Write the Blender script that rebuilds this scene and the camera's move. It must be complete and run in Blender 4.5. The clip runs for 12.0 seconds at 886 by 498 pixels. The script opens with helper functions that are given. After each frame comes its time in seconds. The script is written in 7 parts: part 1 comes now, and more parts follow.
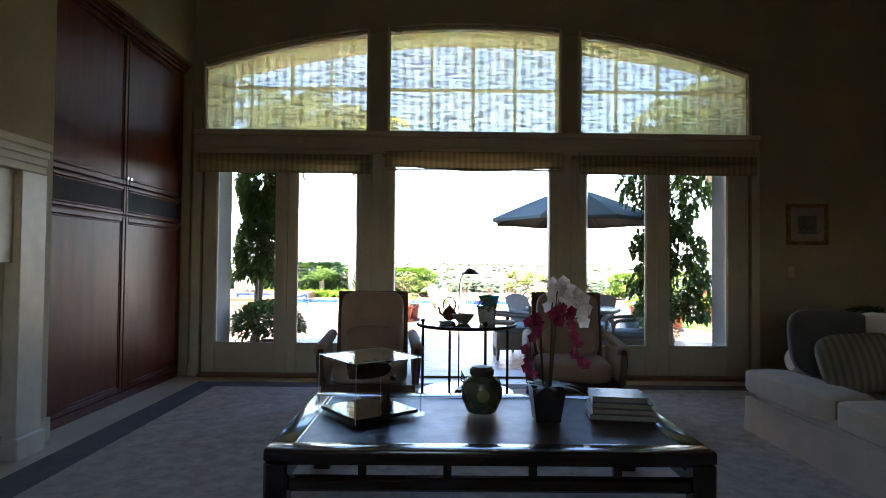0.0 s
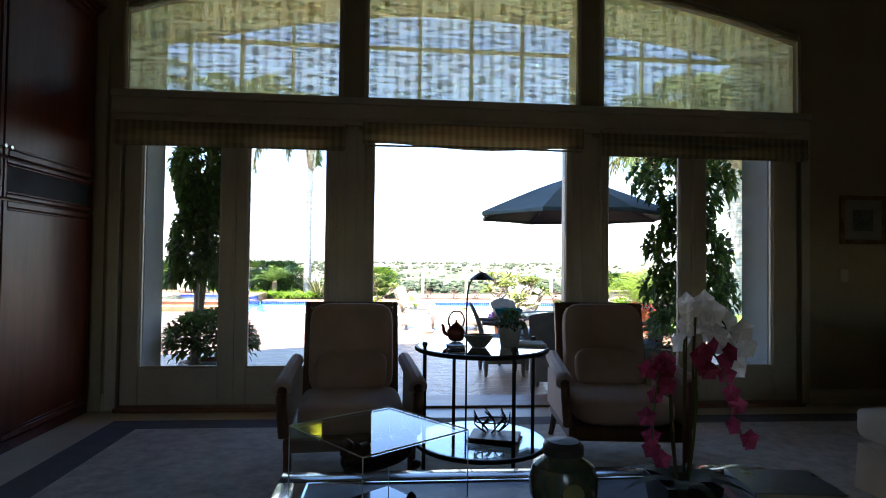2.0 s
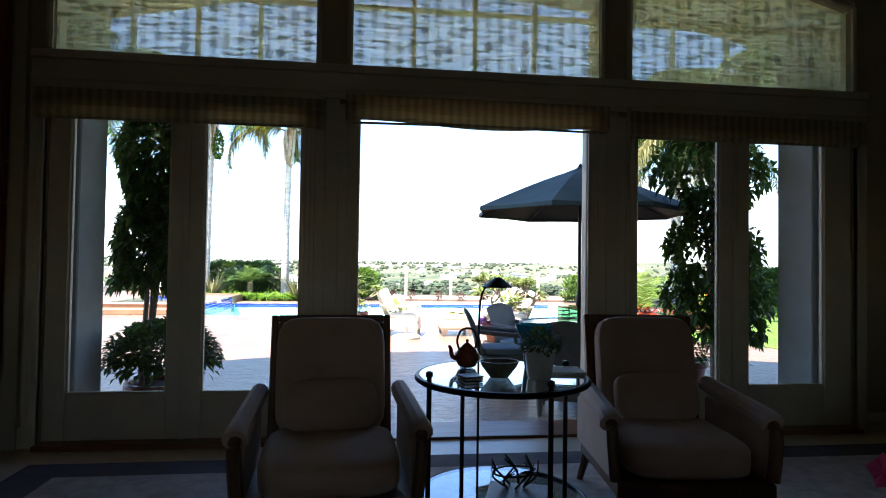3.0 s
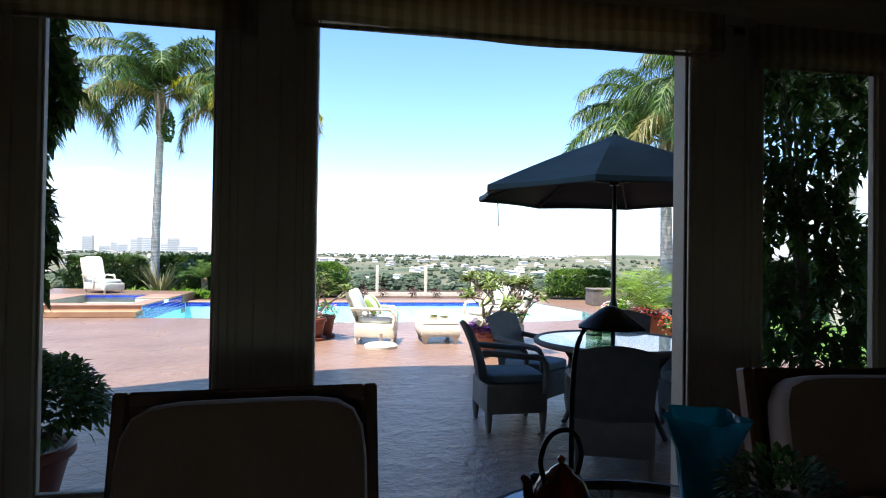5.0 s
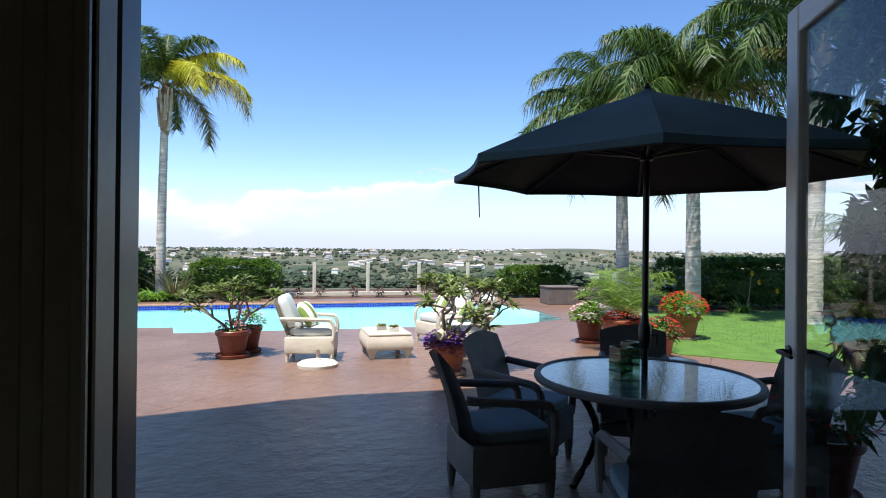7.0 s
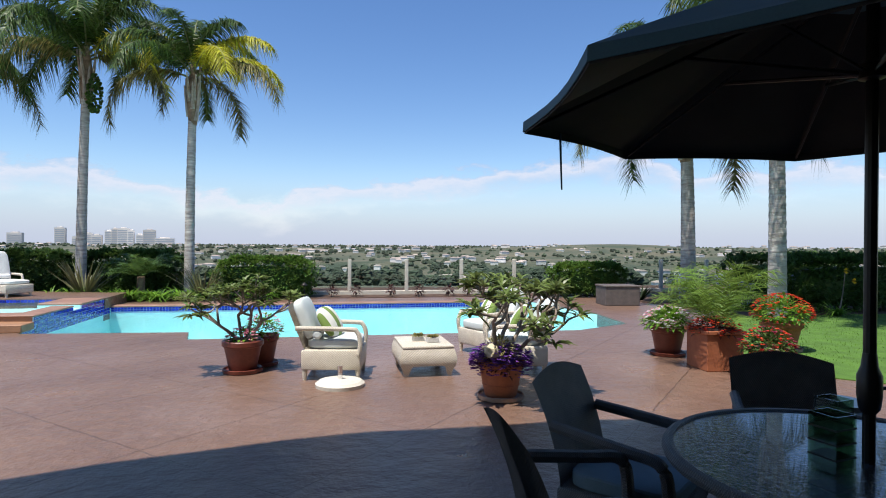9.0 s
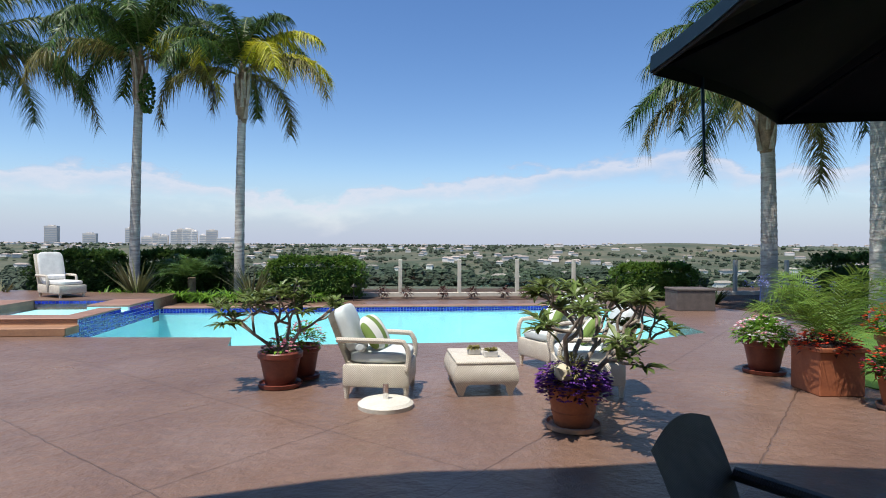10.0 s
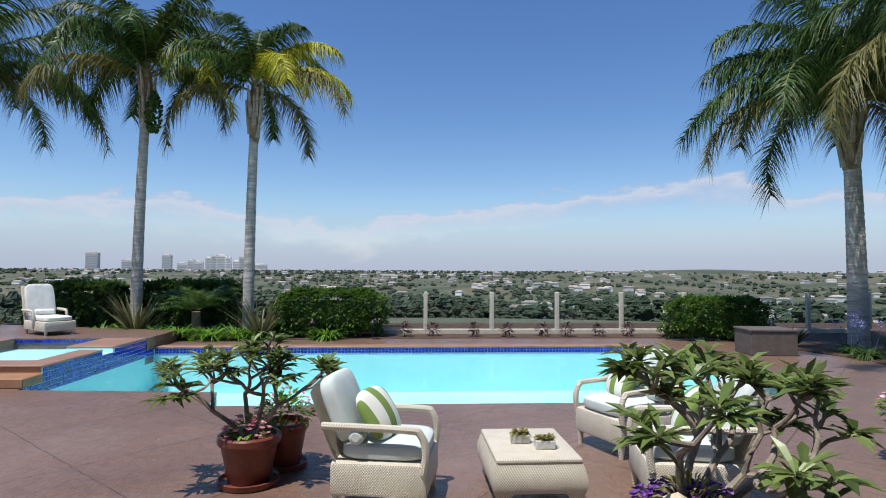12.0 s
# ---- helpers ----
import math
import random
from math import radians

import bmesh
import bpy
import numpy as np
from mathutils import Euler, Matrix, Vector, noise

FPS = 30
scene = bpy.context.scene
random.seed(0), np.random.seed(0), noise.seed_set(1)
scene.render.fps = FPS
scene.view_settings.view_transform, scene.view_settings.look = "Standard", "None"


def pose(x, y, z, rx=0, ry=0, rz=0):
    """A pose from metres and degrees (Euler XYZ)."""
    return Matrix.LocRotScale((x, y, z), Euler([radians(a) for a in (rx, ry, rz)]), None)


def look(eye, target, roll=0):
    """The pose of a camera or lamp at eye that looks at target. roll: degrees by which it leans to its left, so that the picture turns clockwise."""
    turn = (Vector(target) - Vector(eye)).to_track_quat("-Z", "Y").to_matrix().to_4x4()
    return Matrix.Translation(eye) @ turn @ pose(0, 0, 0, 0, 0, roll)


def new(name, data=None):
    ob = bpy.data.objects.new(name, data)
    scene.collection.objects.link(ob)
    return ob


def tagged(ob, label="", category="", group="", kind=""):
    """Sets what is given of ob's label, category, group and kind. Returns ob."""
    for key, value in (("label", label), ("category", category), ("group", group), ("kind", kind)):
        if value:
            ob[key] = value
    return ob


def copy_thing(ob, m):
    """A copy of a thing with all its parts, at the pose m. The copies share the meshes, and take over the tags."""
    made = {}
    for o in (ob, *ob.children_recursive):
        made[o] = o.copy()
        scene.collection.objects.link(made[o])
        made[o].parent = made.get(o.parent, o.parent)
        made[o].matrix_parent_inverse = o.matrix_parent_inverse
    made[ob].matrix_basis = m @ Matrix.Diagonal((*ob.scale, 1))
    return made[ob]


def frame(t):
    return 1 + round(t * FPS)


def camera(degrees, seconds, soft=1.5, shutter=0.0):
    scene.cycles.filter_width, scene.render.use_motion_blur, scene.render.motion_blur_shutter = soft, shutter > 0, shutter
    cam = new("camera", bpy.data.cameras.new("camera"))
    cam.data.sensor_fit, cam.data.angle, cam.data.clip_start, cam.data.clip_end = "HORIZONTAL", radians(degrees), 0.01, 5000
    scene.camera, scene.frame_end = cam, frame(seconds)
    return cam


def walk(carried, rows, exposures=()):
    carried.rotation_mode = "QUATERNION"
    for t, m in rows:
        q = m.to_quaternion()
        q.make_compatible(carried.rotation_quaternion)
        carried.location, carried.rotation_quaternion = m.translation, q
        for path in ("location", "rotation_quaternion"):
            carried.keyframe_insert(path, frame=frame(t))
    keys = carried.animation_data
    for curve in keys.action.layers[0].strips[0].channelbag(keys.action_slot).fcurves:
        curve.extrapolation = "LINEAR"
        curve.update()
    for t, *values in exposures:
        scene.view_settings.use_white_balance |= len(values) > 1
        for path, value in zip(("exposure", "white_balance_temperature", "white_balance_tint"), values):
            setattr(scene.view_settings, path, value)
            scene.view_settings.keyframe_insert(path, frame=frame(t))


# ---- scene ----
# ---- camera and walk ----
cam = camera(74.3, 12.0, soft=1.0)
# seconds, x, y, z, yaw, pitch, roll
PATH = [
    (0, -0.362, 2.344, 1.454, -0.46, 1.42, -0.58),
    (0.5, -0.463, 2.688, 1.463, -1.55, 1.43, -0.72),
    (1, -0.556, 3.010, 1.471, -2.56, 1.64, -0.76),
    (1.5, -0.625, 3.311, 1.473, -3.72, 1.59, -0.71),
    (2, -0.685, 3.641, 1.474, -4.97, 1.35, -0.72),
    (2.5, -0.735, 4.053, 1.477, -6.12, 1.31, -0.77),
    (3, -0.745, 4.516, 1.488, -6.88, 1.37, -0.82),
    (3.2, -0.745, 4.698, 1.492, -7.02, 1.37, -0.75),
    (4.8, -0.737, 6.072, 1.524, -9.41, 0.86, -0.71),
    (5, -0.742, 6.243, 1.535, -9.93, 0.69, -0.80),
    (5.5, -0.753, 6.663, 1.572, -11.53, 0.60, -0.76),
    (6, -0.738, 7.086, 1.590, -13.35, 0.48, -0.51),
    (6.5, -0.688, 7.488, 1.595, -15.29, 0.31, -0.78),
    (6.7, -0.663, 7.646, 1.596, -15.85, 0.22, -0.60),
    (8.3, -0.336, 8.815, 1.594, -15.30, -0.12, -0.47),
    (8.5, -0.313, 8.970, 1.589, -14.55, -0.10, -0.46),
    (9, -0.280, 9.373, 1.574, -11.80, -0.25, -0.39),
    (9.5, -0.248, 9.799, 1.572, -8.73, -0.31, -0.32),
    (10, -0.179, 10.250, 1.591, -6.71, -0.35, -0.29),
    (10.5, -0.105, 10.725, 1.621, -5.60, -0.09, -0.26),
    (11, -0.052, 11.186, 1.650, -4.83, 0.44, -0.28),
    (11.5, -0.027, 11.640, 1.685, -4.29, 1.30, -0.32),
    (12, 0.012, 12.105, 1.714, -3.84, 2.21, -0.33),
]
EXPOSURES = [(0, 3.95, 7700, 17), (1.5, 3.35, 7400, 15), (3.2, 2.55, 7000, 12), (4.8, 1.7, 6650, 11), (5.5, 1.5, 6600, 11), (6.7, 1.0, 6550, 11), (8.3, 0.45, 6550, 11), (9, 0.4, 6550, 11), (10.5, 0.2, 6450, 10), (12, 0.1, 6350, 10)]
walk(cam, [(t, pose(x, y, z, 90 + pitch, roll, yaw)) for t, x, y, z, yaw, pitch, roll in PATH], EXPOSURES)

# ---- world, sun, light ----
SUN_FROM = Vector((-0.27, -0.25, 1.0)).normalized()
world = bpy.data.worlds.new("sky_world")
scene.world = world
world.use_nodes = True
wn = world.node_tree.nodes
sky = wn.new("ShaderNodeTexSky")
sky.sky_type = "NISHITA"
sky.sun_disc = False
sky.sun_elevation = math.asin(SUN_FROM.z)
sky.sun_rotation = math.atan2(SUN_FROM.x, SUN_FROM.y)
sky.air_density, sky.dust_density, sky.ozone_density = 1.0, 0.15, 2.6
deep = wn.new("ShaderNodeHueSaturation")
deep.inputs["Saturation"].default_value = 1.2
deep.inputs["Hue"].default_value = 0.507
world.node_tree.links.new(sky.outputs[0], deep.inputs["Color"])
world.node_tree.links.new(deep.outputs[0], wn["Background"].inputs[0])
wn["Background"].inputs[1].default_value = 0.122
sun_data = bpy.data.lights.new("sun", "SUN")
sun_data.energy, sun_data.angle, sun_data.color = 5.0, radians(0.55), (1.0, 0.95, 0.88)
sun = new("sun", sun_data)
sun.matrix_world = look(SUN_FROM * 60, (0, 0, 0))


# ---- materials ----
def mat(name, a, b=None, rough=0.6, metal=0.0, scale=8.0, fine=60.0, bump=0.15, dist=0.01, coat=0.0, spread=0.5,
        stretch=(1, 1, 1), sheen=0.0, rand=0.0):
    """A surface between the colours a and b, mottled at two scales, with fine relief."""
    m = bpy.data.materials.new(name)
    m.use_nodes = True
    n, l = m.node_tree.nodes, m.node_tree.links
    bs = n["Principled BSDF"]
    b = b or tuple(c * 0.75 for c in a)
    tc = n.new("ShaderNodeTexCoord")
    mp = n.new("ShaderNodeMapping")
    mp.inputs["Scale"].default_value = stretch
    l.new(tc.outputs["Object"], mp.inputs[0])
    n1, n2 = n.new("ShaderNodeTexNoise"), n.new("ShaderNodeTexNoise")
    n1.inputs["Scale"].default_value, n2.inputs["Scale"].default_value = scale, fine
    n1.inputs["Detail"].default_value, n2.inputs["Detail"].default_value = 5, 3
    for k in (n1, n2):
        l.new(mp.outputs[0], k.inputs["Vector"])
    ad = n.new("ShaderNodeMath")
    ad.operation = "MULTIPLY_ADD"
    ad.inputs[1].default_value = 0.45
    l.new(n2.outputs["Fac"], ad.inputs[0])
    l.new(n1.outputs["Fac"], ad.inputs[2])
    rp = n.new("ShaderNodeMapRange")
    rp.inputs[1].default_value, rp.inputs[2].default_value = 0.72 - spread * 0.4, 0.72 + spread * 0.4
    l.new(ad.outputs[0], rp.inputs[0])
    mx = n.new("ShaderNodeMix")
    mx.data_type = "RGBA"
    mx.inputs[6].default_value, mx.inputs[7].default_value = (*a, 1), (*b, 1)
    l.new(rp.outputs[0], mx.inputs[0])
    out = mx.outputs[2]
    if rand:
        oi = n.new("ShaderNodeObjectInfo")
        gi = n.new("ShaderNodeNewGeometry")
        sm = n.new("ShaderNodeMath")
        l.new(oi.outputs["Random"], sm.inputs[0])
        l.new(gi.outputs["Random Per Island"], sm.inputs[1])
        fr = n.new("ShaderNodeMath")
        fr.operation = "FRACT"
        l.new(sm.outputs[0], fr.inputs[0])
        rr = n.new("ShaderNodeMapRange")
        rr.inputs[3].default_value, rr.inputs[4].default_value = 1 - rand, 1 + rand
        l.new(fr.outputs[0], rr.inputs[0])
        hs = n.new("ShaderNodeHueSaturation")
        l.new(rr.outputs[0], hs.inputs["Value"])
        l.new(out, hs.inputs["Color"])
        out = hs.outputs[0]
    l.new(out, bs.inputs["Base Color"])
    rg = n.new("ShaderNodeMapRange")
    rg.inputs[3].default_value, rg.inputs[4].default_value = max(0.02, rough - 0.08), min(1, rough + 0.08)
    l.new(n1.outputs["Fac"], rg.inputs[0])
    l.new(rg.outputs[0], bs.inputs["Roughness"])
    bs.inputs["Metallic"].default_value = metal
    bs.inputs["Coat Weight"].default_value = coat
    bs.inputs["Sheen Weight"].default_value = sheen
    if bump:
        bp = n.new("ShaderNodeBump")
        bp.inputs["Strength"].default_value, bp.inputs["Distance"].default_value = bump, dist
        l.new(ad.outputs[0], bp.inputs["Height"])
        l.new(bp.outputs[0], bs.inputs["Normal"])
    return m


def leafy(name, a, b, rough=0.45, glow=0.35, rand=0.35):
    """Leaves: glossy on the face, letting light through."""
    m = mat(name, a, b, rough=rough, scale=3, fine=25, bump=0, spread=0.9, rand=rand)
    n, l = m.node_tree.nodes, m.node_tree.links
    bs = n["Principled BSDF"]
    bs.inputs["Specular IOR Level"].default_value = 0.22
    tr = n.new("ShaderNodeBsdfTranslucent")
    src = bs.inputs["Base Color"].links[0].from_socket
    hs = n.new("ShaderNodeHueSaturation")
    hs.inputs["Value"].default_value = 1.5
    hs.inputs["Hue"].default_value = 0.485
    l.new(src, hs.inputs["Color"])
    l.new(hs.outputs[0], tr.inputs[0])
    mx = n.new("ShaderNodeMixShader")
    mx.inputs[0].default_value = glow
    l.new(bs.outputs[0], mx.inputs[1])
    l.new(tr.outputs[0], mx.inputs[2])
    l.new(mx.outputs[0], n["Material Output"].inputs[0])
    return m


def woven(name, a, b, size=60.0, rough=0.6, bump=0.6, mix=0.62):
    """Wicker: a two-way weave of strands."""
    m = mat(name, a, b, rough=rough, scale=9, fine=70, bump=0, spread=0.8)
    n, l = m.node_tree.nodes, m.node_tree.links
    tc = n.new("ShaderNodeTexCoord")
    turn = n.new("ShaderNodeMapping")
    turn.inputs["Rotation"].default_value = (0, 0, radians(45))
    l.new(tc.outputs["Object"], turn.inputs[0])
    hs = []
    for axis, k in (("X", 1.0), ("Z", 0.62)):
        w = n.new("ShaderNodeTexWave")
        w.bands_direction = axis
        w.inputs["Scale"].default_value = size * k / 6.3
        w.inputs["Distortion"].default_value = 0.8
        l.new(turn.outputs[0], w.inputs["Vector"])
        hs.append(w.outputs["Fac"])
    df, ad = n.new("ShaderNodeMath"), n.new("ShaderNodeMath")
    df.operation, ad.operation = "SUBTRACT", "ABSOLUTE"
    l.new(hs[0], df.inputs[0]), l.new(hs[1], df.inputs[1])
    l.new(df.outputs[0], ad.inputs[0])
    bp = n.new("ShaderNodeBump")
    bp.inputs["Strength"].default_value, bp.inputs["Distance"].default_value = bump, 0.006
    l.new(ad.outputs[0], bp.inputs["Height"])
    bs = n["Principled BSDF"]
    l.new(bp.outputs[0], bs.inputs["Normal"])
    src = bs.inputs["Base Color"].links[0].from_socket
    mx = n.new("ShaderNodeMix")
    mx.data_type, mx.blend_type = "RGBA", "MULTIPLY"
    mx.inputs[0].default_value = mix
    l.new(src, mx.inputs[6])
    l.new(ad.outputs[0], mx.inputs[7])
    l.new(mx.outputs[2], bs.inputs["Base Color"])
    return m


def pane_glass(name, tint=(0.97, 0.98, 0.98), gloss=1.0, rough=0.0, wave=0.0):
    m = bpy.data.materials.new(name)
    m.use_nodes = True
    n, l = m.node_tree.nodes, m.node_tree.links
    n.remove(n["Principled BSDF"])
    tr, gl, fr, mx = (n.new("ShaderNodeBsdfTransparent"), n.new("ShaderNodeBsdfGlossy"), n.new("ShaderNodeLayerWeight"),
                      n.new("ShaderNodeMixShader"))
    tr.inputs[0].default_value = (*tint, 1)
    gl.inputs["Roughness"].default_value = rough
    fr.inputs["Blend"].default_value = 0.5
    pw, sc, ml = n.new("ShaderNodeMath"), n.new("ShaderNodeMath"), n.new("ShaderNodeMath")
    pw.operation, sc.operation, ml.operation = "POWER", "MULTIPLY_ADD", "MULTIPLY"
    pw.inputs[1].default_value = 5.0
    sc.inputs[1].default_value, sc.inputs[2].default_value = 0.96, 0.04
    ml.inputs[1].default_value = gloss
    ml.use_clamp = True
    l.new(fr.outputs["Facing"], pw.inputs[0])
    l.new(pw.outputs[0], sc.inputs[0])
    l.new(sc.outputs[0], ml.inputs[0])
    l.new(ml.outputs[0], mx.inputs[0])
    l.new(tr.outputs[0], mx.inputs[1])
    l.new(gl.outputs[0], mx.inputs[2])
    l.new(mx.outputs[0], n["Material Output"].inputs[0])
    if wave:
        tc, nz, bp = n.new("ShaderNodeTexCoord"), n.new("ShaderNodeTexNoise"), n.new("ShaderNodeBump")
        nz.inputs["Scale"].default_value, nz.inputs["Detail"].default_value = wave, 3
        bp.inputs["Strength"].default_value, bp.inputs["Distance"].default_value = 0.25, 0.05
        l.new(tc.outputs["Object"], nz.inputs["Vector"])
        l.new(nz.outputs["Fac"], bp.inputs["Height"])
        l.new(bp.outputs[0], gl.inputs["Normal"])
        l.new(bp.outputs[0], fr.inputs["Normal"])
    return m


def striped(name, a, b, axis, scale, rough=0.8, sharp=0.1, mid=0.5):
    m = mat(name, a, b, rough=rough, scale=20, fine=150, bump=0.2)
    n, l = m.node_tree.nodes, m.node_tree.links
    tc, w, rp, mx = n.new("ShaderNodeTexCoord"), n.new("ShaderNodeTexWave"), n.new("ShaderNodeMapRange"), n.new("ShaderNodeMix")
    w.bands_direction = axis
    w.inputs["Scale"].default_value = scale
    l.new(tc.outputs["Object"], w.inputs["Vector"])
    rp.inputs[1].default_value, rp.inputs[2].default_value = mid - sharp, mid + sharp
    l.new(w.outputs["Fac"], rp.inputs[0])
    mx.data_type = "RGBA"
    mx.inputs[6].default_value, mx.inputs[7].default_value = (*a, 1), (*b, 1)
    l.new(rp.outputs[0], mx.inputs[0])
    l.new(mx.outputs[2], n["Principled BSDF"].inputs["Base Color"])
    return m


def shade_cloth(name):
    """Loosely woven blind: vertical bands of open and close weave, crossed by thin slubby reeds."""
    m = bpy.data.materials.new(name)
    m.use_nodes = True
    n, l = m.node_tree.nodes, m.node_tree.links
    n.remove(n["Principled BSDF"])
    tc = n.new("ShaderNodeTexCoord")
    mp = n.new("ShaderNodeMapping")
    mp.inputs["Scale"].default_value = (6, 1, 46)
    l.new(tc.outputs["Object"], mp.inputs[0])
    nz = n.new("ShaderNodeTexNoise")
    nz.inputs["Scale"].default_value, nz.inputs["Detail"].default_value = 1.0, 2.0
    l.new(mp.outputs[0], nz.inputs["Vector"])
    wv = n.new("ShaderNodeTexWave")
    wv.bands_direction = "X"
    wv.inputs["Scale"].default_value = 3.3
    wv.inputs["Distortion"].default_value = 0.0
    l.new(tc.outputs["Object"], wv.inputs["Vector"])
    ml = n.new("ShaderNodeMath")
    ml.operation = "MULTIPLY_ADD"
    ml.inputs[1].default_value = 0.15
    l.new(wv.outputs["Fac"], ml.inputs[0])
    l.new(nz.outputs["Fac"], ml.inputs[2])
    rp = n.new("ShaderNodeMapRange")
    rp.inputs[1].default_value, rp.inputs[2].default_value = 0.40, 0.72
    rp.inputs[3].default_value, rp.inputs[4].default_value = 0.03, 0.18
    l.new(ml.outputs[0], rp.inputs[0])
    tl, df, tp = n.new("ShaderNodeBsdfTranslucent"), n.new("ShaderNodeBsdfDiffuse"), n.new("ShaderNodeBsdfTransparent")
    tl.inputs[0].default_value = (0.93, 0.92, 0.70, 1)
    df.inputs[0].default_value = (0.56, 0.50, 0.30, 1)
    m1, m2 = n.new("ShaderNodeMixShader"), n.new("ShaderNodeMixShader")
    m1.inputs[0].default_value = 0.84
    l.new(df.outputs[0], m1.inputs[1]), l.new(tl.outputs[0], m1.inputs[2])
    l.new(rp.outputs[0], m2.inputs[0])
    l.new(m1.outputs[0], m2.inputs[1]), l.new(tp.outputs[0], m2.inputs[2])
    l.new(m2.outputs[0], n["Material Output"].inputs[0])
    return m


def patio_material():
    """Coloured, stamped concrete: blotched terracotta with scored joints laid askew."""
    m = mat("stamped_concrete", (0.235, 0.145, 0.102), (0.125, 0.072, 0.052), rough=0.30, scale=0.9, fine=9, bump=0.0, spread=0.8)
    n, l = m.node_tree.nodes, m.node_tree.links
    bs = n["Principled BSDF"]
    tc, mp, br = n.new("ShaderNodeTexCoord"), n.new("ShaderNodeMapping"), n.new("ShaderNodeTexBrick")
    mp.inputs["Rotation"].default_value = (0, 0, radians(43))
    l.new(tc.outputs["Object"], mp.inputs[0])
    wn_, vm = n.new("ShaderNodeTexNoise"), n.new("ShaderNodeVectorMath")
    wn_.inputs["Scale"].default_value, wn_.inputs["Detail"].default_value = 5.0, 4
    l.new(mp.outputs[0], wn_.inputs["Vector"])
    vm.operation = "MULTIPLY_ADD"
    vm.inputs[1].default_value = (0.05, 0.05, 0)
    l.new(wn_.outputs["Color"], vm.inputs[0])
    l.new(mp.outputs[0], vm.inputs[2])
    l.new(vm.outputs[0], br.inputs["Vector"])
    br.offset = 0.0
    br.inputs["Scale"].default_value = 1.0
    br.inputs["Mortar Size"].default_value = 0.007
    br.inputs["Mortar Smooth"].default_value = 0.5
    br.inputs["Brick Width"].default_value, br.inputs["Row Height"].default_value = 1.55, 1.55
    src = bs.inputs["Base Color"].links[0].from_socket
    mx = n.new("ShaderNodeMix")
    mx.data_type = "RGBA"
    mx.inputs[7].default_value = (0.06, 0.035, 0.03, 1)
    jf = n.new("ShaderNodeMath")
    jf.operation = "MULTIPLY"
    jf.inputs[1].default_value = 0.28
    l.new(br.outputs["Fac"], jf.inputs[0])
    l.new(jf.outputs[0], mx.inputs[0])
    l.new(src, mx.inputs[6])
    st, rp, m3 = n.new("ShaderNodeTexNoise"), n.new("ShaderNodeMapRange"), n.new("ShaderNodeMix")
    st.inputs["Scale"].default_value, st.inputs["Detail"].default_value, st.inputs["Roughness"].default_value = 0.45, 7, 0.65
    l.new(tc.outputs["Object"], st.inputs["Vector"])
    rp.inputs[1].default_value, rp.inputs[2].default_value = 0.52, 0.72
    rp.inputs[4].default_value = 0.55
    l.new(st.outputs["Fac"], rp.inputs[0])
    m3.data_type = "RGBA"
    m3.inputs[7].default_value = (0.31, 0.215, 0.175, 1)
    l.new(rp.outputs[0], m3.inputs[0])
    l.new(mx.outputs[2], m3.inputs[6])
    l.new(m3.outputs[2], bs.inputs["Base Color"])
    sl, bp, ad = n.new("ShaderNodeTexNoise"), n.new("ShaderNodeBump"), n.new("ShaderNodeMath")
    sl.inputs["Scale"].default_value, sl.inputs["Detail"].default_value, sl.inputs["Roughness"].default_value = 5.0, 8, 0.62
    l.new(tc.outputs["Object"], sl.inputs["Vector"])
    ad.operation = "SUBTRACT"
    l.new(sl.outputs["Fac"], ad.inputs[0])
    l.new(br.outputs["Fac"], ad.inputs[1])
    bp.inputs["Strength"].default_value, bp.inputs["Distance"].default_value = 0.85, 0.06
    l.new(ad.outputs[0], bp.inputs["Height"])
    l.new(bp.outputs[0], bs.inputs["Normal"])
    return m


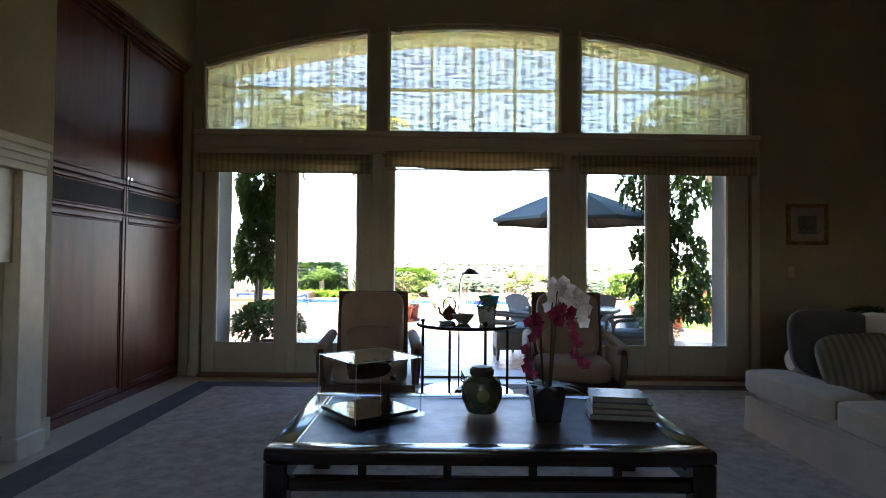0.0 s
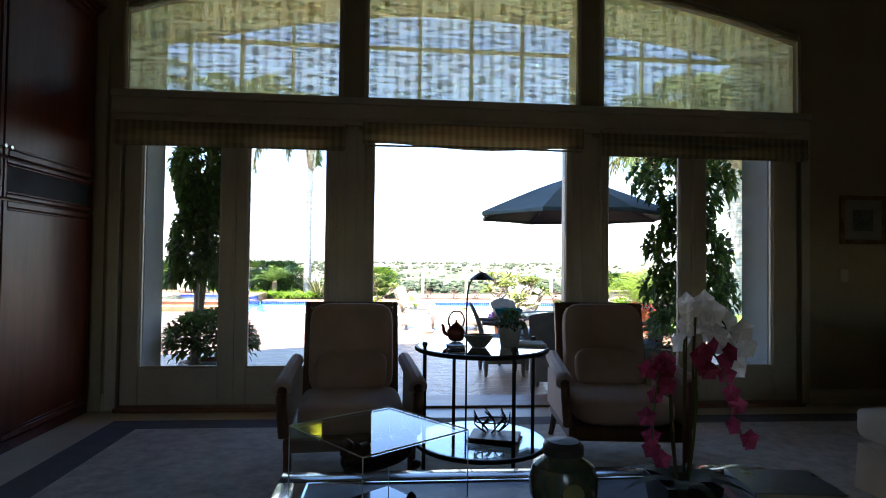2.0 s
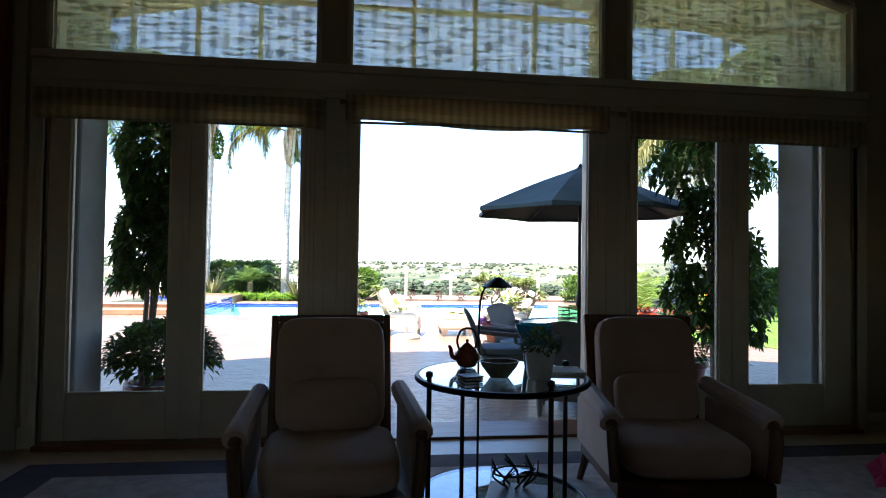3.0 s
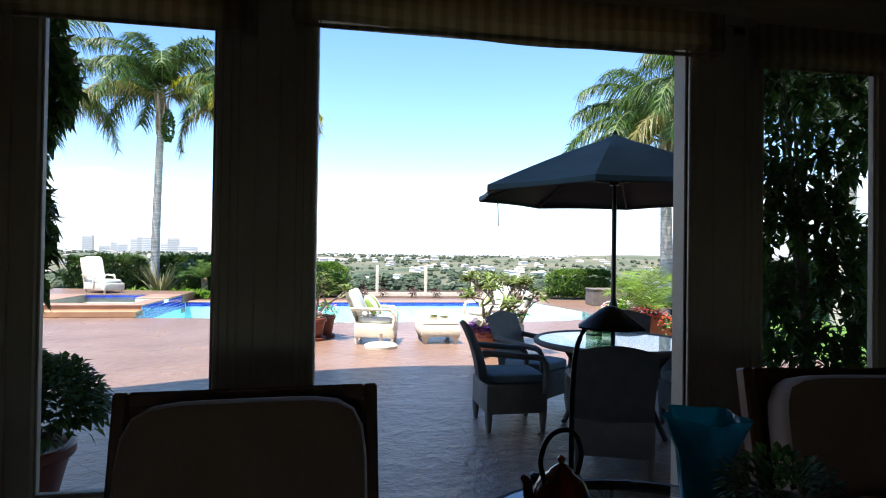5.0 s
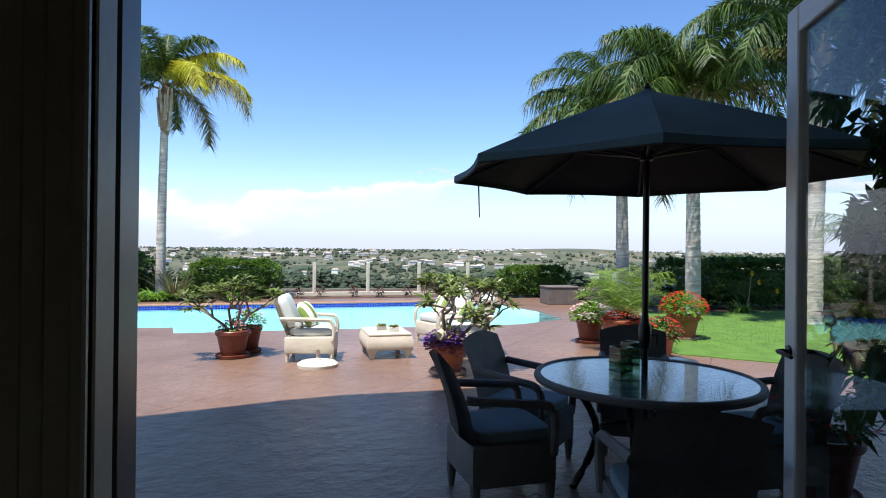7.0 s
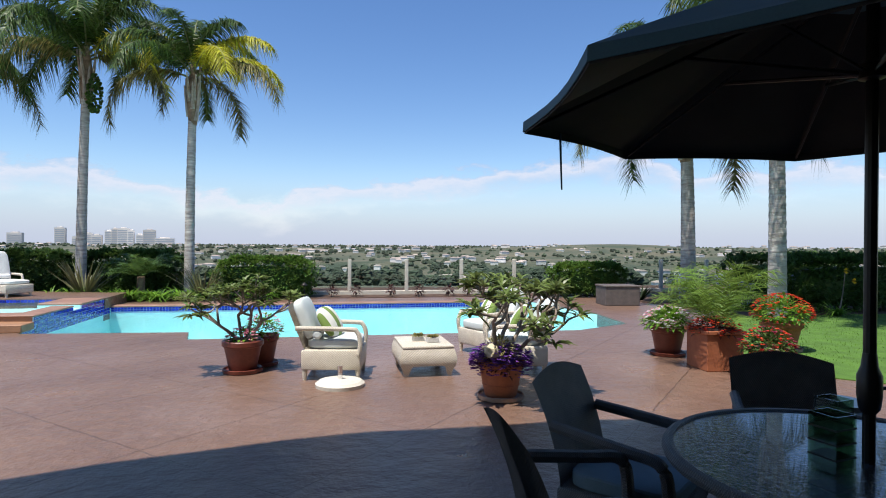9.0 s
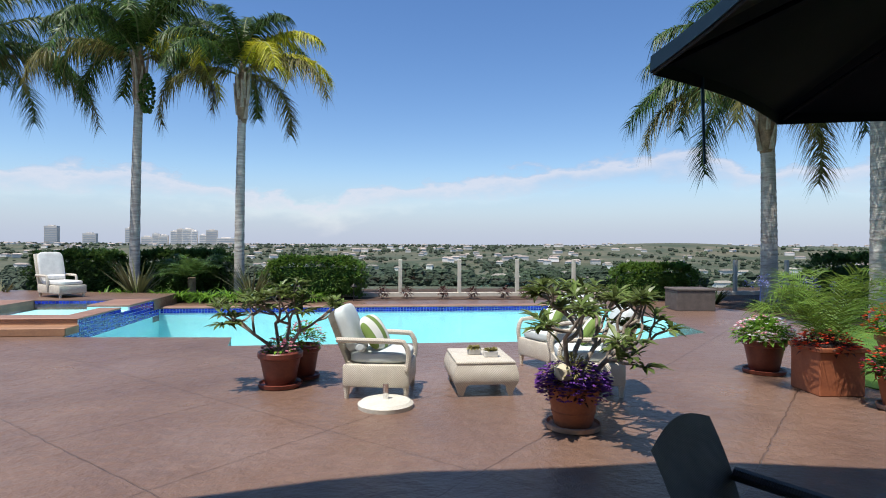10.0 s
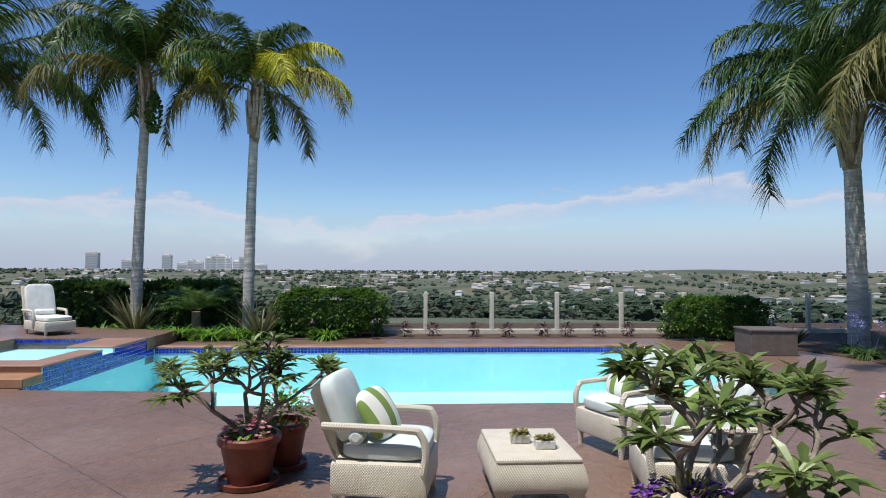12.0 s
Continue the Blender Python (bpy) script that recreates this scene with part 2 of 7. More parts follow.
M = {
    "plaster": mat("cream_plaster", (0.38, 0.31, 0.20), (0.32, 0.255, 0.165), rough=0.75, scale=2, fine=40, bump=0.08),
    "trim": mat("cream_trim_paint", (0.56, 0.48, 0.36), (0.47, 0.40, 0.29), rough=0.5, scale=3, fine=40, bump=0.05),
    "ceiling": mat("ceiling_paint", (0.52, 0.45, 0.32), (0.46, 0.40, 0.28), rough=0.8, scale=2, fine=40, bump=0.05),
    "limestone": mat("limestone", (0.60, 0.52, 0.40), (0.50, 0.42, 0.31), rough=0.35, scale=2.5, fine=18, bump=0.05),
    "carpet": mat("carpet", (0.52, 0.44, 0.37), (0.36, 0.30, 0.25), rough=0.95, scale=9, fine=22, bump=0.6, dist=0.01, spread=0.45),
    "carpet_band": mat("carpet_band", (0.13, 0.11, 0.11), (0.09, 0.08, 0.08), rough=0.95, scale=9, fine=90, bump=0.5),
    "mahogany": mat("mahogany", (0.16, 0.032, 0.011), (0.08, 0.015, 0.006), rough=0.36, scale=4, fine=30, bump=0.03, coat=0.0, stretch=(3, 3, 0.35), spread=0.7),
    "dark_grille": mat("grille_cloth", (0.012, 0.012, 0.014), rough=0.8),
    "brass": mat("brass", (0.75, 0.62, 0.38), rough=0.25, metal=1.0, bump=0),
    "chrome": mat("chrome", (0.8, 0.8, 0.8), rough=0.12, metal=1.0, bump=0),
    "sofa": mat("cream_upholstery", (0.50, 0.39, 0.29), (0.42, 0.33, 0.24), rough=0.9, scale=6, fine=140, bump=0.35, dist=0.004, sheen=0.2),
    "velvet": mat("rose_beige_upholstery", (0.46, 0.29, 0.21), (0.38, 0.235, 0.165), rough=0.85, scale=5, fine=140, bump=0.3, dist=0.004, sheen=0.3),
    "gray_cushion": mat("gray_velvet", (0.075, 0.066, 0.062), (0.05, 0.045, 0.043), rough=0.9, scale=6, fine=90, bump=0.3, sheen=0.3),
    "chair_wood": mat("walnut", (0.17, 0.085, 0.045), (0.09, 0.042, 0.022), rough=0.4, scale=5, fine=40, stretch=(1, 1, 0.2), bump=0.08),
    "lacquer": mat("dark_lacquer", (0.018, 0.012, 0.010), (0.010, 0.007, 0.006), rough=0.2, scale=6, fine=60, bump=0.03, coat=0.6),
    "leather": mat("brown_leather", (0.075, 0.040, 0.030), (0.045, 0.024, 0.018), rough=0.34, scale=10, fine=130, bump=0.5, dist=0.004),
    "iron": mat("black_iron", (0.012, 0.012, 0.013), (0.025, 0.022, 0.02), rough=0.45, metal=0.6, scale=20, fine=120, bump=0.15),
    "bronze": mat("dark_bronze", (0.035, 0.022, 0.014), (0.012, 0.009, 0.007), rough=0.5, metal=0.5, scale=18, fine=70, bump=0.6),
    "jar": mat("celadon_glaze", (0.055, 0.085, 0.062), (0.10, 0.105, 0.05), rough=0.25, scale=22, fine=45, bump=0.1, coat=0.4, spread=0.25),
    "jar_dark": mat("dark_lid", (0.05, 0.04, 0.035), rough=0.5),
    "teapot": mat("red_copper_glaze", (0.26, 0.045, 0.015), (0.10, 0.02, 0.01), rough=0.2, scale=14, fine=40, bump=0.1, coat=0.5),
    "bowl": mat("carved_bowl", (0.20, 0.18, 0.12), (0.10, 0.10, 0.07), rough=0.45, scale=20, fine=60, bump=0.3),
    "teal_glass": mat("teal_glass", (0.02, 0.42, 0.46), (0.01, 0.30, 0.36), rough=0.08, bump=0, coat=0.6),
    "white_pot": mat("gray_white_ceramic", (0.62, 0.61, 0.58), rough=0.35, bump=0.05),
    "black_pot": mat("black_pot", (0.02, 0.018, 0.017), rough=0.4),
    "book_a": mat("book_blue", (0.07, 0.10, 0.12), (0.14, 0.16, 0.16), rough=0.3, scale=9, coat=0.4),
    "book_b": mat("book_red", (0.20, 0.04, 0.035), rough=0.4),
    "book_c": mat("book_dark", (0.035, 0.03, 0.03), rough=0.4),
    "paper": mat("paper", (0.70, 0.66, 0.56), rough=0.8, stretch=(1, 1, 40)),
    "gilt": mat("gilt_frame", (0.30, 0.17, 0.06), (0.16, 0.08, 0.03), rough=0.4, metal=0.4, scale=15),
    "mount": mat("mount_board", (0.34, 0.30, 0.24), rough=0.9),
    "print": mat("faded_print", (0.16, 0.15, 0.12), (0.07, 0.07, 0.06), rough=0.5, scale=30),
    "picture_dark": mat("dark_picture", (0.05, 0.05, 0.055), (0.02, 0.02, 0.025), rough=0.25, scale=6),
    "marble": mat("cream_marble", (0.62, 0.56, 0.46), (0.50, 0.44, 0.35), rough=0.3, scale=3, fine=12, bump=0.03),
    "shade": shade_cloth("woven_blind"),
    "valance": striped("woven_valance", (0.42, 0.35, 0.22), (0.31, 0.25, 0.15), "X", 5.0, sharp=0.25),
    "glass": pane_glass("window_glass", gloss=0.8),
    "acrylic": pane_glass("acrylic", tint=(0.96, 0.98, 0.975), gloss=1.4),
    "table_glass": pane_glass("table_glass", tint=(0.86, 0.94, 0.92), gloss=2.2),
    "fence_glass": pane_glass("fence_glass", tint=(0.90, 0.94, 0.93), gloss=0.7),
    "water": pane_glass("pool_water", tint=(0.84, 0.98, 0.98), gloss=0.30, wave=1.6),
    "black_mirror": mat("black_mirror", (0.01, 0.01, 0.01), rough=0.04, bump=0, coat=1.0),
    "stucco": mat("white_stucco", (0.30, 0.32, 0.33), (0.25, 0.27, 0.28), rough=0.9, scale=6, fine=50, bump=0.4, dist=0.01),
    "roof": mat("roof_underside", (0.35, 0.30, 0.24), (0.28, 0.23, 0.18), rough=0.8),
    "white_frame": mat("white_door_paint", (0.68, 0.68, 0.66), (0.60, 0.60, 0.58), rough=0.4, bump=0.03),
    "patio": patio_material(),
    "coping": mat("coping_concrete", (0.32, 0.18, 0.12), (0.21, 0.115, 0.085), rough=0.6, scale=2, fine=22, bump=0.25, dist=0.01, spread=0.7),
    "spa_step": mat("tan_concrete", (0.38, 0.20, 0.10), (0.27, 0.14, 0.075), rough=0.65, scale=2, fine=22, bump=0.25, dist=0.01),
    "pool_plaster": mat("pool_plaster", (0.50, 0.85, 0.84), (0.42, 0.79, 0.80), rough=0.7, scale=0.6, fine=6, bump=0.05),
    "tile": mat("cobalt_tile", (0.018, 0.045, 0.42), (0.010, 0.022, 0.24), rough=0.12, scale=20, fine=60, bump=0.05, coat=0.5, rand=0.4),
    "grout": mat("grout", (0.55, 0.62, 0.74), rough=0.9),
    "lawn": mat("lawn", (0.085, 0.19, 0.018), (0.05, 0.115, 0.012), rough=0.9, scale=3, fine=70, bump=0.9, dist=0.03),
    "grass": leafy("grass_blades", (0.10, 0.21, 0.02), (0.06, 0.13, 0.012)),
    "mulch": mat("bark_mulch", (0.10, 0.055, 0.032), (0.05, 0.028, 0.018), rough=0.95, scale=6, fine=45, bump=0.8, dist=0.03),
    "terracotta": mat("terracotta", (0.38, 0.125, 0.05), (0.27, 0.085, 0.038), rough=0.75, scale=5, fine=40, bump=0.15),
    "terracotta_dark": mat("oxblood_glaze", (0.20, 0.05, 0.028), (0.13, 0.03, 0.018), rough=0.4, scale=5, fine=40, bump=0.1),
    "saucer": mat("pale_saucer", (0.42, 0.30, 0.22), (0.30, 0.18, 0.12), rough=0.8, scale=6),
    "soil": mat("soil", (0.045, 0.03, 0.02), rough=0.95, fine=80, bump=0.9),
    "wicker_white": woven("white_wicker", (0.86, 0.79, 0.66), (0.72, 0.64, 0.50), size=150, mix=0.42),
    "wicker_dark": woven("gray_wicker", (0.25, 0.225, 0.195), (0.16, 0.145, 0.125), size=260, mix=0.5),
    "outdoor_cushion": mat("pale_aqua_cushion", (0.60, 0.65, 0.62), (0.52, 0.58, 0.56), rough=0.9, scale=5, fine=120, bump=0.25, dist=0.004),
    "blue_cushion": mat("slate_blue_cushion", (0.16, 0.22, 0.24), (0.12, 0.17, 0.19), rough=0.9, scale=5, fine=120, bump=0.25, dist=0.004),
    "white_cushion": mat("white_cushion", (0.80, 0.79, 0.74), rough=0.9, scale=5, fine=120, bump=0.2, dist=0.004),
    "stripe": striped("green_white_stripe", (0.72, 0.72, 0.64), (0.17, 0.26, 0.055), "X", 1.55, sharp=0.03, mid=0.55),
    "check": striped("checked_cushion", (0.20, 0.16, 0.11), (0.12, 0.095, 0.07), "X", 7.0, sharp=0.3),
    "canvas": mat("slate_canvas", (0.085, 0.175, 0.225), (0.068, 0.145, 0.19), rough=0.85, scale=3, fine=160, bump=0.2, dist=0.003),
    # near-black brown that paints the shade under the umbrella canopy
    "canvas_shade": mat("canopy_underside_shade", (0.050, 0.044, 0.040), (0.038, 0.034, 0.031), rough=0.9, scale=3, fine=160, bump=0.2, dist=0.003),
    "dark_metal": mat("dark_bronze_metal", (0.03, 0.026, 0.024), (0.02, 0.018, 0.016), rough=0.4, metal=0.5, bump=0.05),
    "pebble_glass": mat("pebbled_glass", (0.075, 0.095, 0.11), (0.05, 0.065, 0.08), rough=0.12, scale=30, fine=60, bump=0.5, dist=0.006, coat=0.8),
    "pole_white": mat("fence_post", (0.62, 0.58, 0.48), (0.52, 0.48, 0.39), rough=0.8),
    "gray_box": mat("gray_brown_box", (0.13, 0.105, 0.09), (0.09, 0.075, 0.065), rough=0.7),
    "palm_trunk": mat("palm_trunk", (0.60, 0.56, 0.50), (0.26, 0.23, 0.20), rough=0.9, scale=3, fine=14, stretch=(1, 1, 7), bump=0.8, dist=0.03, spread=0.6),
    "palm_boot": mat("palm_boots", (0.34, 0.24, 0.15), (0.15, 0.10, 0.06), rough=0.9, scale=6, fine=30, bump=0.8, dist=0.03),
    "palm_base": mat("palm_leaf_base", (0.52, 0.46, 0.38), (0.30, 0.24, 0.17), rough=0.9, scale=6, fine=30, bump=0.5, dist=0.02),
    "palm_stalk": mat("palm_stalk", (0.20, 0.22, 0.08), (0.13, 0.14, 0.05), rough=0.6, scale=6, fine=30, bump=0.1),
    "palm_leaf": leafy("palm_leaf", (0.072, 0.128, 0.024), (0.026, 0.060, 0.014), rough=0.45, glow=0.22, rand=0.6),
    # yellowing fronds, with sunlight put into the bright yellow as well
    "palm_gold_sunlit": leafy("palm_leaf_gold_sunlit", (0.52, 0.48, 0.03), (0.26, 0.30, 0.025), glow=0.3, rand=0.45),
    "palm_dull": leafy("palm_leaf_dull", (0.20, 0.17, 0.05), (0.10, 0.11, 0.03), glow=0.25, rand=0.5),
    "areca": leafy("areca_leaf", (0.17, 0.26, 0.045), (0.10, 0.19, 0.03), glow=0.35),
    "bark": mat("plumeria_bark", (0.36, 0.31, 0.25), (0.17, 0.13, 0.10), rough=0.85, scale=8, fine=50, bump=0.5),
    "plumeria": leafy("plumeria_leaf", (0.175, 0.225, 0.065), (0.075, 0.125, 0.036), rough=0.32, glow=0.28, rand=0.55),
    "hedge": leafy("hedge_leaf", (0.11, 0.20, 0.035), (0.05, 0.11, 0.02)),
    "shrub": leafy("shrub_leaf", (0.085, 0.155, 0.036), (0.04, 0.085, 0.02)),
    "bright": leafy("bright_leaf", (0.17, 0.33, 0.04), (0.10, 0.22, 0.03)),
    "schefflera": leafy("schefflera_leaf", (0.07, 0.14, 0.030), (0.035, 0.08, 0.018), rough=0.3),
    "fern": leafy("fern_leaf", (0.035, 0.06, 0.02), (0.02, 0.035, 0.012)),
    "agave": leafy("agave_leaf", (0.17, 0.17, 0.075), (0.09, 0.10, 0.05), glow=0.1),
    "succulent_red": leafy("dark_succulent", (0.11, 0.045, 0.035), (0.05, 0.03, 0.025), glow=0.1),
    "petal_pink": leafy("pink_petals", (0.62, 0.22, 0.30), (0.70, 0.40, 0.42), glow=0.3),
    "petal_red": leafy("red_petals", (0.60, 0.035, 0.02), (0.65, 0.12, 0.03), glow=0.3),
    "petal_purple": leafy("purple_petals", (0.12, 0.05, 0.34), (0.20, 0.06, 0.22), glow=0.2),
    "petal_blue": leafy("blue_petals", (0.26, 0.27, 0.58), (0.36, 0.36, 0.62), glow=0.3),
    "petal_white": leafy("white_petals", (0.80, 0.78, 0.78), (0.70, 0.66, 0.68), glow=0.3, rand=0.1),
    "petal_magenta": leafy("magenta_petals", (0.26, 0.018, 0.05), (0.34, 0.06, 0.10), glow=0.3),
    "petal_yellow": leafy("yellow_petals", (0.85, 0.62, 0.04), (0.80, 0.50, 0.03), glow=0.3),
    "straw": leafy("dry_flowers", (0.33, 0.29, 0.10), (0.20, 0.20, 0.08), glow=0.2),
    "stone_white": mat("off_white_concrete", (0.64, 0.61, 0.52), (0.52, 0.49, 0.41), rough=0.8, scale=5, fine=40, bump=0.2),
    "stone": mat("pale_stone", (0.62, 0.54, 0.38), rough=0.85),
    "valley": mat("chaparral", (0.120, 0.110, 0.066), (0.045, 0.062, 0.032), rough=0.95, scale=0.009, fine=0.09, bump=0.0, spread=0.3),
    "far_tree": mat("far_trees", (0.055, 0.075, 0.04), (0.035, 0.05, 0.032), rough=0.95, scale=0.02, fine=0.3, bump=0, rand=0.4),
    "far_wall": mat("far_house_walls", (0.80, 0.77, 0.72), (0.66, 0.61, 0.55), rough=0.9, bump=0, rand=0.25),
    "far_roof": mat("far_roofs", (0.40, 0.33, 0.28), (0.27, 0.23, 0.20), rough=0.9, bump=0, rand=0.35),
    "tower": mat("tower_concrete", (0.80, 0.74, 0.66), (0.66, 0.63, 0.60), rough=0.8, bump=0, scale=0.02, fine=0.2, rand=0.2),
    "tower_glass": mat("tower_windows", (0.46, 0.49, 0.54), rough=0.3, bump=0),
    "dark_paint": mat("brown_door_frame", (0.085, 0.06, 0.042), (0.06, 0.042, 0.03), rough=0.45, scale=3, fine=40, bump=0.05),
    "black": mat("black_rubber", (0.012, 0.012, 0.012), rough=0.6),
    "towel": mat("white_towel", (0.82, 0.82, 0.80), rough=0.95, fine=90, bump=0.5),
    "mat_iron": mat("iron_doormat", (0.03, 0.028, 0.028), rough=0.6, scale=20),
    "wood_sill": mat("oak_threshold", (0.25, 0.11, 0.05), (0.17, 0.07, 0.03), rough=0.4, stretch=(0.3, 3, 3)),
    "votive": pane_glass("green_mosaic_glass", tint=(0.60, 0.70, 0.58), gloss=1.6),
}

for k in ("mahogany", "chair_wood", "leather"):
    M[k].node_tree.nodes["Principled BSDF"].inputs["Specular IOR Level"].default_value = 0.25


# ---- mesh helpers ----
def finish(bm, name, material, smooth=30):
    me = bpy.data.meshes.new(name)
    bmesh.ops.recalc_face_normals(bm, faces=bm.faces[:])
    if smooth:
        for f in bm.faces:
            f.smooth = True
        for e in bm.edges:
            if len(e.link_faces) == 2 and e.calc_face_angle(0) > radians(smooth):
                e.smooth = False
    bm.to_mesh(me)
    bm.free()
    me.materials.append(M[material])
    return me


def thing(name, loc=(0, 0, 0), rz=0, label="", category="", group="", rx=0, ry=0):
    ob = new(name)
    ob.empty_display_size = 0.05
    ob.matrix_basis = pose(*loc, rx, ry, rz)
    return tagged(ob, label, category, group)


def part(name, bm, material, parent=None, label="", smooth=30, at=None):
    ob = new(name, finish(bm, name, material, smooth))
    ob.parent = parent
    if at is not None:
        ob.matrix_basis = at
    return tagged(ob, label)


def structure(name, bm, material, label, smooth=0):
    ob = new(name, finish(bm, name, material, smooth))
    return tagged(ob, label, kind="structure")


def B():
    return bmesh.new()


def box(bm, x0, x1, y0, y1, z0, z1, bevel=0.0, m=None, seg=1):
    r = bmesh.ops.create_cube(bm, size=1)
    vs = r["verts"]
    for v in vs:
        v.co = Vector((x0 if v.co.x < 0 else x1, y0 if v.co.y < 0 else y1, z0 if v.co.z < 0 else z1))
    old = set(bm.verts) - set(vs) if bevel and m is not None else None
    if bevel:
        es = list({e for v in vs for e in v.link_edges})
        bmesh.ops.bevel(bm, geom=es, offset=bevel, segments=seg, profile=0.5, affect="EDGES")
    if m is not None:
        bmesh.ops.transform(bm, matrix=m, verts=vs if old is None else [v for v in bm.verts if v not in old])
    return bm


def cushion(bm, sx, sy, sz, m=None, power=4.0, puff=0.25, n=8):
    """A soft block: rounded like a superellipsoid, thicker in the middle."""
    old = set(bm.verts)
    g = bmesh.ops.create_cube(bm, size=2)
    es = list({e for v in g["verts"] for e in v.link_edges})
    bmesh.ops.subdivide_edges(bm, edges=es, cuts=n, use_grid_fill=True)
    allv = [v for v in bm.verts if v not in old]
    for v in allv:
        c = v.co
        k = (abs(c.x) ** power + abs(c.y) ** power + abs(c.z) ** power) ** (1 / power)
        c = c / k
        fat = 1 - puff + puff * math.cos(c.x * 1.35) * math.cos(c.y * 1.35) * 1.15
        v.co = Vector((c.x * sx / 2, c.y * sy / 2, c.z * fat * sz / 2))
    if m is not None:
        bmesh.ops.transform(bm, matrix=m, verts=allv)
    return bm


def lathe(bm, profile, seg=24, m=None, squash=(1, 1)):
    rings = []
    vs = []
    for r, z in profile:
        ring = [bm.verts.new((r * squash[0] * math.cos(2 * math.pi * i / seg), r * squash[1] * math.sin(2 * math.pi * i / seg), z)) for i in range(seg)]
        rings.append(ring)
        vs += ring
    for a, b in zip(rings, rings[1:]):
        for i in range(seg):
            bm.faces.new((a[i], a[(i + 1) % seg], b[(i + 1) % seg], b[i]))
    bm.faces.new(rings[0][::-1])
    bm.faces.new(rings[-1])
    if m is not None:
        bmesh.ops.transform(bm, matrix=m, verts=vs)
    return bm


def tube(bm, pts, r0, r1=None, seg=8):
    """A round bar along the points, thinning from r0 to r1."""
    r1 = r0 if r1 is None else r1
    pts = [Vector(p) for p in pts]
    rings = []
    for i, p in enumerate(pts):
        d = (pts[min(i + 1, len(pts) - 1)] - pts[max(i - 1, 0)])
        d = d.normalized() if d.length > 1e-9 else Vector((0, 0, 1))
        u = d.cross(Vector((0.13, 0.31, 0.94)) if abs(d.z) < 0.9 else Vector((1, 0.2, 0))).normalized()
        w = d.cross(u)
        r = r0 + (r1 - r0) * i / (len(pts) - 1)
        rings.append([bm.verts.new(p + (u * math.cos(2 * math.pi * k / seg) + w * math.sin(2 * math.pi * k / seg)) * r) for k in range(seg)])
    for a, b in zip(rings, rings[1:]):
        for k in range(seg):
            bm.faces.new((a[k], a[(k + 1) % seg], b[(k + 1) % seg], b[k]))
    bm.faces.new(rings[0][::-1])
    bm.faces.new(rings[-1])
    return bm


def bend(pts, n=6):
    """A smooth line through the points."""
    pts = [Vector(p) for p in pts]
    out = []
    for i in range(len(pts) - 1):
        p0, p1, p2, p3 = pts[max(i - 1, 0)], pts[i], pts[i + 1], pts[min(i + 2, len(pts) - 1)]
        for k in range(n):
            t = k / n
            out.append(0.5 * ((2 * p1) + (p2 - p0) * t + (2 * p0 - 5 * p1 + 4 * p2 - p3) * t * t + (3 * p1 - p0 - 3 * p2 + p3) * t ** 3))
    return out + [pts[-1]]


class Leaves:
    """Collects many small leaves as plain vertex lists."""
    def __init__(self):
        self.v, self.f = [], []

    def leaf(self, p, d, length, width, up=Vector((0, 0, 1)), droop=0.25, fold=0.15):
        d = d.normalized()
        s = d.cross(up)
        s = s.normalized() if s.length > 1e-6 else Vector((1, 0, 0))
        n = s.cross(d)
        k = len(self.v)
        mid = p + d * length * 0.5 - n * 0.0
        tip = p + d * length - Vector((0, 0, droop * length))
        self.v += [p, mid + s * width / 2 + n * fold * width, mid - s * width / 2 + n * fold * width, mid - n * 0.0, tip]
        self.f += [(k, k + 3, k + 1), (k, k + 2, k + 3), (k + 3, k + 4, k + 1), (k + 3, k + 2, k + 4)]

    def lance(self, p, d, length, width, droop=0.2, fold=0.3):
        """A long leaf, widest past the middle, folded along its rib and bending down."""
        d = d.normalized()
        s = d.cross(Vector((0, 0, 1)))
        s = s.normalized() if s.length > 1e-6 else Vector((1, 0, 0))
        n = s.cross(d)
        k = len(self.v)
        for t, w in ((0.0, 0.10), (0.32, 0.72), (0.66, 1.0), (1.0, 0.03)):
            c = p + d * length * t - Vector((0, 0, droop * length * t * t))
            self.v += [c + s * width * w / 2 + n * fold * width * w, c, c - s * width * w / 2 + n * fold * width * w]
        for i in range(3):
            a = k + 3 * i
            self.f += [(a, a + 1, a + 4, a + 3), (a + 1, a + 2, a + 5, a + 4)]

    def blade(self, p, d, length, width, bow=0.4, seg=3, side=None):
        """A strap leaf that arches over."""
        s = side or d.cross(Vector((0, 0, 1)))
        s = s.normalized() if s.length > 1e-6 else Vector((1, 0, 0))
        k = len(self.v)
        for i in range(seg + 1):
            t = i / seg
            q = p + d * length * t - Vector((0, 0, bow * length * t * t))
            w = width * (1 - t) ** 0.7 * 0.5 if i < seg else 0.001
            self.v += [q + s * w, q - s * w]
        self.f += [(k + 2 * i, k + 2 * i + 1, k + 2 * i + 3, k + 2 * i + 2) for i in range(seg)]

    def part(self, name, material, parent, label="", kind=""):
        me = bpy.data.meshes.new(name)
        me.from_pydata([tuple(v) for v in self.v], [], self.f)
        me.materials.append(M[material])
        ob = new(name, me)
        ob.parent = parent
        return tagged(ob, label, kind=kind)


R = random.Random(7)


def rdir(rnd, up=0.3):
    while True:
        v = Vector((rnd.uniform(-1, 1), rnd.uniform(-1, 1), rnd.uniform(-1 + up, 1)))
        if 0.05 < v.length < 1:
            return v.normalized()


# ---- house: room ----
WALL_IN, WALL_OUT, FLOOR = 8.76, 9.06, 0.21
LEFT, RIGHT, BACK, TOP = -3.75, 6.2, -1.2, 5.3


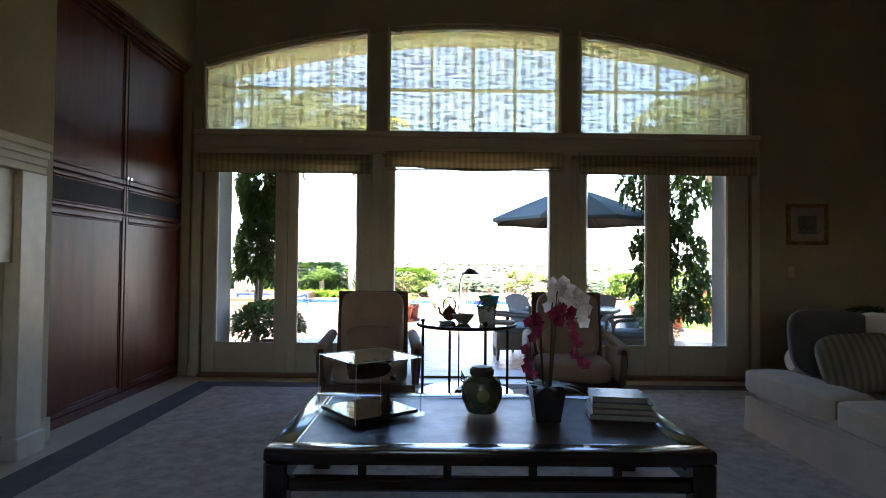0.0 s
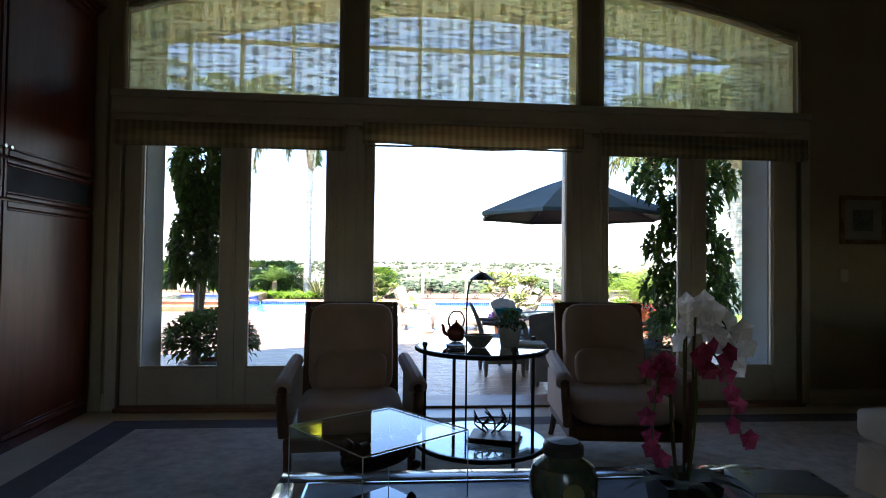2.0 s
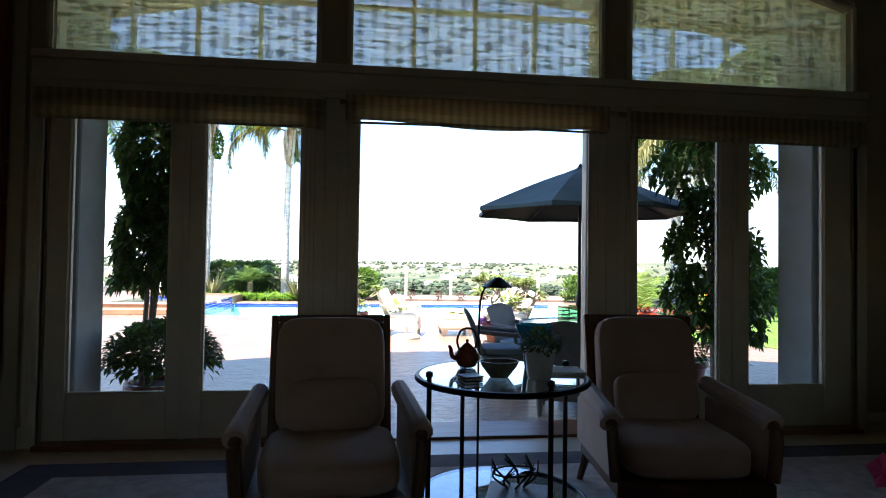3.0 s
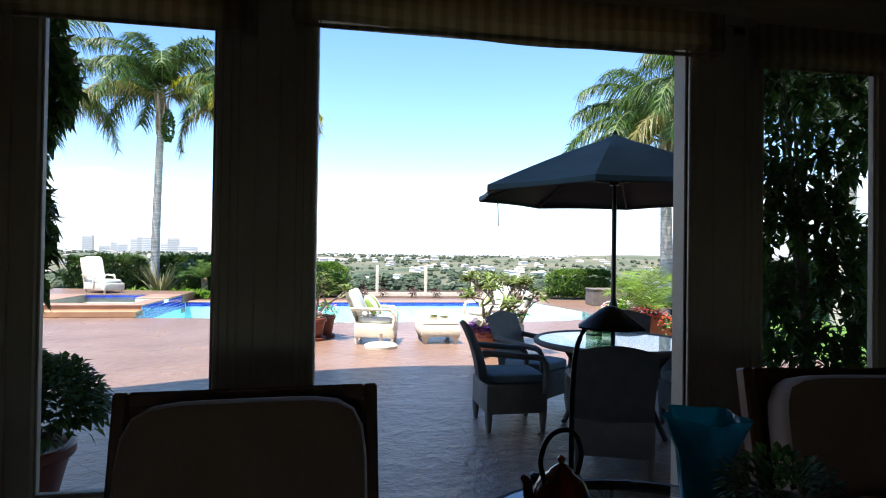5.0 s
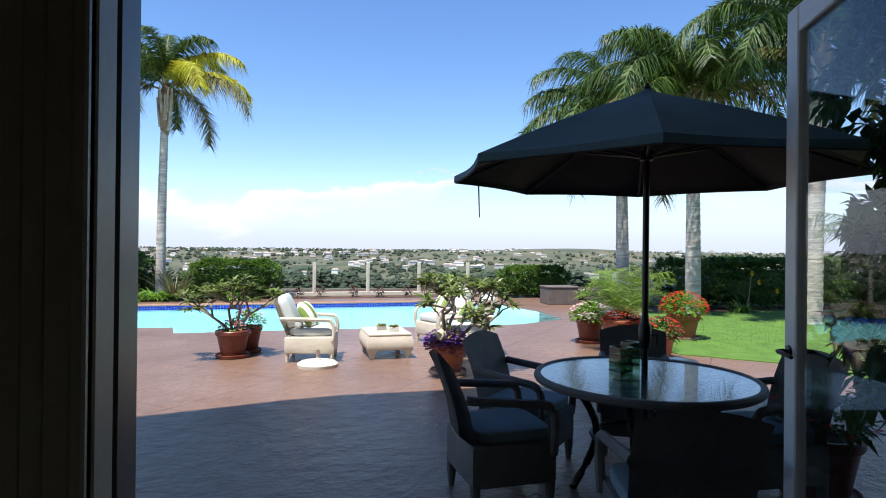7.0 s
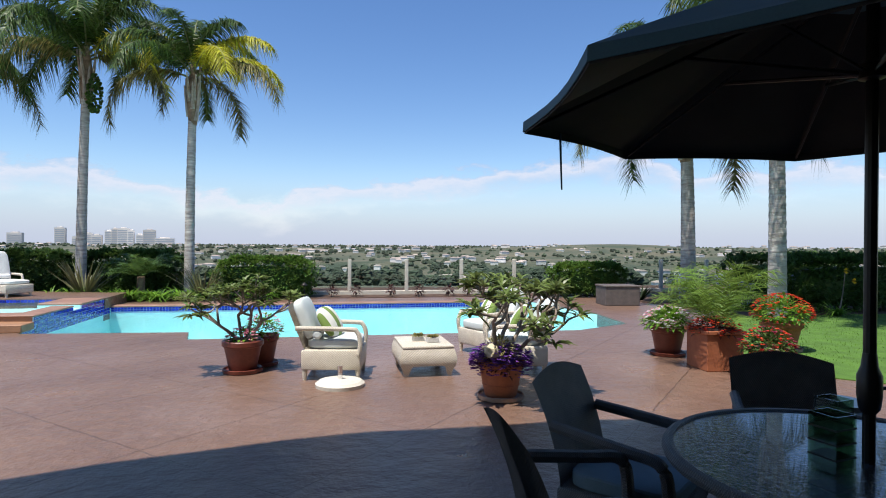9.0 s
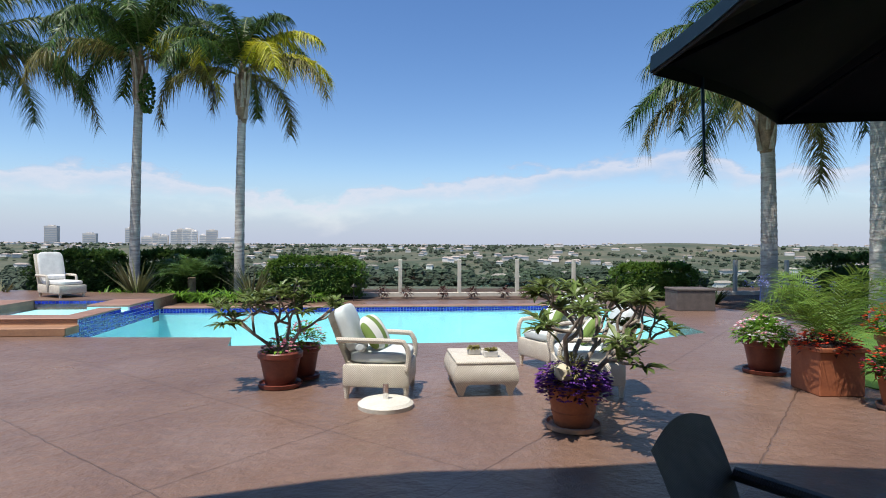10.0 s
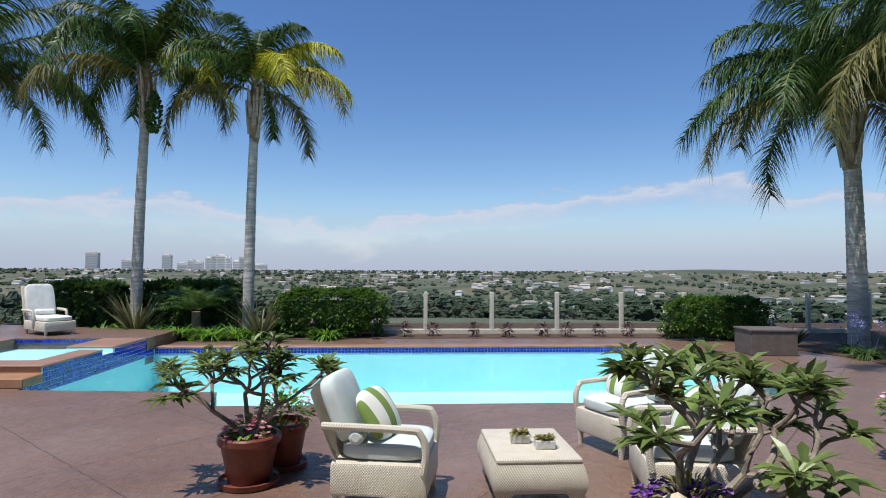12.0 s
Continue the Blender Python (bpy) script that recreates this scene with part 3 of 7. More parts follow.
def arch(x):
    return 4.06 - 0.052 * (x - 0.03) ** 2


bm = B()
box(bm, LEFT - 0.3, RIGHT + 0.3, BACK - 0.3, WALL_OUT + 0.05, -0.3, FLOOR)
structure("floor", bm, "limestone", "pale limestone floor under and round the carpet")
bm = B()
box(bm, -2.55, 6.1, BACK + 0.2, 8.15, FLOOR, FLOOR + 0.014, 0.004)
rug = tagged(new("carpet", finish(bm, "carpet", "carpet", 0)), "taupe patterned wall-to-wall carpet on the living room floor", "carpet")
bm = B()
for x0, x1, y0, y1 in ((-2.80, -2.55, BACK + 0.2, 8.38), (-2.55, 6.1, 8.15, 8.38)):
    box(bm, x0, x1, y0, y1, FLOOR, FLOOR + 0.013)
part("border_band", bm, "carpet_band", rug, "dark gray border band", 0)
bm = B()
box(bm, LEFT - 0.3, RIGHT + 0.3, BACK - 0.3, WALL_OUT, TOP, TOP + 0.2)
structure("ceiling", bm, "ceiling", "high cream painted ceiling")
bm = B()
box(bm, RIGHT, RIGHT + 0.3, BACK - 0.3, WALL_OUT, FLOOR, TOP)
structure("wall_east", bm, "plaster", "cream plaster side wall")
bm = B()
box(bm, LEFT, -2.2, BACK - 0.3, BACK, FLOOR, TOP)
box(bm, -0.4, RIGHT, BACK - 0.3, BACK, FLOOR, TOP)
box(bm, -2.2, -0.4, BACK - 0.3, BACK, FLOOR, 1.3)
box(bm, -2.2, -0.4, BACK - 0.3, BACK, 2.2, TOP)
structure("wall_south", bm, "plaster", "cream plaster back wall with a window")
bm = B()
for x in (-2.2, -1.3):
    box(bm, x, x + 0.9, BACK - 0.20, BACK - 0.194, 1.3, 2.2)
structure("window_4", bm, "glass", "plain back window").visible_shadow = False
back_sky = bpy.data.lights.new("back_window_light", "AREA")
back_sky.shape, back_sky.size, back_sky.size_y, back_sky.energy, back_sky.color = "RECTANGLE", 1.75, 1.45, 0.5, (1.0, 0.93, 0.82)
new("back_window_light", back_sky).matrix_world = look((-1.3, BACK - 0.15, 1.85), (-0.6, 5, 1.4))
# west wall: a niche holds the cabinet, a chimney breast stands before it
bm = B()
box(bm, LEFT - 0.3, LEFT, BACK - 0.3, WALL_OUT, FLOOR, TOP)
box(bm, LEFT, -3.05, BACK, 6.42, FLOOR, TOP)
box(bm, LEFT, -3.07, 6.42, 8.76, 3.60, TOP)
box(bm, LEFT, -3.07, 8.715, 8.76, FLOOR, 3.60)
structure("wall_west", bm, "plaster", "cream plaster wall with a cabinet niche and chimney breast")

# window wall
bm = B()
box(bm, LEFT, -2.95, WALL_IN, WALL_OUT, FLOOR, TOP)
box(bm, 3.07, RIGHT, WALL_IN, WALL_OUT, FLOOR, TOP)
box(bm, -2.95, 3.07, WALL_IN, WALL_OUT, 2.62, 2.90)
for x0, x1 in ((-1.15, -0.93), (0.97, 1.18)):
    box(bm, x0 + (0.0 if x0 < 0 else 0.18), x1, WALL_IN + 0.10, WALL_OUT, FLOOR, 2.62)
    box(bm, x0, x1, WALL_IN, WALL_OUT, 2.90, min(arch(x0), arch(x1)))
N = 44
for i in range(N):
    x0, x1 = -2.95 + 6.02 * i / N, -2.95 + 6.02 * (i + 1) / N
    vs = []
    for y in (WALL_IN, WALL_OUT):
        vs += [bm.verts.new((x0, y, arch(x0))), bm.verts.new((x1, y, arch(x1))), bm.verts.new((x1, y, TOP)), bm.verts.new((x0, y, TOP))]
    for q in ((0, 1, 2, 3), (4, 5, 6, 7), (0, 1, 5, 4), (3, 2, 6, 7)):
        bm.faces.new([vs[k] for k in q])
wall = structure("wall_north", bm, "plaster", "cream plaster window wall with a wide shallow arch")

# trim round the openings, in stepped mouldings
bm = B()
for x in (-2.95, 3.07):
    out = -1 if x < 0 else 1
    for w, d in ((0.10, 0.020), (0.05, 0.034), (0.016, 0.045)):
        a, b = sorted((x, x + out * w))
        box(bm, a, b, WALL_IN - d, WALL_IN - 0.001, FLOOR, 2.655, 0.003)
for x0, x1 in ((-1.245, -0.846), (0.850, 1.245)):
    box(bm, x0, x1, WALL_IN, WALL_IN + 0.098, FLOOR, 2.655, 0.004)
    for w, d in ((0.085, 0.014), (0.055, 0.026), (0.022, 0.036)):
        box(bm, x0 + 0.002, x0 + w, WALL_IN - d, WALL_IN - 0.0005, FLOOR, 2.655, 0.004)
        box(bm, x1 - w, x1 - 0.002, WALL_IN - d, WALL_IN - 0.0005, FLOOR, 2.655, 0.004)
    box(bm, x0 + 0.15, x1 - 0.15, WALL_IN - 0.012, WALL_IN - 0.0005, FLOOR, 2.655, 0.005)
for z, h, d in ((2.66, 0.18, 0.02), (2.842, 0.055, 0.045), (2.70, 0.03, 0.035)):
    box(bm, -3.05, 3.17, WALL_IN - d, WALL_IN, z, z + h, 0.003)
for x0, x1 in ((-2.95, -1.15), (-0.93, 0.97), (1.18, 3.07)):
    pts = [(x0, 2.91)] + [(x0 + (x1 - x0) * i / 14, arch(x0 + (x1 - x0) * i / 14)) for i in range(15)] + [(x1, 2.91)]
    tube(bm, [(x, WALL_IN - 0.006, z) for x, z in pts], 0.022, seg=6)
    tube(bm, [(x, WALL_IN - 0.004, z + (0.05 if z > 2.95 else 0)) for x, z in pts], 0.012, seg=6)
structure("trim_windows", bm, "trim", "cream painted stepped window casing", 30)
bm = B()
for x0, x1, y in ((LEFT + 0.35, -3.05, WALL_IN), (3.17, RIGHT, WALL_IN)):
    box(bm, x0, x1, y - 0.02, y, FLOOR, FLOOR + 0.14, 0.004)
    box(bm, x0, x1, y - 0.03, y, FLOOR, FLOOR + 0.07, 0.006)
box(bm, -3.06, -3.025, BACK, 6.43, FLOOR, FLOOR + 0.16, 0.006)
structure("baseboard", bm, "trim", "cream painted baseboard", 0)
bm = B()
for x0, x1 in ((-2.95, -1.15), (1.18, 3.07)):
    box(bm, x0, x1, WALL_IN - 0.10, WALL_IN + 0.16, FLOOR, FLOOR + 0.035, 0.006)
box(bm, -0.93, 0.97, WALL_IN - 0.02, WALL_OUT + 0.08, FLOOR, FLOOR + 0.02, 0.005)
structure("trim_threshold", bm, "wood_sill", "varnished oak door threshold", 0)


def french_door(name, x0, x1, label, panes):
    """A fixed pair of glazed doors; panes: the glass as x from, x to."""
    d = tagged(new(name), label, kind="structure")
    y0, y1, z0, z1 = 8.785, 8.845, FLOOR + 0.01, 2.66
    edges = [x0] + [v for p in panes for v in p] + [x1]
    bm = B()
    for k in range(0, len(edges), 2):
        a, b = edges[k], edges[k + 1]
        if k and k < len(edges) - 2:
            mid = (a + b) / 2
            box(bm, a, mid - 0.003, y0, y1, z0, z1, 0.008)
            box(bm, mid + 0.003, b, y0, y1, z0, z1, 0.008)
            box(bm, mid - 0.02, mid + 0.02, y0 - 0.014, y0, z0, z1, 0.004)
        else:
            box(bm, a, b, y0, y1, z0, z1, 0.008)
    part("stile", bm, "trim", d)
    for a, b in panes:
        bm = B()
        box(bm, a, b, y0 + 0.004, y1 - 0.004, z0, 0.555, 0.006)
        box(bm, a, b, y0 + 0.004, y1 - 0.004, 2.52, z1, 0.006)
        rail = part("rail", bm, "trim", d)
        bm = B()
        for u0, u1, w0, w1 in ((a, a + 0.010, 0.555, 2.52), (b - 0.010, b, 0.555, 2.52), (a, b, 0.555, 0.569)):
            box(bm, u0, u1, y0 + 0.012, y1 - 0.012, w0, w1, 0.004)
        part("glazing_bead", bm, "trim", d)
        bm = B()
        box(bm, a + 0.004, b - 0.004, 8.812, 8.818, 0.56, 2.515)
        g = part("pane", bm, "glass", d, "clear glass", 0)
        g.visible_shadow = False
    return d


french_door("door_1", -2.95, -1.246, "closed pair of cream glazed french doors", ((-2.805, -2.155), (-1.922, -1.262)))
french_door("door_2", 1.246, 3.07, "closed pair of cream glazed french doors beside the open ones", ((1.262, 1.938), (2.188, 2.835)))

# frame of the open doorway
bm = B()
box(bm, -0.93, -0.852, 8.90, 9.05, FLOOR, 2.66, 0.01)
box(bm, -0.93, -0.868, 8.862, 8.90, FLOOR, 2.66, 0.004)
box(bm, 1.105, 1.15, 8.90, 9.05, FLOOR, 2.66, 0.008)
box(bm, -0.852, 1.105, 8.90, 9.05, 2.60, 2.66, 0.008)
structure("door_frame", bm, "dark_paint", "dark brown painted frame of the open doorway", 0)

# the open leaf
leaf = thing("open_door", (1.158, 9.075, FLOOR + 0.02), 65, "white glazed door leaf swung wide open to the patio", "door")
bm = B()
box(bm, 0.0, 0.11, -0.024, 0.024, 0, 2.42, 0.006)
part("hinge_stile", bm, "white_frame", leaf)
bm = B()
box(bm, 0.82, 0.93, -0.024, 0.024, 0, 2.42, 0.006)
part("lock_stile", bm, "white_frame", leaf)
bm = B()
box(bm, 0.11, 0.82, -0.022, 0.022, 0, 0.26, 0.006)
part("bottom_rail", bm, "white_frame", leaf)
bm = B()
box(bm, 0.11, 0.82, -0.022, 0.022, 2.30, 2.42, 0.006)
part("top_rail", bm, "white_frame", leaf)
bm = B()
box(bm, 0.112, 0.818, -0.004, 0.004, 0.262, 2.298)
part("pane", bm, "glass", leaf, "clear reflecting glass", 0).visible_shadow = False
bm = B()
for s in (-1, 1):
    tube(bm, bend([(0.875, s * 0.024, 0.95), (0.875, s * 0.07, 0.95), (0.80, s * 0.075, 0.95), (0.74, s * 0.07, 0.945)], 4), 0.010, 0.008)
    lathe(bm, [(0.026, 0), (0.026, 0.008), (0.01, 0.012)], 14, pose(0.875, s * 0.024, 0.95, -90 * s))
part("door_handle", bm, "dark_metal", leaf, "dark lever handle")
for z in (0.25, 1.2, 2.15):
    bm = B()
    lathe(bm, [(0.010, 0), (0.010, 0.09)], 10, pose(-0.008, 0.02, z))
    part("hinge", bm, "dark_metal", leaf)

# roman blinds drawn up over the doors
def valance(x0, x1, z0, sag, label):
    v = thing("roman_blind", ((x0 + x1) / 2, 8.70, z0), 0, label, "blind", "blinds over the doors")
    w = x1 - x0
    n, rows = 24, 9
    bm = B()
    grid = []
    for j in range(rows):
        t = j / (rows - 1)
        grid.append([bm.verts.new((-w / 2 + w * i / n, -0.02 - 0.022 * abs(math.sin(t * math.pi * 3)) * (1 - 0.4 * t) + (0.05 if j == rows - 1 else 0),
                                   0.22 * t + sag * math.sin(i / n * 7 + 1.0) * (1 - t) * 0.4)) for i in range(n + 1)])
    for a, b in zip(grid, grid[1:]):
        for i in range(n):
            bm.faces.new((a[i], a[i + 1], b[i + 1], b[i]))
    bmesh.ops.solidify(bm, geom=bm.faces[:], thickness=0.006)
    part("cloth", bm, "valance", v)
    bm = B()
    box(bm, -w / 2, w / 2, -0.015, 0.045, 0.20, 0.235, 0.004)
    part("headrail", bm, "trim", v)
    bm = B()
    tube(bm, [(-w / 2 + 0.01, -0.018, -0.002), (0, -0.018, -0.002 + sag * 0.2), (w / 2 - 0.01, -0.018, -0.002)], 0.009)
    part("bottom_bar", bm, "valance", v)


valance(-3.0, -1.10, 2.43, 0.0, "woven striped roman blind raised over the french doors")
valance(-0.95, 0.99, 2.475, 0.05, "sagging woven roman blind raised over the open doorway")
valance(1.16, 3.10, 2.45, 0.0, "woven striped roman blind raised over the french doors")


def arch_window(name, x0, x1, bars, label):
    w = tagged(new(name), label, kind="structure")
    bm = B()
    n = 20
    xs = [x0 + (x1 - x0) * i / n for i in range(n + 1)]
    lo = [bm.verts.new((x, 8.835, 2.915)) for x in xs]
    hi = [bm.verts.new((x, 8.835, arch(x) - 0.012)) for x in xs]
    for i in range(n):
        bm.faces.new((lo[i], lo[i + 1], hi[i + 1], hi[i]))
    bmesh.ops.solidify(bm, geom=bm.faces[:], thickness=0.002)
    part("window_shade", bm, "shade", w, "loosely woven natural fibre shade, light showing through", 0)
    bm = B()
    lo = [bm.verts.new((x, 8.985, 2.915)) for x in xs]
    hi = [bm.verts.new((x, 8.985, arch(x) - 0.012)) for x in xs]
    for i in range(n):
        bm.faces.new((lo[i], lo[i + 1], hi[i + 1], hi[i]))
    part("pane", bm, "glass", w, "clear glass", 0).visible_shadow = False
    for x in bars:
        bm = B()
        box(bm, x - 0.014, x + 0.014, 8.96, 9.01, 2.90, arch(x), 0.004)
        part("muntin", bm, "white_frame", w, smooth=0)
    bm = B()
    box(bm, x0, x1, 8.962, 9.008, 3.42, 3.448, 0.004)
    part("muntin", bm, "white_frame", w, smooth=0)
    bm = B()
    box(bm, x0, x1, WALL_IN + 0.003, 8.99, 2.90, 2.913)
    part("window_sill", bm, "trim", w, smooth=0)


arch_window("window_1", -2.95, -1.15, (-2.50, -2.05, -1.60), "arched transom window behind a woven shade")
arch_window("window_2", -0.93, 0.97, (-0.455, 0.02, 0.495), "arched centre transom window behind a woven shade")
arch_window("window_3", 1.18, 3.07, (1.65, 2.125, 2.60), "arched transom window behind a woven shade")

# outside: wing walls, vaulted porch roof
bm = B()
for x0, x1 in ((-6.5, -2.98), (3.10, 6.5)):
    box(bm, x0, x1, WALL_OUT, WALL_OUT + 0.12, -0.1, 5.2)
for x0, x1 in ((-3.25, -2.93), (3.05, 3.37)):
    box(bm, x0, x1, WALL_OUT + 0.12, 9.62, -0.1, 4.6, 0.01)
structure("wall_outside", bm, "stucco", "white stucco outside wall with wing walls beside the doors")
bm = B()
nx = 26
rows = []
for y in (9.06, 9.8, 10.6, 11.4, None):
    row = []
    for i in range(nx + 1):
        x = -8.0 + 15.6 * i / nx
        yy = y if y else 12.95 - 0.045 * (x + 0.6) ** 2 + 0.035 * math.sin(x * 9) + 0.03 * math.sin(x * 3.1)
        row.append((x, yy, 5.40 - 0.05 * (x - 0.03) ** 2 if abs(x) < 5.0 else 4.2))
    rows.append(row)
lo = [[bm.verts.new(p) for p in r] for r in rows]
hi = [[bm.verts.new((p[0], p[1], p[2] + 0.3)) for p in r] for r in rows]
for a, b in zip(range(4), range(1, 5)):
    for i in range(nx):
        bm.faces.new((lo[a][i], lo[a][i + 1], lo[b][i + 1], lo[b][i]))
        bm.faces.new((hi[a][i], hi[a][i + 1], hi[b][i + 1], hi[b][i]))
for i in range(nx):
    bm.faces.new((lo[4][i], lo[4][i + 1], hi[4][i + 1], hi[4][i]))
structure("porch_roof", bm, "roof", "vaulted porch roof over the patio")
bm = B()
box(bm, LEFT - 0.6, RIGHT + 0.6, BACK - 0.6, 9.2, TOP + 0.2, TOP + 0.45)
box(bm, -6.6, 6.6, 9.0, 9.3, 5.15, 5.8)
structure("house_roof", bm, "roof", "flat house roof above the ceiling")


# ---- grounds: patio, pool, spa, lawn, valley ----
def sheet(bm, outline, z0, z1):
    """A slab with that outline."""
    lo = [bm.verts.new((x, y, z0)) for x, y in outline]
    hi = [bm.verts.new((x, y, z1)) for x, y in outline]
    n = len(outline)
    bm.faces.new(hi)
    bm.faces.new(lo[::-1])
    for i in range(n):
        bm.faces.new((lo[i], lo[(i + 1) % n], hi[(i + 1) % n], hi[i]))
    return bm


POOL = [(-5.452, 20.85), (-2.60, 20.60), (-2.45, 19.74), (4.55, 19.74), (5.95, 20.46), (6.15, 22.2), (5.7, 25.412), (-5.452, 25.412)]
# patio in pieces that leave the pool free, butted together
bm = B()
sheet(bm, [(-16, 9.06), (7.0, 9.06), (6.6, 14.6), (5.5, 15.66), (5.35, 16.6), (6.3, 18.2), (7.4, 19.74), (4.55, 19.74), (-2.45, 19.74), (-16, 19.74)], -0.3, 0.0)
sheet(bm, [(-16, 19.74), (-2.45, 19.74), (-2.60, 20.60), (-5.452, 20.85), (-5.46, 20.95), (-16, 20.95)], -0.3, 0.0)
sheet(bm, [(4.55, 19.74), (7.4, 19.74), (8.8, 21.2), (9.2, 23.2), (8.6, 25.42), (5.7, 25.42), (6.15, 22.2), (5.95, 20.46)], -0.3, 0.0)
sheet(bm, [(-16, 24.98), (-5.45, 24.98), (-5.45, 25.42), (8.6, 25.42), (8.2, 27.1), (-1.0, 27.15), (-5.0, 26.6), (-16, 30.5)], -0.3, 0.0)
structure("pavement", bm, "patio", "terracotta-coloured stamped concrete patio with scored joints")

bm = B()
n = len(POOL)
dep = [bm.verts.new((x, y, -1.0)) for x, y in POOL]
top = [bm.verts.new((x, y, -0.02)) for x, y in POOL]
bm.faces.new(dep)
for i in range(n):
    bm.faces.new((dep[i], dep[(i + 1) % n], top[(i + 1) % n], top[i]))
structure("pool_basin", bm, "pool_plaster", "pale aqua plastered swimming pool basin")
bm = B()
vs = [bm.verts.new((x, y, -0.115)) for x, y in POOL]
bm.faces.new(vs)
structure("water", bm, "water", "clear turquoise pool water with faint ripples").visible_shadow = False
bm = B()
box(bm, -5.45, 5.72, 25.40, 25.75, -0.02, 0.03, 0.012)
structure("trim_pool", bm, "coping", "rounded terracotta concrete pool coping")

# raised spa with its steps
DECK = 0.26
FACE = -5.448
spa = thing("spa", (0, 0, 0), 0, "raised square spa with tan concrete steps beside the pool", "spa")
bm = B()
box(bm, -12, -5.43, 20.95, 21.43, 0, 0.14, 0.012)
part("step", bm, "spa_step", spa, smooth=0)
bm = B()
box(bm, -12, -5.46, 21.42, 21.95, 0, DECK - 0.03)
part("riser", bm, "spa_step", spa, smooth=0)
bm = B()
box(bm, -12, -5.42, 21.40, 21.95, DECK - 0.03, DECK, 0.012)
part("front_rim", bm, "coping", spa, "terracotta concrete rim", 0)
bm = B()
box(bm, -5.85, -5.42, 21.952, 23.17, DECK - 0.03, DECK, 0.008)
part("side_rim", bm, "coping", spa, smooth=0)
bm = B()
box(bm, -6.30, -5.42, 23.60, 25.0, DECK - 0.03, DECK + 0.012, 0.008)
part("back_rim", bm, "coping", spa, smooth=0)
bm = B()
box(bm, -12, -8.1, 21.952, 25.0, 0, DECK)
part("side_deck", bm, "coping", spa, smooth=0)
bm = B()
box(bm, -5.85, -5.46, 21.952, 23.17, -0.6, DECK - 0.032)
box(bm, -5.85, -5.46, 23.17, 23.60, -0.6, 0.16)
box(bm, -6.30, -5.46, 23.60, 25.0, -0.6, DECK - 0.032)
part("pool_wall", bm, "pool_plaster", spa, smooth=0)
bm = B()
box(bm, -8.1, -5.852, 21.952, 25.0, 0.005, 0.03)
part("basin", bm, "pool_plaster", spa, smooth=0)
bm = B()
vs = [bm.verts.new(p) for p in ((-8.1, 21.952, 0.165), (-5.852, 21.952, 0.165), (-5.852, 25.0, 0.165), (-8.1, 25.0, 0.165))]
bm.faces.new(vs)
spa_water = part("water", bm, "water", spa, "pale spa water", 0)
spa_water.visible_shadow = False
if spa_water.data.polygons[0].normal.z < 0:
    spa_water.data.flip_normals()
bm = B()
box(bm, -5.46, FACE, 20.98, 21.42, -0.16, 0.12)
box(bm, -5.46, FACE, 21.42, 23.17, -0.16, DECK - 0.035)
box(bm, -5.46, FACE, 23.17, 23.60, -0.16, 0.16)
box(bm, -5.46, FACE, 23.60, 25.40, -0.16, DECK - 0.035)
part("grout_wall", bm, "grout", spa, "pale grout between the tiles", 0)

bm = B()
sheet(bm, [(-16, 25.005), (-5.42, 25.005), (-5.46, 26.75), (-7.6, 27.3), (-16, 30.0)], 0, DECK)
structure("pavement_deck", bm, "patio", "raised terracotta concrete deck behind the spa")

# beds, lawn, far ground
bm = B()
sheet(bm, [(-18, 25.0), (-16, 30.5), (-5.0, 26.6), (-1.0, 27.15), (8.2, 27.1), (8.6, 25.42), (9.2, 23.2), (8.8, 21.2), (9.6, 21.1), (22, 21.0), (22, 31.5), (-18, 31.5)], -0.3, 0.015)
structure("ground_beds", bm, "mulch", "dark bark mulch planting beds")
bm = B()
sheet(bm, [(7.0, 9.06), (22, 9.06), (22, 21.0), (9.6, 21.1), (8.8, 21.2), (7.4, 19.74), (6.3, 18.2), (5.35, 16.6), (5.5, 15.66), (6.6, 14.6)], -0.3, 0.012)
structure("ground_lawn", bm, "lawn", "mown green lawn beside the patio")
L = Leaves()
rg = random.Random(11)
for _ in range(9000):
    x, y = rg.uniform(5.6, 15), rg.uniform(13.5, 21)
    if y < 22.3 - 1.0 * x and x < 6.6 or (x < 8.9 and y > 15.9 + (x - 5.4) * 1.55) or (x < 6.7 and y < 15.8):
        continue
    d = Vector((rg.uniform(-.6, .6), rg.uniform(-.6, .6), 1)).normalized()
    L.blade(Vector((x, y, 0.01)), d, rg.uniform(.03, .06), .008, .3, 2)
g = L.part("grass", "grass", None, "short green lawn grass", "stuff")
tagged(g, category="grass")

# the valley and hills beyond, one sheet to the horizon
rv = random.Random(5)


def land(x, y):
    d = math.hypot(x, y - 10)
    t = min(max((d - 24) / 175, 0), 1)
    low = -0.35 - 42 * t * t * (3 - 2 * t)
    up = min(max((d - 380) / 1500, 0), 1)
    h = low + (40 + 10 * math.sin(x * 0.0012 + 0.6)) * up
    k = min(max((d - 60) / 200, 0), 1)
    h += k * (noise.noise(Vector((x * 0.006, y * 0.006, 0.3))) * 9 + noise.noise(Vector((x * 0.0018, y * 0.0018, 3))) * 15)
    if d > 1500:
        f = min((d - 1500) / 600, 1)
        h = h * (1 - 0.85 * f)
    return min(h, 6 + 8 * up) if d > 60 else h


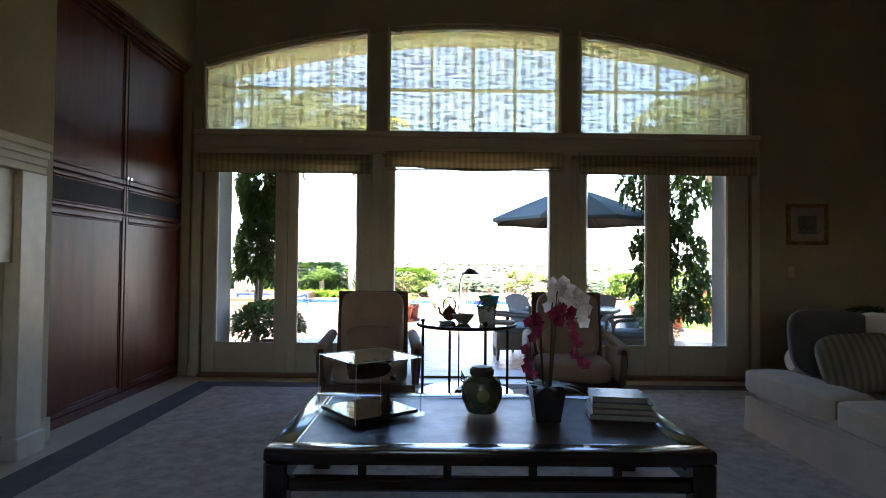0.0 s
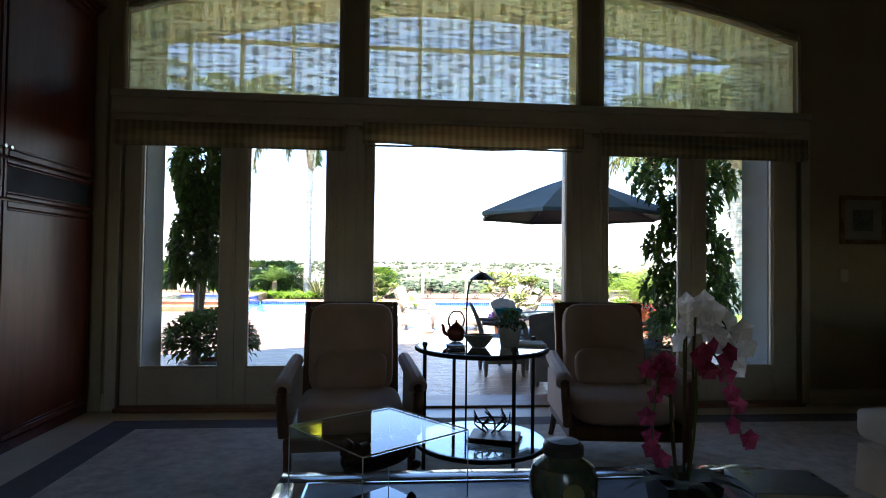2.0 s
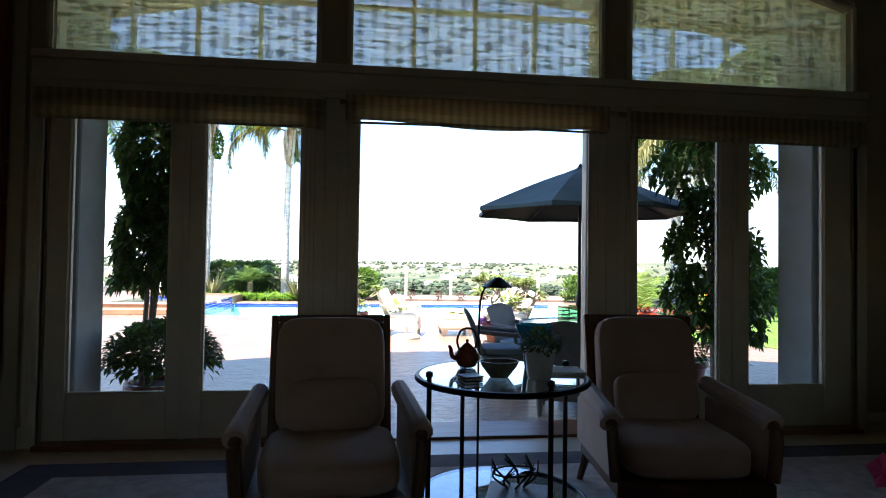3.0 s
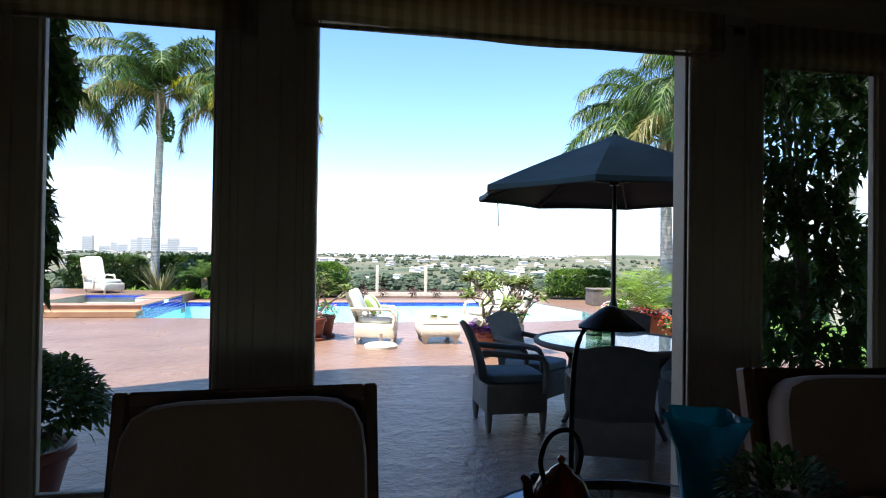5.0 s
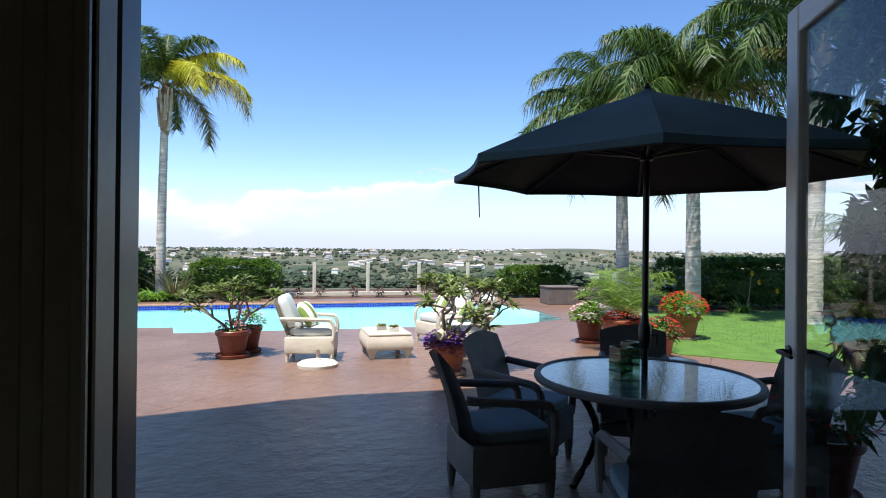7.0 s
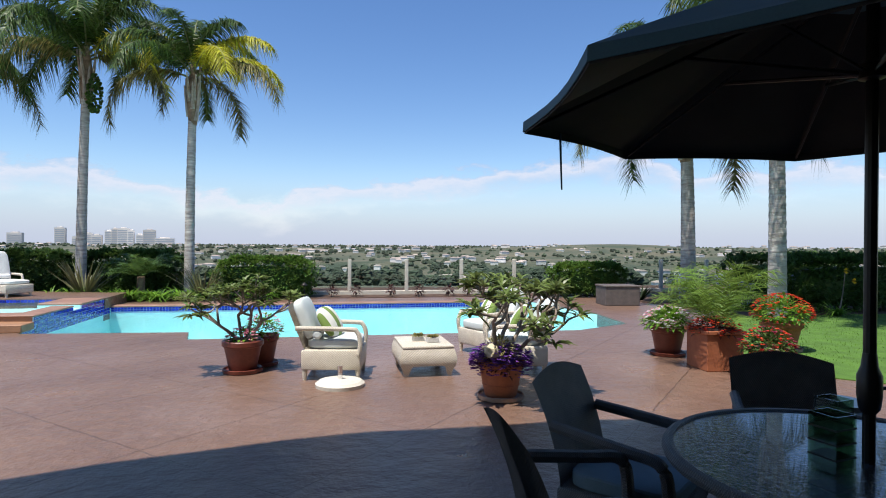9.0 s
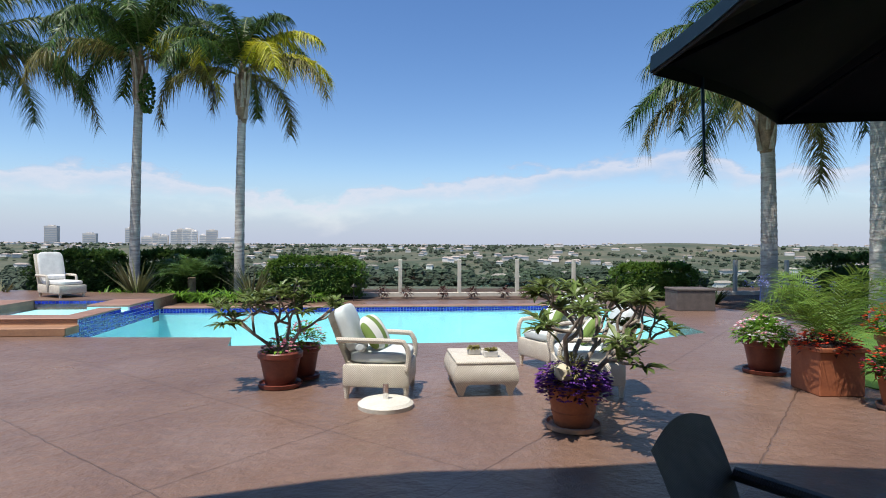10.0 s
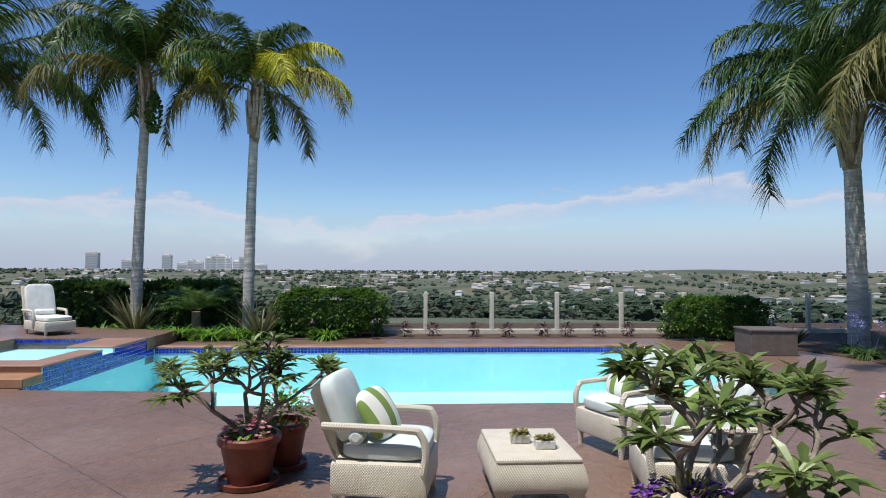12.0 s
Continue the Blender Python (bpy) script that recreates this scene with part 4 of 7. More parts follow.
bm = B()
rings = []
radii = [0.0] + [21.4] + [24, 30, 38, 50, 65, 85, 110, 140, 175, 215, 260, 310, 370, 440, 520, 610, 710, 830, 970, 1130, 1320, 1550, 1800, 2100, 2500, 3000, 3600, 4300]
for r in radii:
    if r == 0:
        rings.append([bm.verts.new((0, 10, -1.7))])
        continue
    rings.append([bm.verts.new((r * math.sin(a), 10 + r * math.cos(a), land(r * math.sin(a), 10 + r * math.cos(a)) if r > 22 else -1.7)) for a in
                  (2 * math.pi * i / 180 for i in range(180))])
for i in range(180):
    bm.faces.new((rings[0][0], rings[1][i], rings[1][(i + 1) % 180]))
for a, b in zip(rings[1:], rings[2:]):
    for i in range(180):
        bm.faces.new((a[i], b[i], b[(i + 1) % 180], a[(i + 1) % 180]))
structure("ground", bm, "valley", "dry green and brown chaparral valley with low hills", 60)


def ico(bm, p, r, squash=0.8, rnd=rv):
    g_ = bmesh.ops.create_icosphere(bm, subdivisions=1, radius=1)
    for v in g_["verts"]:
        v.co = Vector((p[0] + v.co.x * r * rnd.uniform(.7, 1.2), p[1] + v.co.y * r * rnd.uniform(.7, 1.2), p[2] + v.co.z * r * squash * rnd.uniform(.7, 1.3)))


V, Fc = [], []
rows_v, rows_f = [], []


def blob(p, r, h):
    """A small clump of far foliage, as loose faces."""
    k = len(V)
    for j, (rr, zz) in enumerate(((0.75, 0.05), (1.0, 0.42), (0.62, 0.82))):
        for i in range(6):
            a = i * math.pi / 3 + j * 0.5
            q = rr * r * rv.uniform(.75, 1.2)
            V.append((p[0] + q * math.cos(a), p[1] + q * math.sin(a), p[2] + h * zz * rv.uniform(.85, 1.15)))
    V.append((p[0], p[1], p[2] + h))
    for j in range(2):
        for i in range(6):
            Fc.append((k + j * 6 + i, k + j * 6 + (i + 1) % 6, k + j * 6 + 6 + (i + 1) % 6, k + j * 6 + 6 + i))
    for i in range(6):
        Fc.append((k + 12 + i, k + 12 + (i + 1) % 6, k + 18))


def grove(p, r, h, n):
    """A near tree of the slope, in many small clumps."""
    for _ in range(n):
        a_, q, z = rv.uniform(0, 6.3), r * rv.random() ** 0.6, rv.random()
        q *= 1.0 - 0.55 * z
        blob((p[0] + q * math.cos(a_), p[1] + q * math.sin(a_), p[2] + h * z * 0.85), r * rv.uniform(.16, .30), r * rv.uniform(.2, .4))


for _ in range(22000):
    a = radians(rv.uniform(-58, 64))
    d = 48 + 3900 * rv.random() ** 2.2
    x, y = d * math.sin(a), 10 + d * math.cos(a)
    if noise.noise(Vector((x * 0.007, y * 0.007, 8))) < rv.uniform(-0.35, 0.28):
        continue
    s = rv.uniform(1.2, 3.6) * (0.7 + d / 1500)
    if (land(x, y) + 2 * s - 1.6) / d > 0.004:
        continue
    if d < 150:
        grove((x, y, land(x, y) - 0.4), s, s * rv.uniform(0.9, 1.7), 18)
        continue
    blob((x, y, land(x, y) - 0.4), s, s * rv.uniform(0.9, 1.7))
for _ in range(5200):
    a = radians(rv.uniform(-56, 62))
    d = rv.uniform(42, 330)
    x, y = d * math.sin(a), 10 + d * math.cos(a)
    s = rv.uniform(0.7, 2.4)
    if (land(x, y) + 2 * s - 1.6) / d > -0.004 or noise.noise(Vector((x * 0.02, y * 0.02, 4))) < -0.12:
        continue
    if d < 130:
        if rv.random() < 0.45:
            grove((x, y, land(x, y) - 0.4), s, s * rv.uniform(0.9, 1.6), 16)
        continue
    blob((x, y, land(x, y) - 0.4), s, s * rv.uniform(0.8, 1.5))
for _ in range(12000):
    a = radians(rv.uniform(-58, 62) if rv.random() < 0.7 else rv.uniform(-58, -6))
    d = rv.uniform(45, 120) if rv.random() < 0.25 else rv.uniform(120, 900)
    x, y = d * math.sin(a), 10 + d * math.cos(a)
    s = rv.uniform(1.0, 2.6) * (0.8 + d / 500)
    if a > -0.22 and noise.noise(Vector((x * 0.011, y * 0.011, 5))) < rv.uniform(-0.1, 0.25):
        continue
    if (land(x, y) + 2 * s - 1.6) / d > 0.0:
        continue
    if d < 150:
        if rv.random() < 0.4:
            grove((x, y, land(x, y) - 0.4), s, s * rv.uniform(0.9, 1.6), 18)
        continue
    blob((x, y, land(x, y) - 0.4), s, s * rv.uniform(0.8, 1.5))
me = bpy.data.meshes.new("far_trees")
me.from_pydata(V, [], Fc)
me.materials.append(M["far_tree"])
tagged(new("far_trees", me), "dark green tree clumps across the valley", "trees", kind="stuff")

HV, HF, RV_, RF = [], [], [], []
for count in range(1500):
    a = radians(rv.uniform(-52, 60))
    d = rv.uniform(130, 420) if count < 480 else 190 + 1900 * rv.random() ** 1.15
    x, y = d * math.sin(a), 10 + d * math.cos(a)
    if noise.noise(Vector((x * 0.005, y * 0.005, 2))) < -0.05:
        continue
    z = land(x, y) - 0.5
    if (z + 7 - 1.6) / d > 0.006:
        continue
    w, dp, h = rv.uniform(8, 18), rv.uniform(7, 11), rv.uniform(3.4, 6.5)
    t = rv.uniform(-0.5, 0.5)
    c, s = math.cos(t), math.sin(t)

    def pt(u, v, q):
        return (x + c * u - s * v, y + s * u + c * v, z + q)
    k = len(HV)
    HV += [pt(-w / 2, -dp / 2, 0), pt(w / 2, -dp / 2, 0), pt(w / 2, dp / 2, 0), pt(-w / 2, dp / 2, 0),
           pt(-w / 2, -dp / 2, h), pt(w / 2, -dp / 2, h), pt(w / 2, dp / 2, h), pt(-w / 2, dp / 2, h)]
    HF += [(k, k + 1, k + 5, k + 4), (k + 1, k + 2, k + 6, k + 5), (k + 2, k + 3, k + 7, k + 6), (k + 3, k, k + 4, k + 7)]
    k = len(RV_)
    o = 0.6
    RV_ += [pt(-w / 2 - o, -dp / 2 - o, h), pt(w / 2 + o, -dp / 2 - o, h), pt(w / 2 + o, dp / 2 + o, h), pt(-w / 2 - o, dp / 2 + o, h),
            pt(-w / 3, 0, h + 1.7), pt(w / 3, 0, h + 1.7)]
    RF += [(k, k + 1, k + 5, k + 4), (k + 2, k + 3, k + 4, k + 5), (k + 1, k + 2, k + 5), (k + 3, k, k + 4), (k, k + 1, k + 2, k + 3)]
far = tagged(new("far_houses"), "small pale houses scattered over the far hills", "houses", kind="stuff")
for nm, vv, ff, mm in (("walls", HV, HF, "far_wall"), ("roofs", RV_, RF, "far_roof")):
    me = bpy.data.meshes.new(nm)
    me.from_pydata(vv, [], ff)
    me.materials.append(M[mm])
    ob = new(nm, me)
    ob.parent = far
    tagged(ob, kind="stuff")


def tower(x, y, w, d, h, label):
    t = thing("far_tower", (x, y, land(x, y) - 2), 12, label, "building", "far towers on the skyline")
    bm = B()
    box(bm, -w / 2, w / 2, -d / 2, d / 2, 0, h)
    box(bm, -w / 4, w / 4, -d / 4, d / 4, h, h + 4)
    part("wall", bm, "tower", t, smooth=0)
    floors = int(h / 7)
    for i in range(1, floors):
        bm = B()
        box(bm, -w / 2 + 1.5, w / 2 - 1.5, -d / 2 - 0.4, -d / 2 - 0.002, i * 7, i * 7 + 2.8)
        part("window_band", bm, "tower_glass", t, smooth=0)


for x, w, h in ((-1262, 44, 62), (-1120, 46, 34), (-968, 34, 54), (-905, 40, 22), (-870, 26, 34), (-842, 34, 28), (-800, 26, 44), (-778, 22, 52), (-748, 40, 54), (-722, 22, 46),
                (-690, 26, 30), (-655, 44, 48), (-600, 70, 16)):
    tower(x, 2480, w, 40, h + 12, "pale high-rise building on the far skyline")

# cloud bank low over the horizon
bm = B()
prev = None
for i in range(61):
    a = radians(-75 + 150 * i / 60)
    x, y = 4550 * math.sin(a), 10 + 4550 * math.cos(a)
    cur = (bm.verts.new((x, y, -60)), bm.verts.new((x, y, 1150)))
    if prev:
        bm.faces.new((prev[0], cur[0], cur[1], prev[1]))
    prev = cur
cm = bpy.data.materials.new("cloud_bank")
cm.use_nodes = True
cn, cl = cm.node_tree.nodes, cm.node_tree.links
cn.remove(cn["Principled BSDF"])
ctc, cmp_, cnz = cn.new("ShaderNodeTexCoord"), cn.new("ShaderNodeMapping"), cn.new("ShaderNodeTexNoise")
cmp_.inputs["Scale"].default_value = (0.0032, 0.0032, 0.0075)
cnz.inputs["Scale"].default_value, cnz.inputs["Detail"].default_value, cnz.inputs["Roughness"].default_value = 1.0, 8, 0.55
cl.new(ctc.outputs["Object"], cmp_.inputs[0])
cl.new(cmp_.outputs[0], cnz.inputs["Vector"])
sp = cn.new("ShaderNodeSeparateXYZ")
cl.new(ctc.outputs["Object"], sp.inputs[0])


def ramp(source, x0, x1, y0, y1, smooth=False):
    k = cn.new("ShaderNodeMapRange")
    k.interpolation_type = "SMOOTHSTEP" if smooth else "LINEAR"
    k.inputs[1].default_value, k.inputs[2].default_value, k.inputs[3].default_value, k.inputs[4].default_value = x0, x1, y0, y1
    cl.new(source, k.inputs[0])
    return k.outputs[0]


def join(op, a, b):
    k = cn.new("ShaderNodeMath")
    k.operation = op
    cl.new(a, k.inputs[0])
    cl.new(b, k.inputs[1])
    return k.outputs[0]


height = sp.outputs[2]
east = sp.outputs[0]
haze = ramp(height, 0, 640, 0.90, 0.0, True)


def fixed(op, a, value):
    k = cn.new("ShaderNodeMath")
    k.operation = op
    cl.new(a, k.inputs[0])
    k.inputs[1].default_value = value
    return k.outputs[0]


# height of the cloud tops: a long wedge in the east, a lower bank in the west
wedge = join("ADD", join("MULTIPLY", ramp(east, -420, -150, 0.6, 1, True), ramp(east, -200, 2150, 455, 735)), ramp(east, 2200, 2600, 0, -150, True))
bank = join("MULTIPLY", ramp(east, -1700, -300, 1, 0.68, True), ramp(east, -3200, -2000, 470, 540))
tops = join("ADD", join("MAXIMUM", wedge, bank), ramp(cnz.outputs["Fac"], 0.25, 0.75, -95, 95))
into = join("SUBTRACT", tops, height)
edge = ramp(into, 0, 85, 0, 1, True)
depth = ramp(into, 40, 300, 0.85, 0.15, True)
puff = join("MULTIPLY", edge, depth)
cem, ctr, cmx, ccl = cn.new("ShaderNodeEmission"), cn.new("ShaderNodeBsdfTransparent"), cn.new("ShaderNodeMixShader"), cn.new("ShaderNodeMix")
ccl.data_type = "RGBA"
ccl.inputs[6].default_value, ccl.inputs[7].default_value = (0.33, 0.40, 0.57, 1), (0.66, 0.67, 0.74, 1)
cl.new(puff, ccl.inputs[0])
cl.new(ccl.outputs[2], cem.inputs[0])
cl.new(join("MAXIMUM", haze, puff), cmx.inputs[0])
cl.new(ctr.outputs[0], cmx.inputs[1])
cl.new(cem.outputs[0], cmx.inputs[2])
cl.new(cmx.outputs[0], cn["Material Output"].inputs[0])
me = bpy.data.meshes.new("backdrop_clouds")
bm.to_mesh(me)
bm.free()
me.materials.append(cm)
tagged(new("backdrop_clouds", me), "bank of white clouds low over the horizon", kind="structure")


# ---- things outdoors ----
def frond(L, base, heading, rise, length, droop, leaflet, n=34, hang=0.5, rnd=R, width=0.035):
    """One feather leaf: leaflets along a curving rachis. Returns the rachis line."""
    d = Vector((math.sin(heading), math.cos(heading), 0))
    side = Vector((d.y, -d.x, 0))
    pts = []
    for i in range(13):
        t = i / 12
        pts.append(base + d * (length * t * (0.95 - 0.25 * droop * t)) + Vector((0, 0, length * (rise * t - (rise * 0.45 + droop) * t ** 2.1))))
    for i in range(n):
        t = 0.12 + 0.88 * i / (n - 1)
        f = t * 12
        k = min(int(f), 11)
        p = pts[k].lerp(pts[k + 1], f - k)
        ax = (pts[k + 1] - pts[k]).normalized()
        ll = leaflet * (0.45 + 1.1 * math.sin(math.pi * (0.12 + 0.82 * t))) * rnd.uniform(.85, 1.1)
        for s in (-1, 1):
            dd = (side * s * 0.75 + ax * 0.55 + Vector((0, 0, rnd.uniform(-0.35, 0.45)))).normalized()
            L.blade(p, dd, ll, width, hang * rnd.uniform(0.7, 1.3), 3, ax)
    return pts


def plume(L, base, heading, e0, e1, length, leaflet, n, rnd, width=0.046, hang=0.85):
    """A palm leaf: the rachis climbs at e0 degrees, arches over to e1, and carries leaflets all round."""
    d = Vector((math.sin(heading), math.cos(heading), 0))
    side = Vector((d.y, -d.x, 0))
    twist = rnd.uniform(-0.25, 0.25)
    pts, p = [base.copy()], base.copy()
    for i in range(14):
        t = (i + 0.5) / 14
        e = radians(e0 + (e1 - e0) * t ** 1.25)
        p = p + (d * math.cos(e) + Vector((0, 0, math.sin(e))) + side * twist * t) * (length / 14)
        pts.append(p.copy())
    for i in range(n):
        t = 0.10 + 0.90 * i / (n - 1)
        f = t * 14
        k = min(int(f), 13)
        q = pts[k].lerp(pts[k + 1], f - k)
        ax = (pts[k + 1] - pts[k]).normalized()
        nrm = side.cross(ax).normalized()
        if nrm.z < 0:
            nrm = -nrm
        size = leaflet * (0.35 + 0.75 * math.sin(math.pi * (0.16 + 0.74 * t))) * rnd.uniform(.8, 1.15)
        for sg in (-1, 1):
            dd = (side * sg * rnd.uniform(.55, 1.0) + ax * rnd.uniform(.35, .8) + nrm * rnd.uniform(-.5, .55)).normalized()
            L.blade(q, dd, size, width * rnd.uniform(.75, 1.2), hang * rnd.uniform(.5, 1.4), 3, ax)
    return pts


def palm(name, loc, height, lean, radius, crown, seed, golds=0, seedpod=True, label="", nf=15, leaflet=0.50):
    rnd = random.Random(seed)
    t = thing(name, loc, 0, label, "palm tree", "queen palms round the pool")
    top = Vector((lean[0], lean[1], height))
    bm = B()
    pts = [Vector((lean[0] * k * k, lean[1] * k * k, height * k)) for k in (i / 60 for i in range(61))]
    tube(bm, pts, radius * 1.22, radius * 0.90, 14)
    for v in bm.verts:
        ring = 1 + 0.030 * math.sin(v.co.z * 41 + 2 * math.sin(v.co.z * 3))
        c = Vector((lean[0], lean[1], 0)) * (v.co.z / height) ** 2
        v.co.x, v.co.y = c.x + (v.co.x - c.x) * ring, c.y + (v.co.y - c.y) * ring
    part("trunk", bm, "palm_trunk", t, "ringed gray trunk")
    bm = B()
    lathe(bm, [(radius * 0.9, -0.75), (radius * 1.2, -0.45), (radius * 1.3, 0.1), (radius * 1.05, 0.6), (radius * 0.5, 1.05), (radius * 0.2, 1.4)], 12, Matrix.Translation(top))
    part("crown_shaft", bm, "palm_boot", t, "fibrous brown leaf bases")
    bm = B()
    for k in range(12):
        a = k * 2.399 + rnd.uniform(-.2, .2)
        d = Vector((math.cos(a), math.sin(a), 0))
        z = rnd.uniform(-.75, .25)
        tube(bm, bend([top + d * radius * 1.0 + Vector((0, 0, z)), top + d * radius * 1.45 + Vector((0, 0, z + .35)), top + d * radius * rnd.uniform(1.5, 2.6) + Vector((0, 0, z + rnd.uniform(.65, .95)))], 3), 0.075, 0.02, 6)
    tagged(part("leaf_base", bm, "palm_base", t, "pale weathered stumps of old leaves"), kind="stuff")
    groups = {"palm_leaf": Leaves(), "palm_gold_sunlit": Leaves(), "palm_dull": Leaves()}
    rach = B()
    for k in range(nf):
        a = k * 2.399 + rnd.uniform(-.25, .25)
        age = k / (nf - 1)
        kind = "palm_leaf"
        # fronds towards +x take the yellow leaf that has sunlight in its colour
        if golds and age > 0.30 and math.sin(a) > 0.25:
            kind = "palm_dull" if age > 0.82 else "palm_gold_sunlit"
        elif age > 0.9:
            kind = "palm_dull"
        e0 = 84 - 56 * age + rnd.uniform(-7, 7)
        e1 = -8 - 92 * age ** 0.75 + rnd.uniform(-16, 14)
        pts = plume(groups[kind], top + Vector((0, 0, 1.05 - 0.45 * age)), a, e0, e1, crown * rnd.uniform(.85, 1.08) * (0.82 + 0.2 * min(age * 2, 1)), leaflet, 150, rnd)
        tube(rach, pts, 0.034, 0.006, 5)
    tagged(part("leaf_stalk", rach, "palm_stalk", t), kind="stuff")
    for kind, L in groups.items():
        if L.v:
            L.part("crown", kind, t, {"palm_leaf": "arching green feather leaves", "palm_gold_sunlit": "yellowing feather leaves with sunlight put into their yellow-green", "palm_dull": "older dull olive leaves"}[kind])
    if seedpod:
        bm = B()
        for _ in range(260):
            a, z = rnd.uniform(0, 6.3), rnd.uniform(0, 1)
            q = 0.24 * math.sin(math.pi * (0.12 + 0.8 * z)) * rnd.uniform(.6, 1)
            ico(bm, top + Vector((0.27 + q * math.cos(a), q * math.sin(a) - 0.16, -0.95 + 1.15 * z)), 0.042, 1, rnd)
        tagged(part("fruit_cluster", bm, "hedge", t, "hanging green fruit cluster"), kind="stuff")
    return t


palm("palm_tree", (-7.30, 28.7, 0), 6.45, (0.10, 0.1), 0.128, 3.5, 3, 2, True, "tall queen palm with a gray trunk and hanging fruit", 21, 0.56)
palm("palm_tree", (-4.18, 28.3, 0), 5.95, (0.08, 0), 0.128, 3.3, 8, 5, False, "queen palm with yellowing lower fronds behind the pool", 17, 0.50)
palm("palm_tree", (-12.8, 29.5, 0), 6.4, (0.0, 0.2), 0.15, 5.3, 21, 0, False, "queen palm with long drooping green fronds", 26, 0.68)
palm("palm_tree", (10.35, 24.8, 0), 4.85, (-0.1, 0), 0.185, 4.3, 34, 0, False, "dark green queen palm beyond the pool corner", 26, 0.68)
palm("palm_tree", (9.95, 20.9, 0), 5.0, (0.1, 0.2), 0.17, 3.9, 55, 0, False, "queen palm standing on the lawn", 24, 0.62)
palm("palm_tree", (11.2, 18.5, 0), 5.6, (0.3, 0), 0.21, 4.0, 89, 0, False, "thick-trunked queen palm at the edge of the lawn", 20, 0.62)
# a young palm before the thick trunk
t = thing("young_palm", (12.1, 17.6, 0), 0, "young palm with thin arching feather leaves by the lawn", "palm tree")
bm = B()
tube(bm, [(0, 0, 0), (0.02, 0, 0.9), (0, 0, 1.9)], 0.10, 0.07, 10)
part("trunk", bm, "palm_trunk", t)
L, rach, rs = Leaves(), B(), random.Random(91)
for k in range(11):
    tube(rach, plume(L, Vector((0, 0, 1.9)), k * 2.399 + 0.6, 62 - 3 * k, -34 - 2 * k, 1.9, 0.36, 46, rs, 0.022, 0.4), 0.016, 0.004, 5)
L.part("crown", "palm_leaf", t, "thin arching feather leaves")
tagged(part("leaf_stalk", rach, "palm_stalk", t), kind="stuff")


def hedge(name, x0, x1, y0, y1, h, label, seed, material="hedge", count=2600, leaf=0.12, z=0.0):
    rnd = random.Random(seed)
    t = thing(name, ((x0 + x1) / 2, (y0 + y1) / 2, z), 0, label, "hedge")
    w, d = x1 - x0, y1 - y0
    bm = B()
    for k in range(int(w * 2) + 1):
        x = -w / 2 + w * k / max(1, int(w * 2))
        tube(bm, [(x, rnd.uniform(-.1, .1), 0), (x + rnd.uniform(-.1, .1), 0, h * 0.7)], 0.025, 0.012, 5)
    tagged(part("stem", bm, "bark", t), kind="stuff")
    # solid core in shrub green; darker than hedge leaves, it paints the inner shade
    bm = B()
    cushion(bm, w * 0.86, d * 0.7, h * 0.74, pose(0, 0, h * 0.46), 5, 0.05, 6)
    part("inner_foliage", bm, "shrub", t, "inner leaf block with shade put into its green")
    L = Leaves()
    for _ in range(count):
        u = Vector((rnd.uniform(-1, 1), rnd.uniform(-1, 1), rnd.uniform(-1, 1)))
        ax = rnd.choice((0, 1, 1, 2, 2))
        u[ax] = 1 if u[ax] > 0 else -1
        if ax == 2:
            u.z = 1
        u = u / (abs(u.x) ** 5 + abs(u.y) ** 3.2 + abs(u.z) ** 3.2) ** (1 / 3.6)
        k = 1.04 + 0.26 * noise.noise(Vector((u.x * w, u.y * 2, u.z * 2 + seed)) * 1.7) + rnd.uniform(-.07, .03)
        p = Vector((u.x * w / 2 * k, u.y * d / 2 * k, h * 0.53 + u.z * h * 0.47 * k))
        if p.z < 0.03:
            continue
        dd = (Vector((u.x * .5, u.y, u.z)) + rdir(rnd) * 0.9).normalized()
        L.leaf(p, dd, leaf * rnd.uniform(.7, 1.3), leaf * 0.55, droop=0.1)
    L.part("foliage", material, t)
    return t


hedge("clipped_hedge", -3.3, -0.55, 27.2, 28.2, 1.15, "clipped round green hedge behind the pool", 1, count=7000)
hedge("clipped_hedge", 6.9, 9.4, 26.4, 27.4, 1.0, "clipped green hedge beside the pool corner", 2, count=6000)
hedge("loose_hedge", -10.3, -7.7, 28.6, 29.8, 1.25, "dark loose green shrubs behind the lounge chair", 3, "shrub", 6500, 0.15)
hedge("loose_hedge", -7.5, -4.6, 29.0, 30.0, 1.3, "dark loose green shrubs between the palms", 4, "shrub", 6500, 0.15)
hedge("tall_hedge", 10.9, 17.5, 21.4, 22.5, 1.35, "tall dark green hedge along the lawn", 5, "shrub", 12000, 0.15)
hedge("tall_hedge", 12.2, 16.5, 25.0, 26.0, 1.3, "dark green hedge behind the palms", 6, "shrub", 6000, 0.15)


def strappy(name, loc, n, length, width, bow, material, label, category="plant", seed=1, spread=0.9, group=""):
    rnd = random.Random(seed)
    t = thing(name, loc, 0, label, category, group)
    L = Leaves()
    for k in range(n):
        a = rnd.uniform(0, 6.3)
        d = Vector((math.cos(a) * spread, math.sin(a) * spread, rnd.uniform(0.55, 1.5))).normalized()
        L.blade(Vector((math.cos(a) * 0.04, math.sin(a) * 0.04, 0)), d, length * rnd.uniform(.65, 1.1), width, bow * rnd.uniform(.6, 1.3), 4)
    L.part("leaves", material, t)
    bm = B()
    lathe(bm, [(0.05, -0.02), (0.06, 0.03), (0.03, 0.08)], 8)
    part("root_crown", bm, "soil", t)
    return t


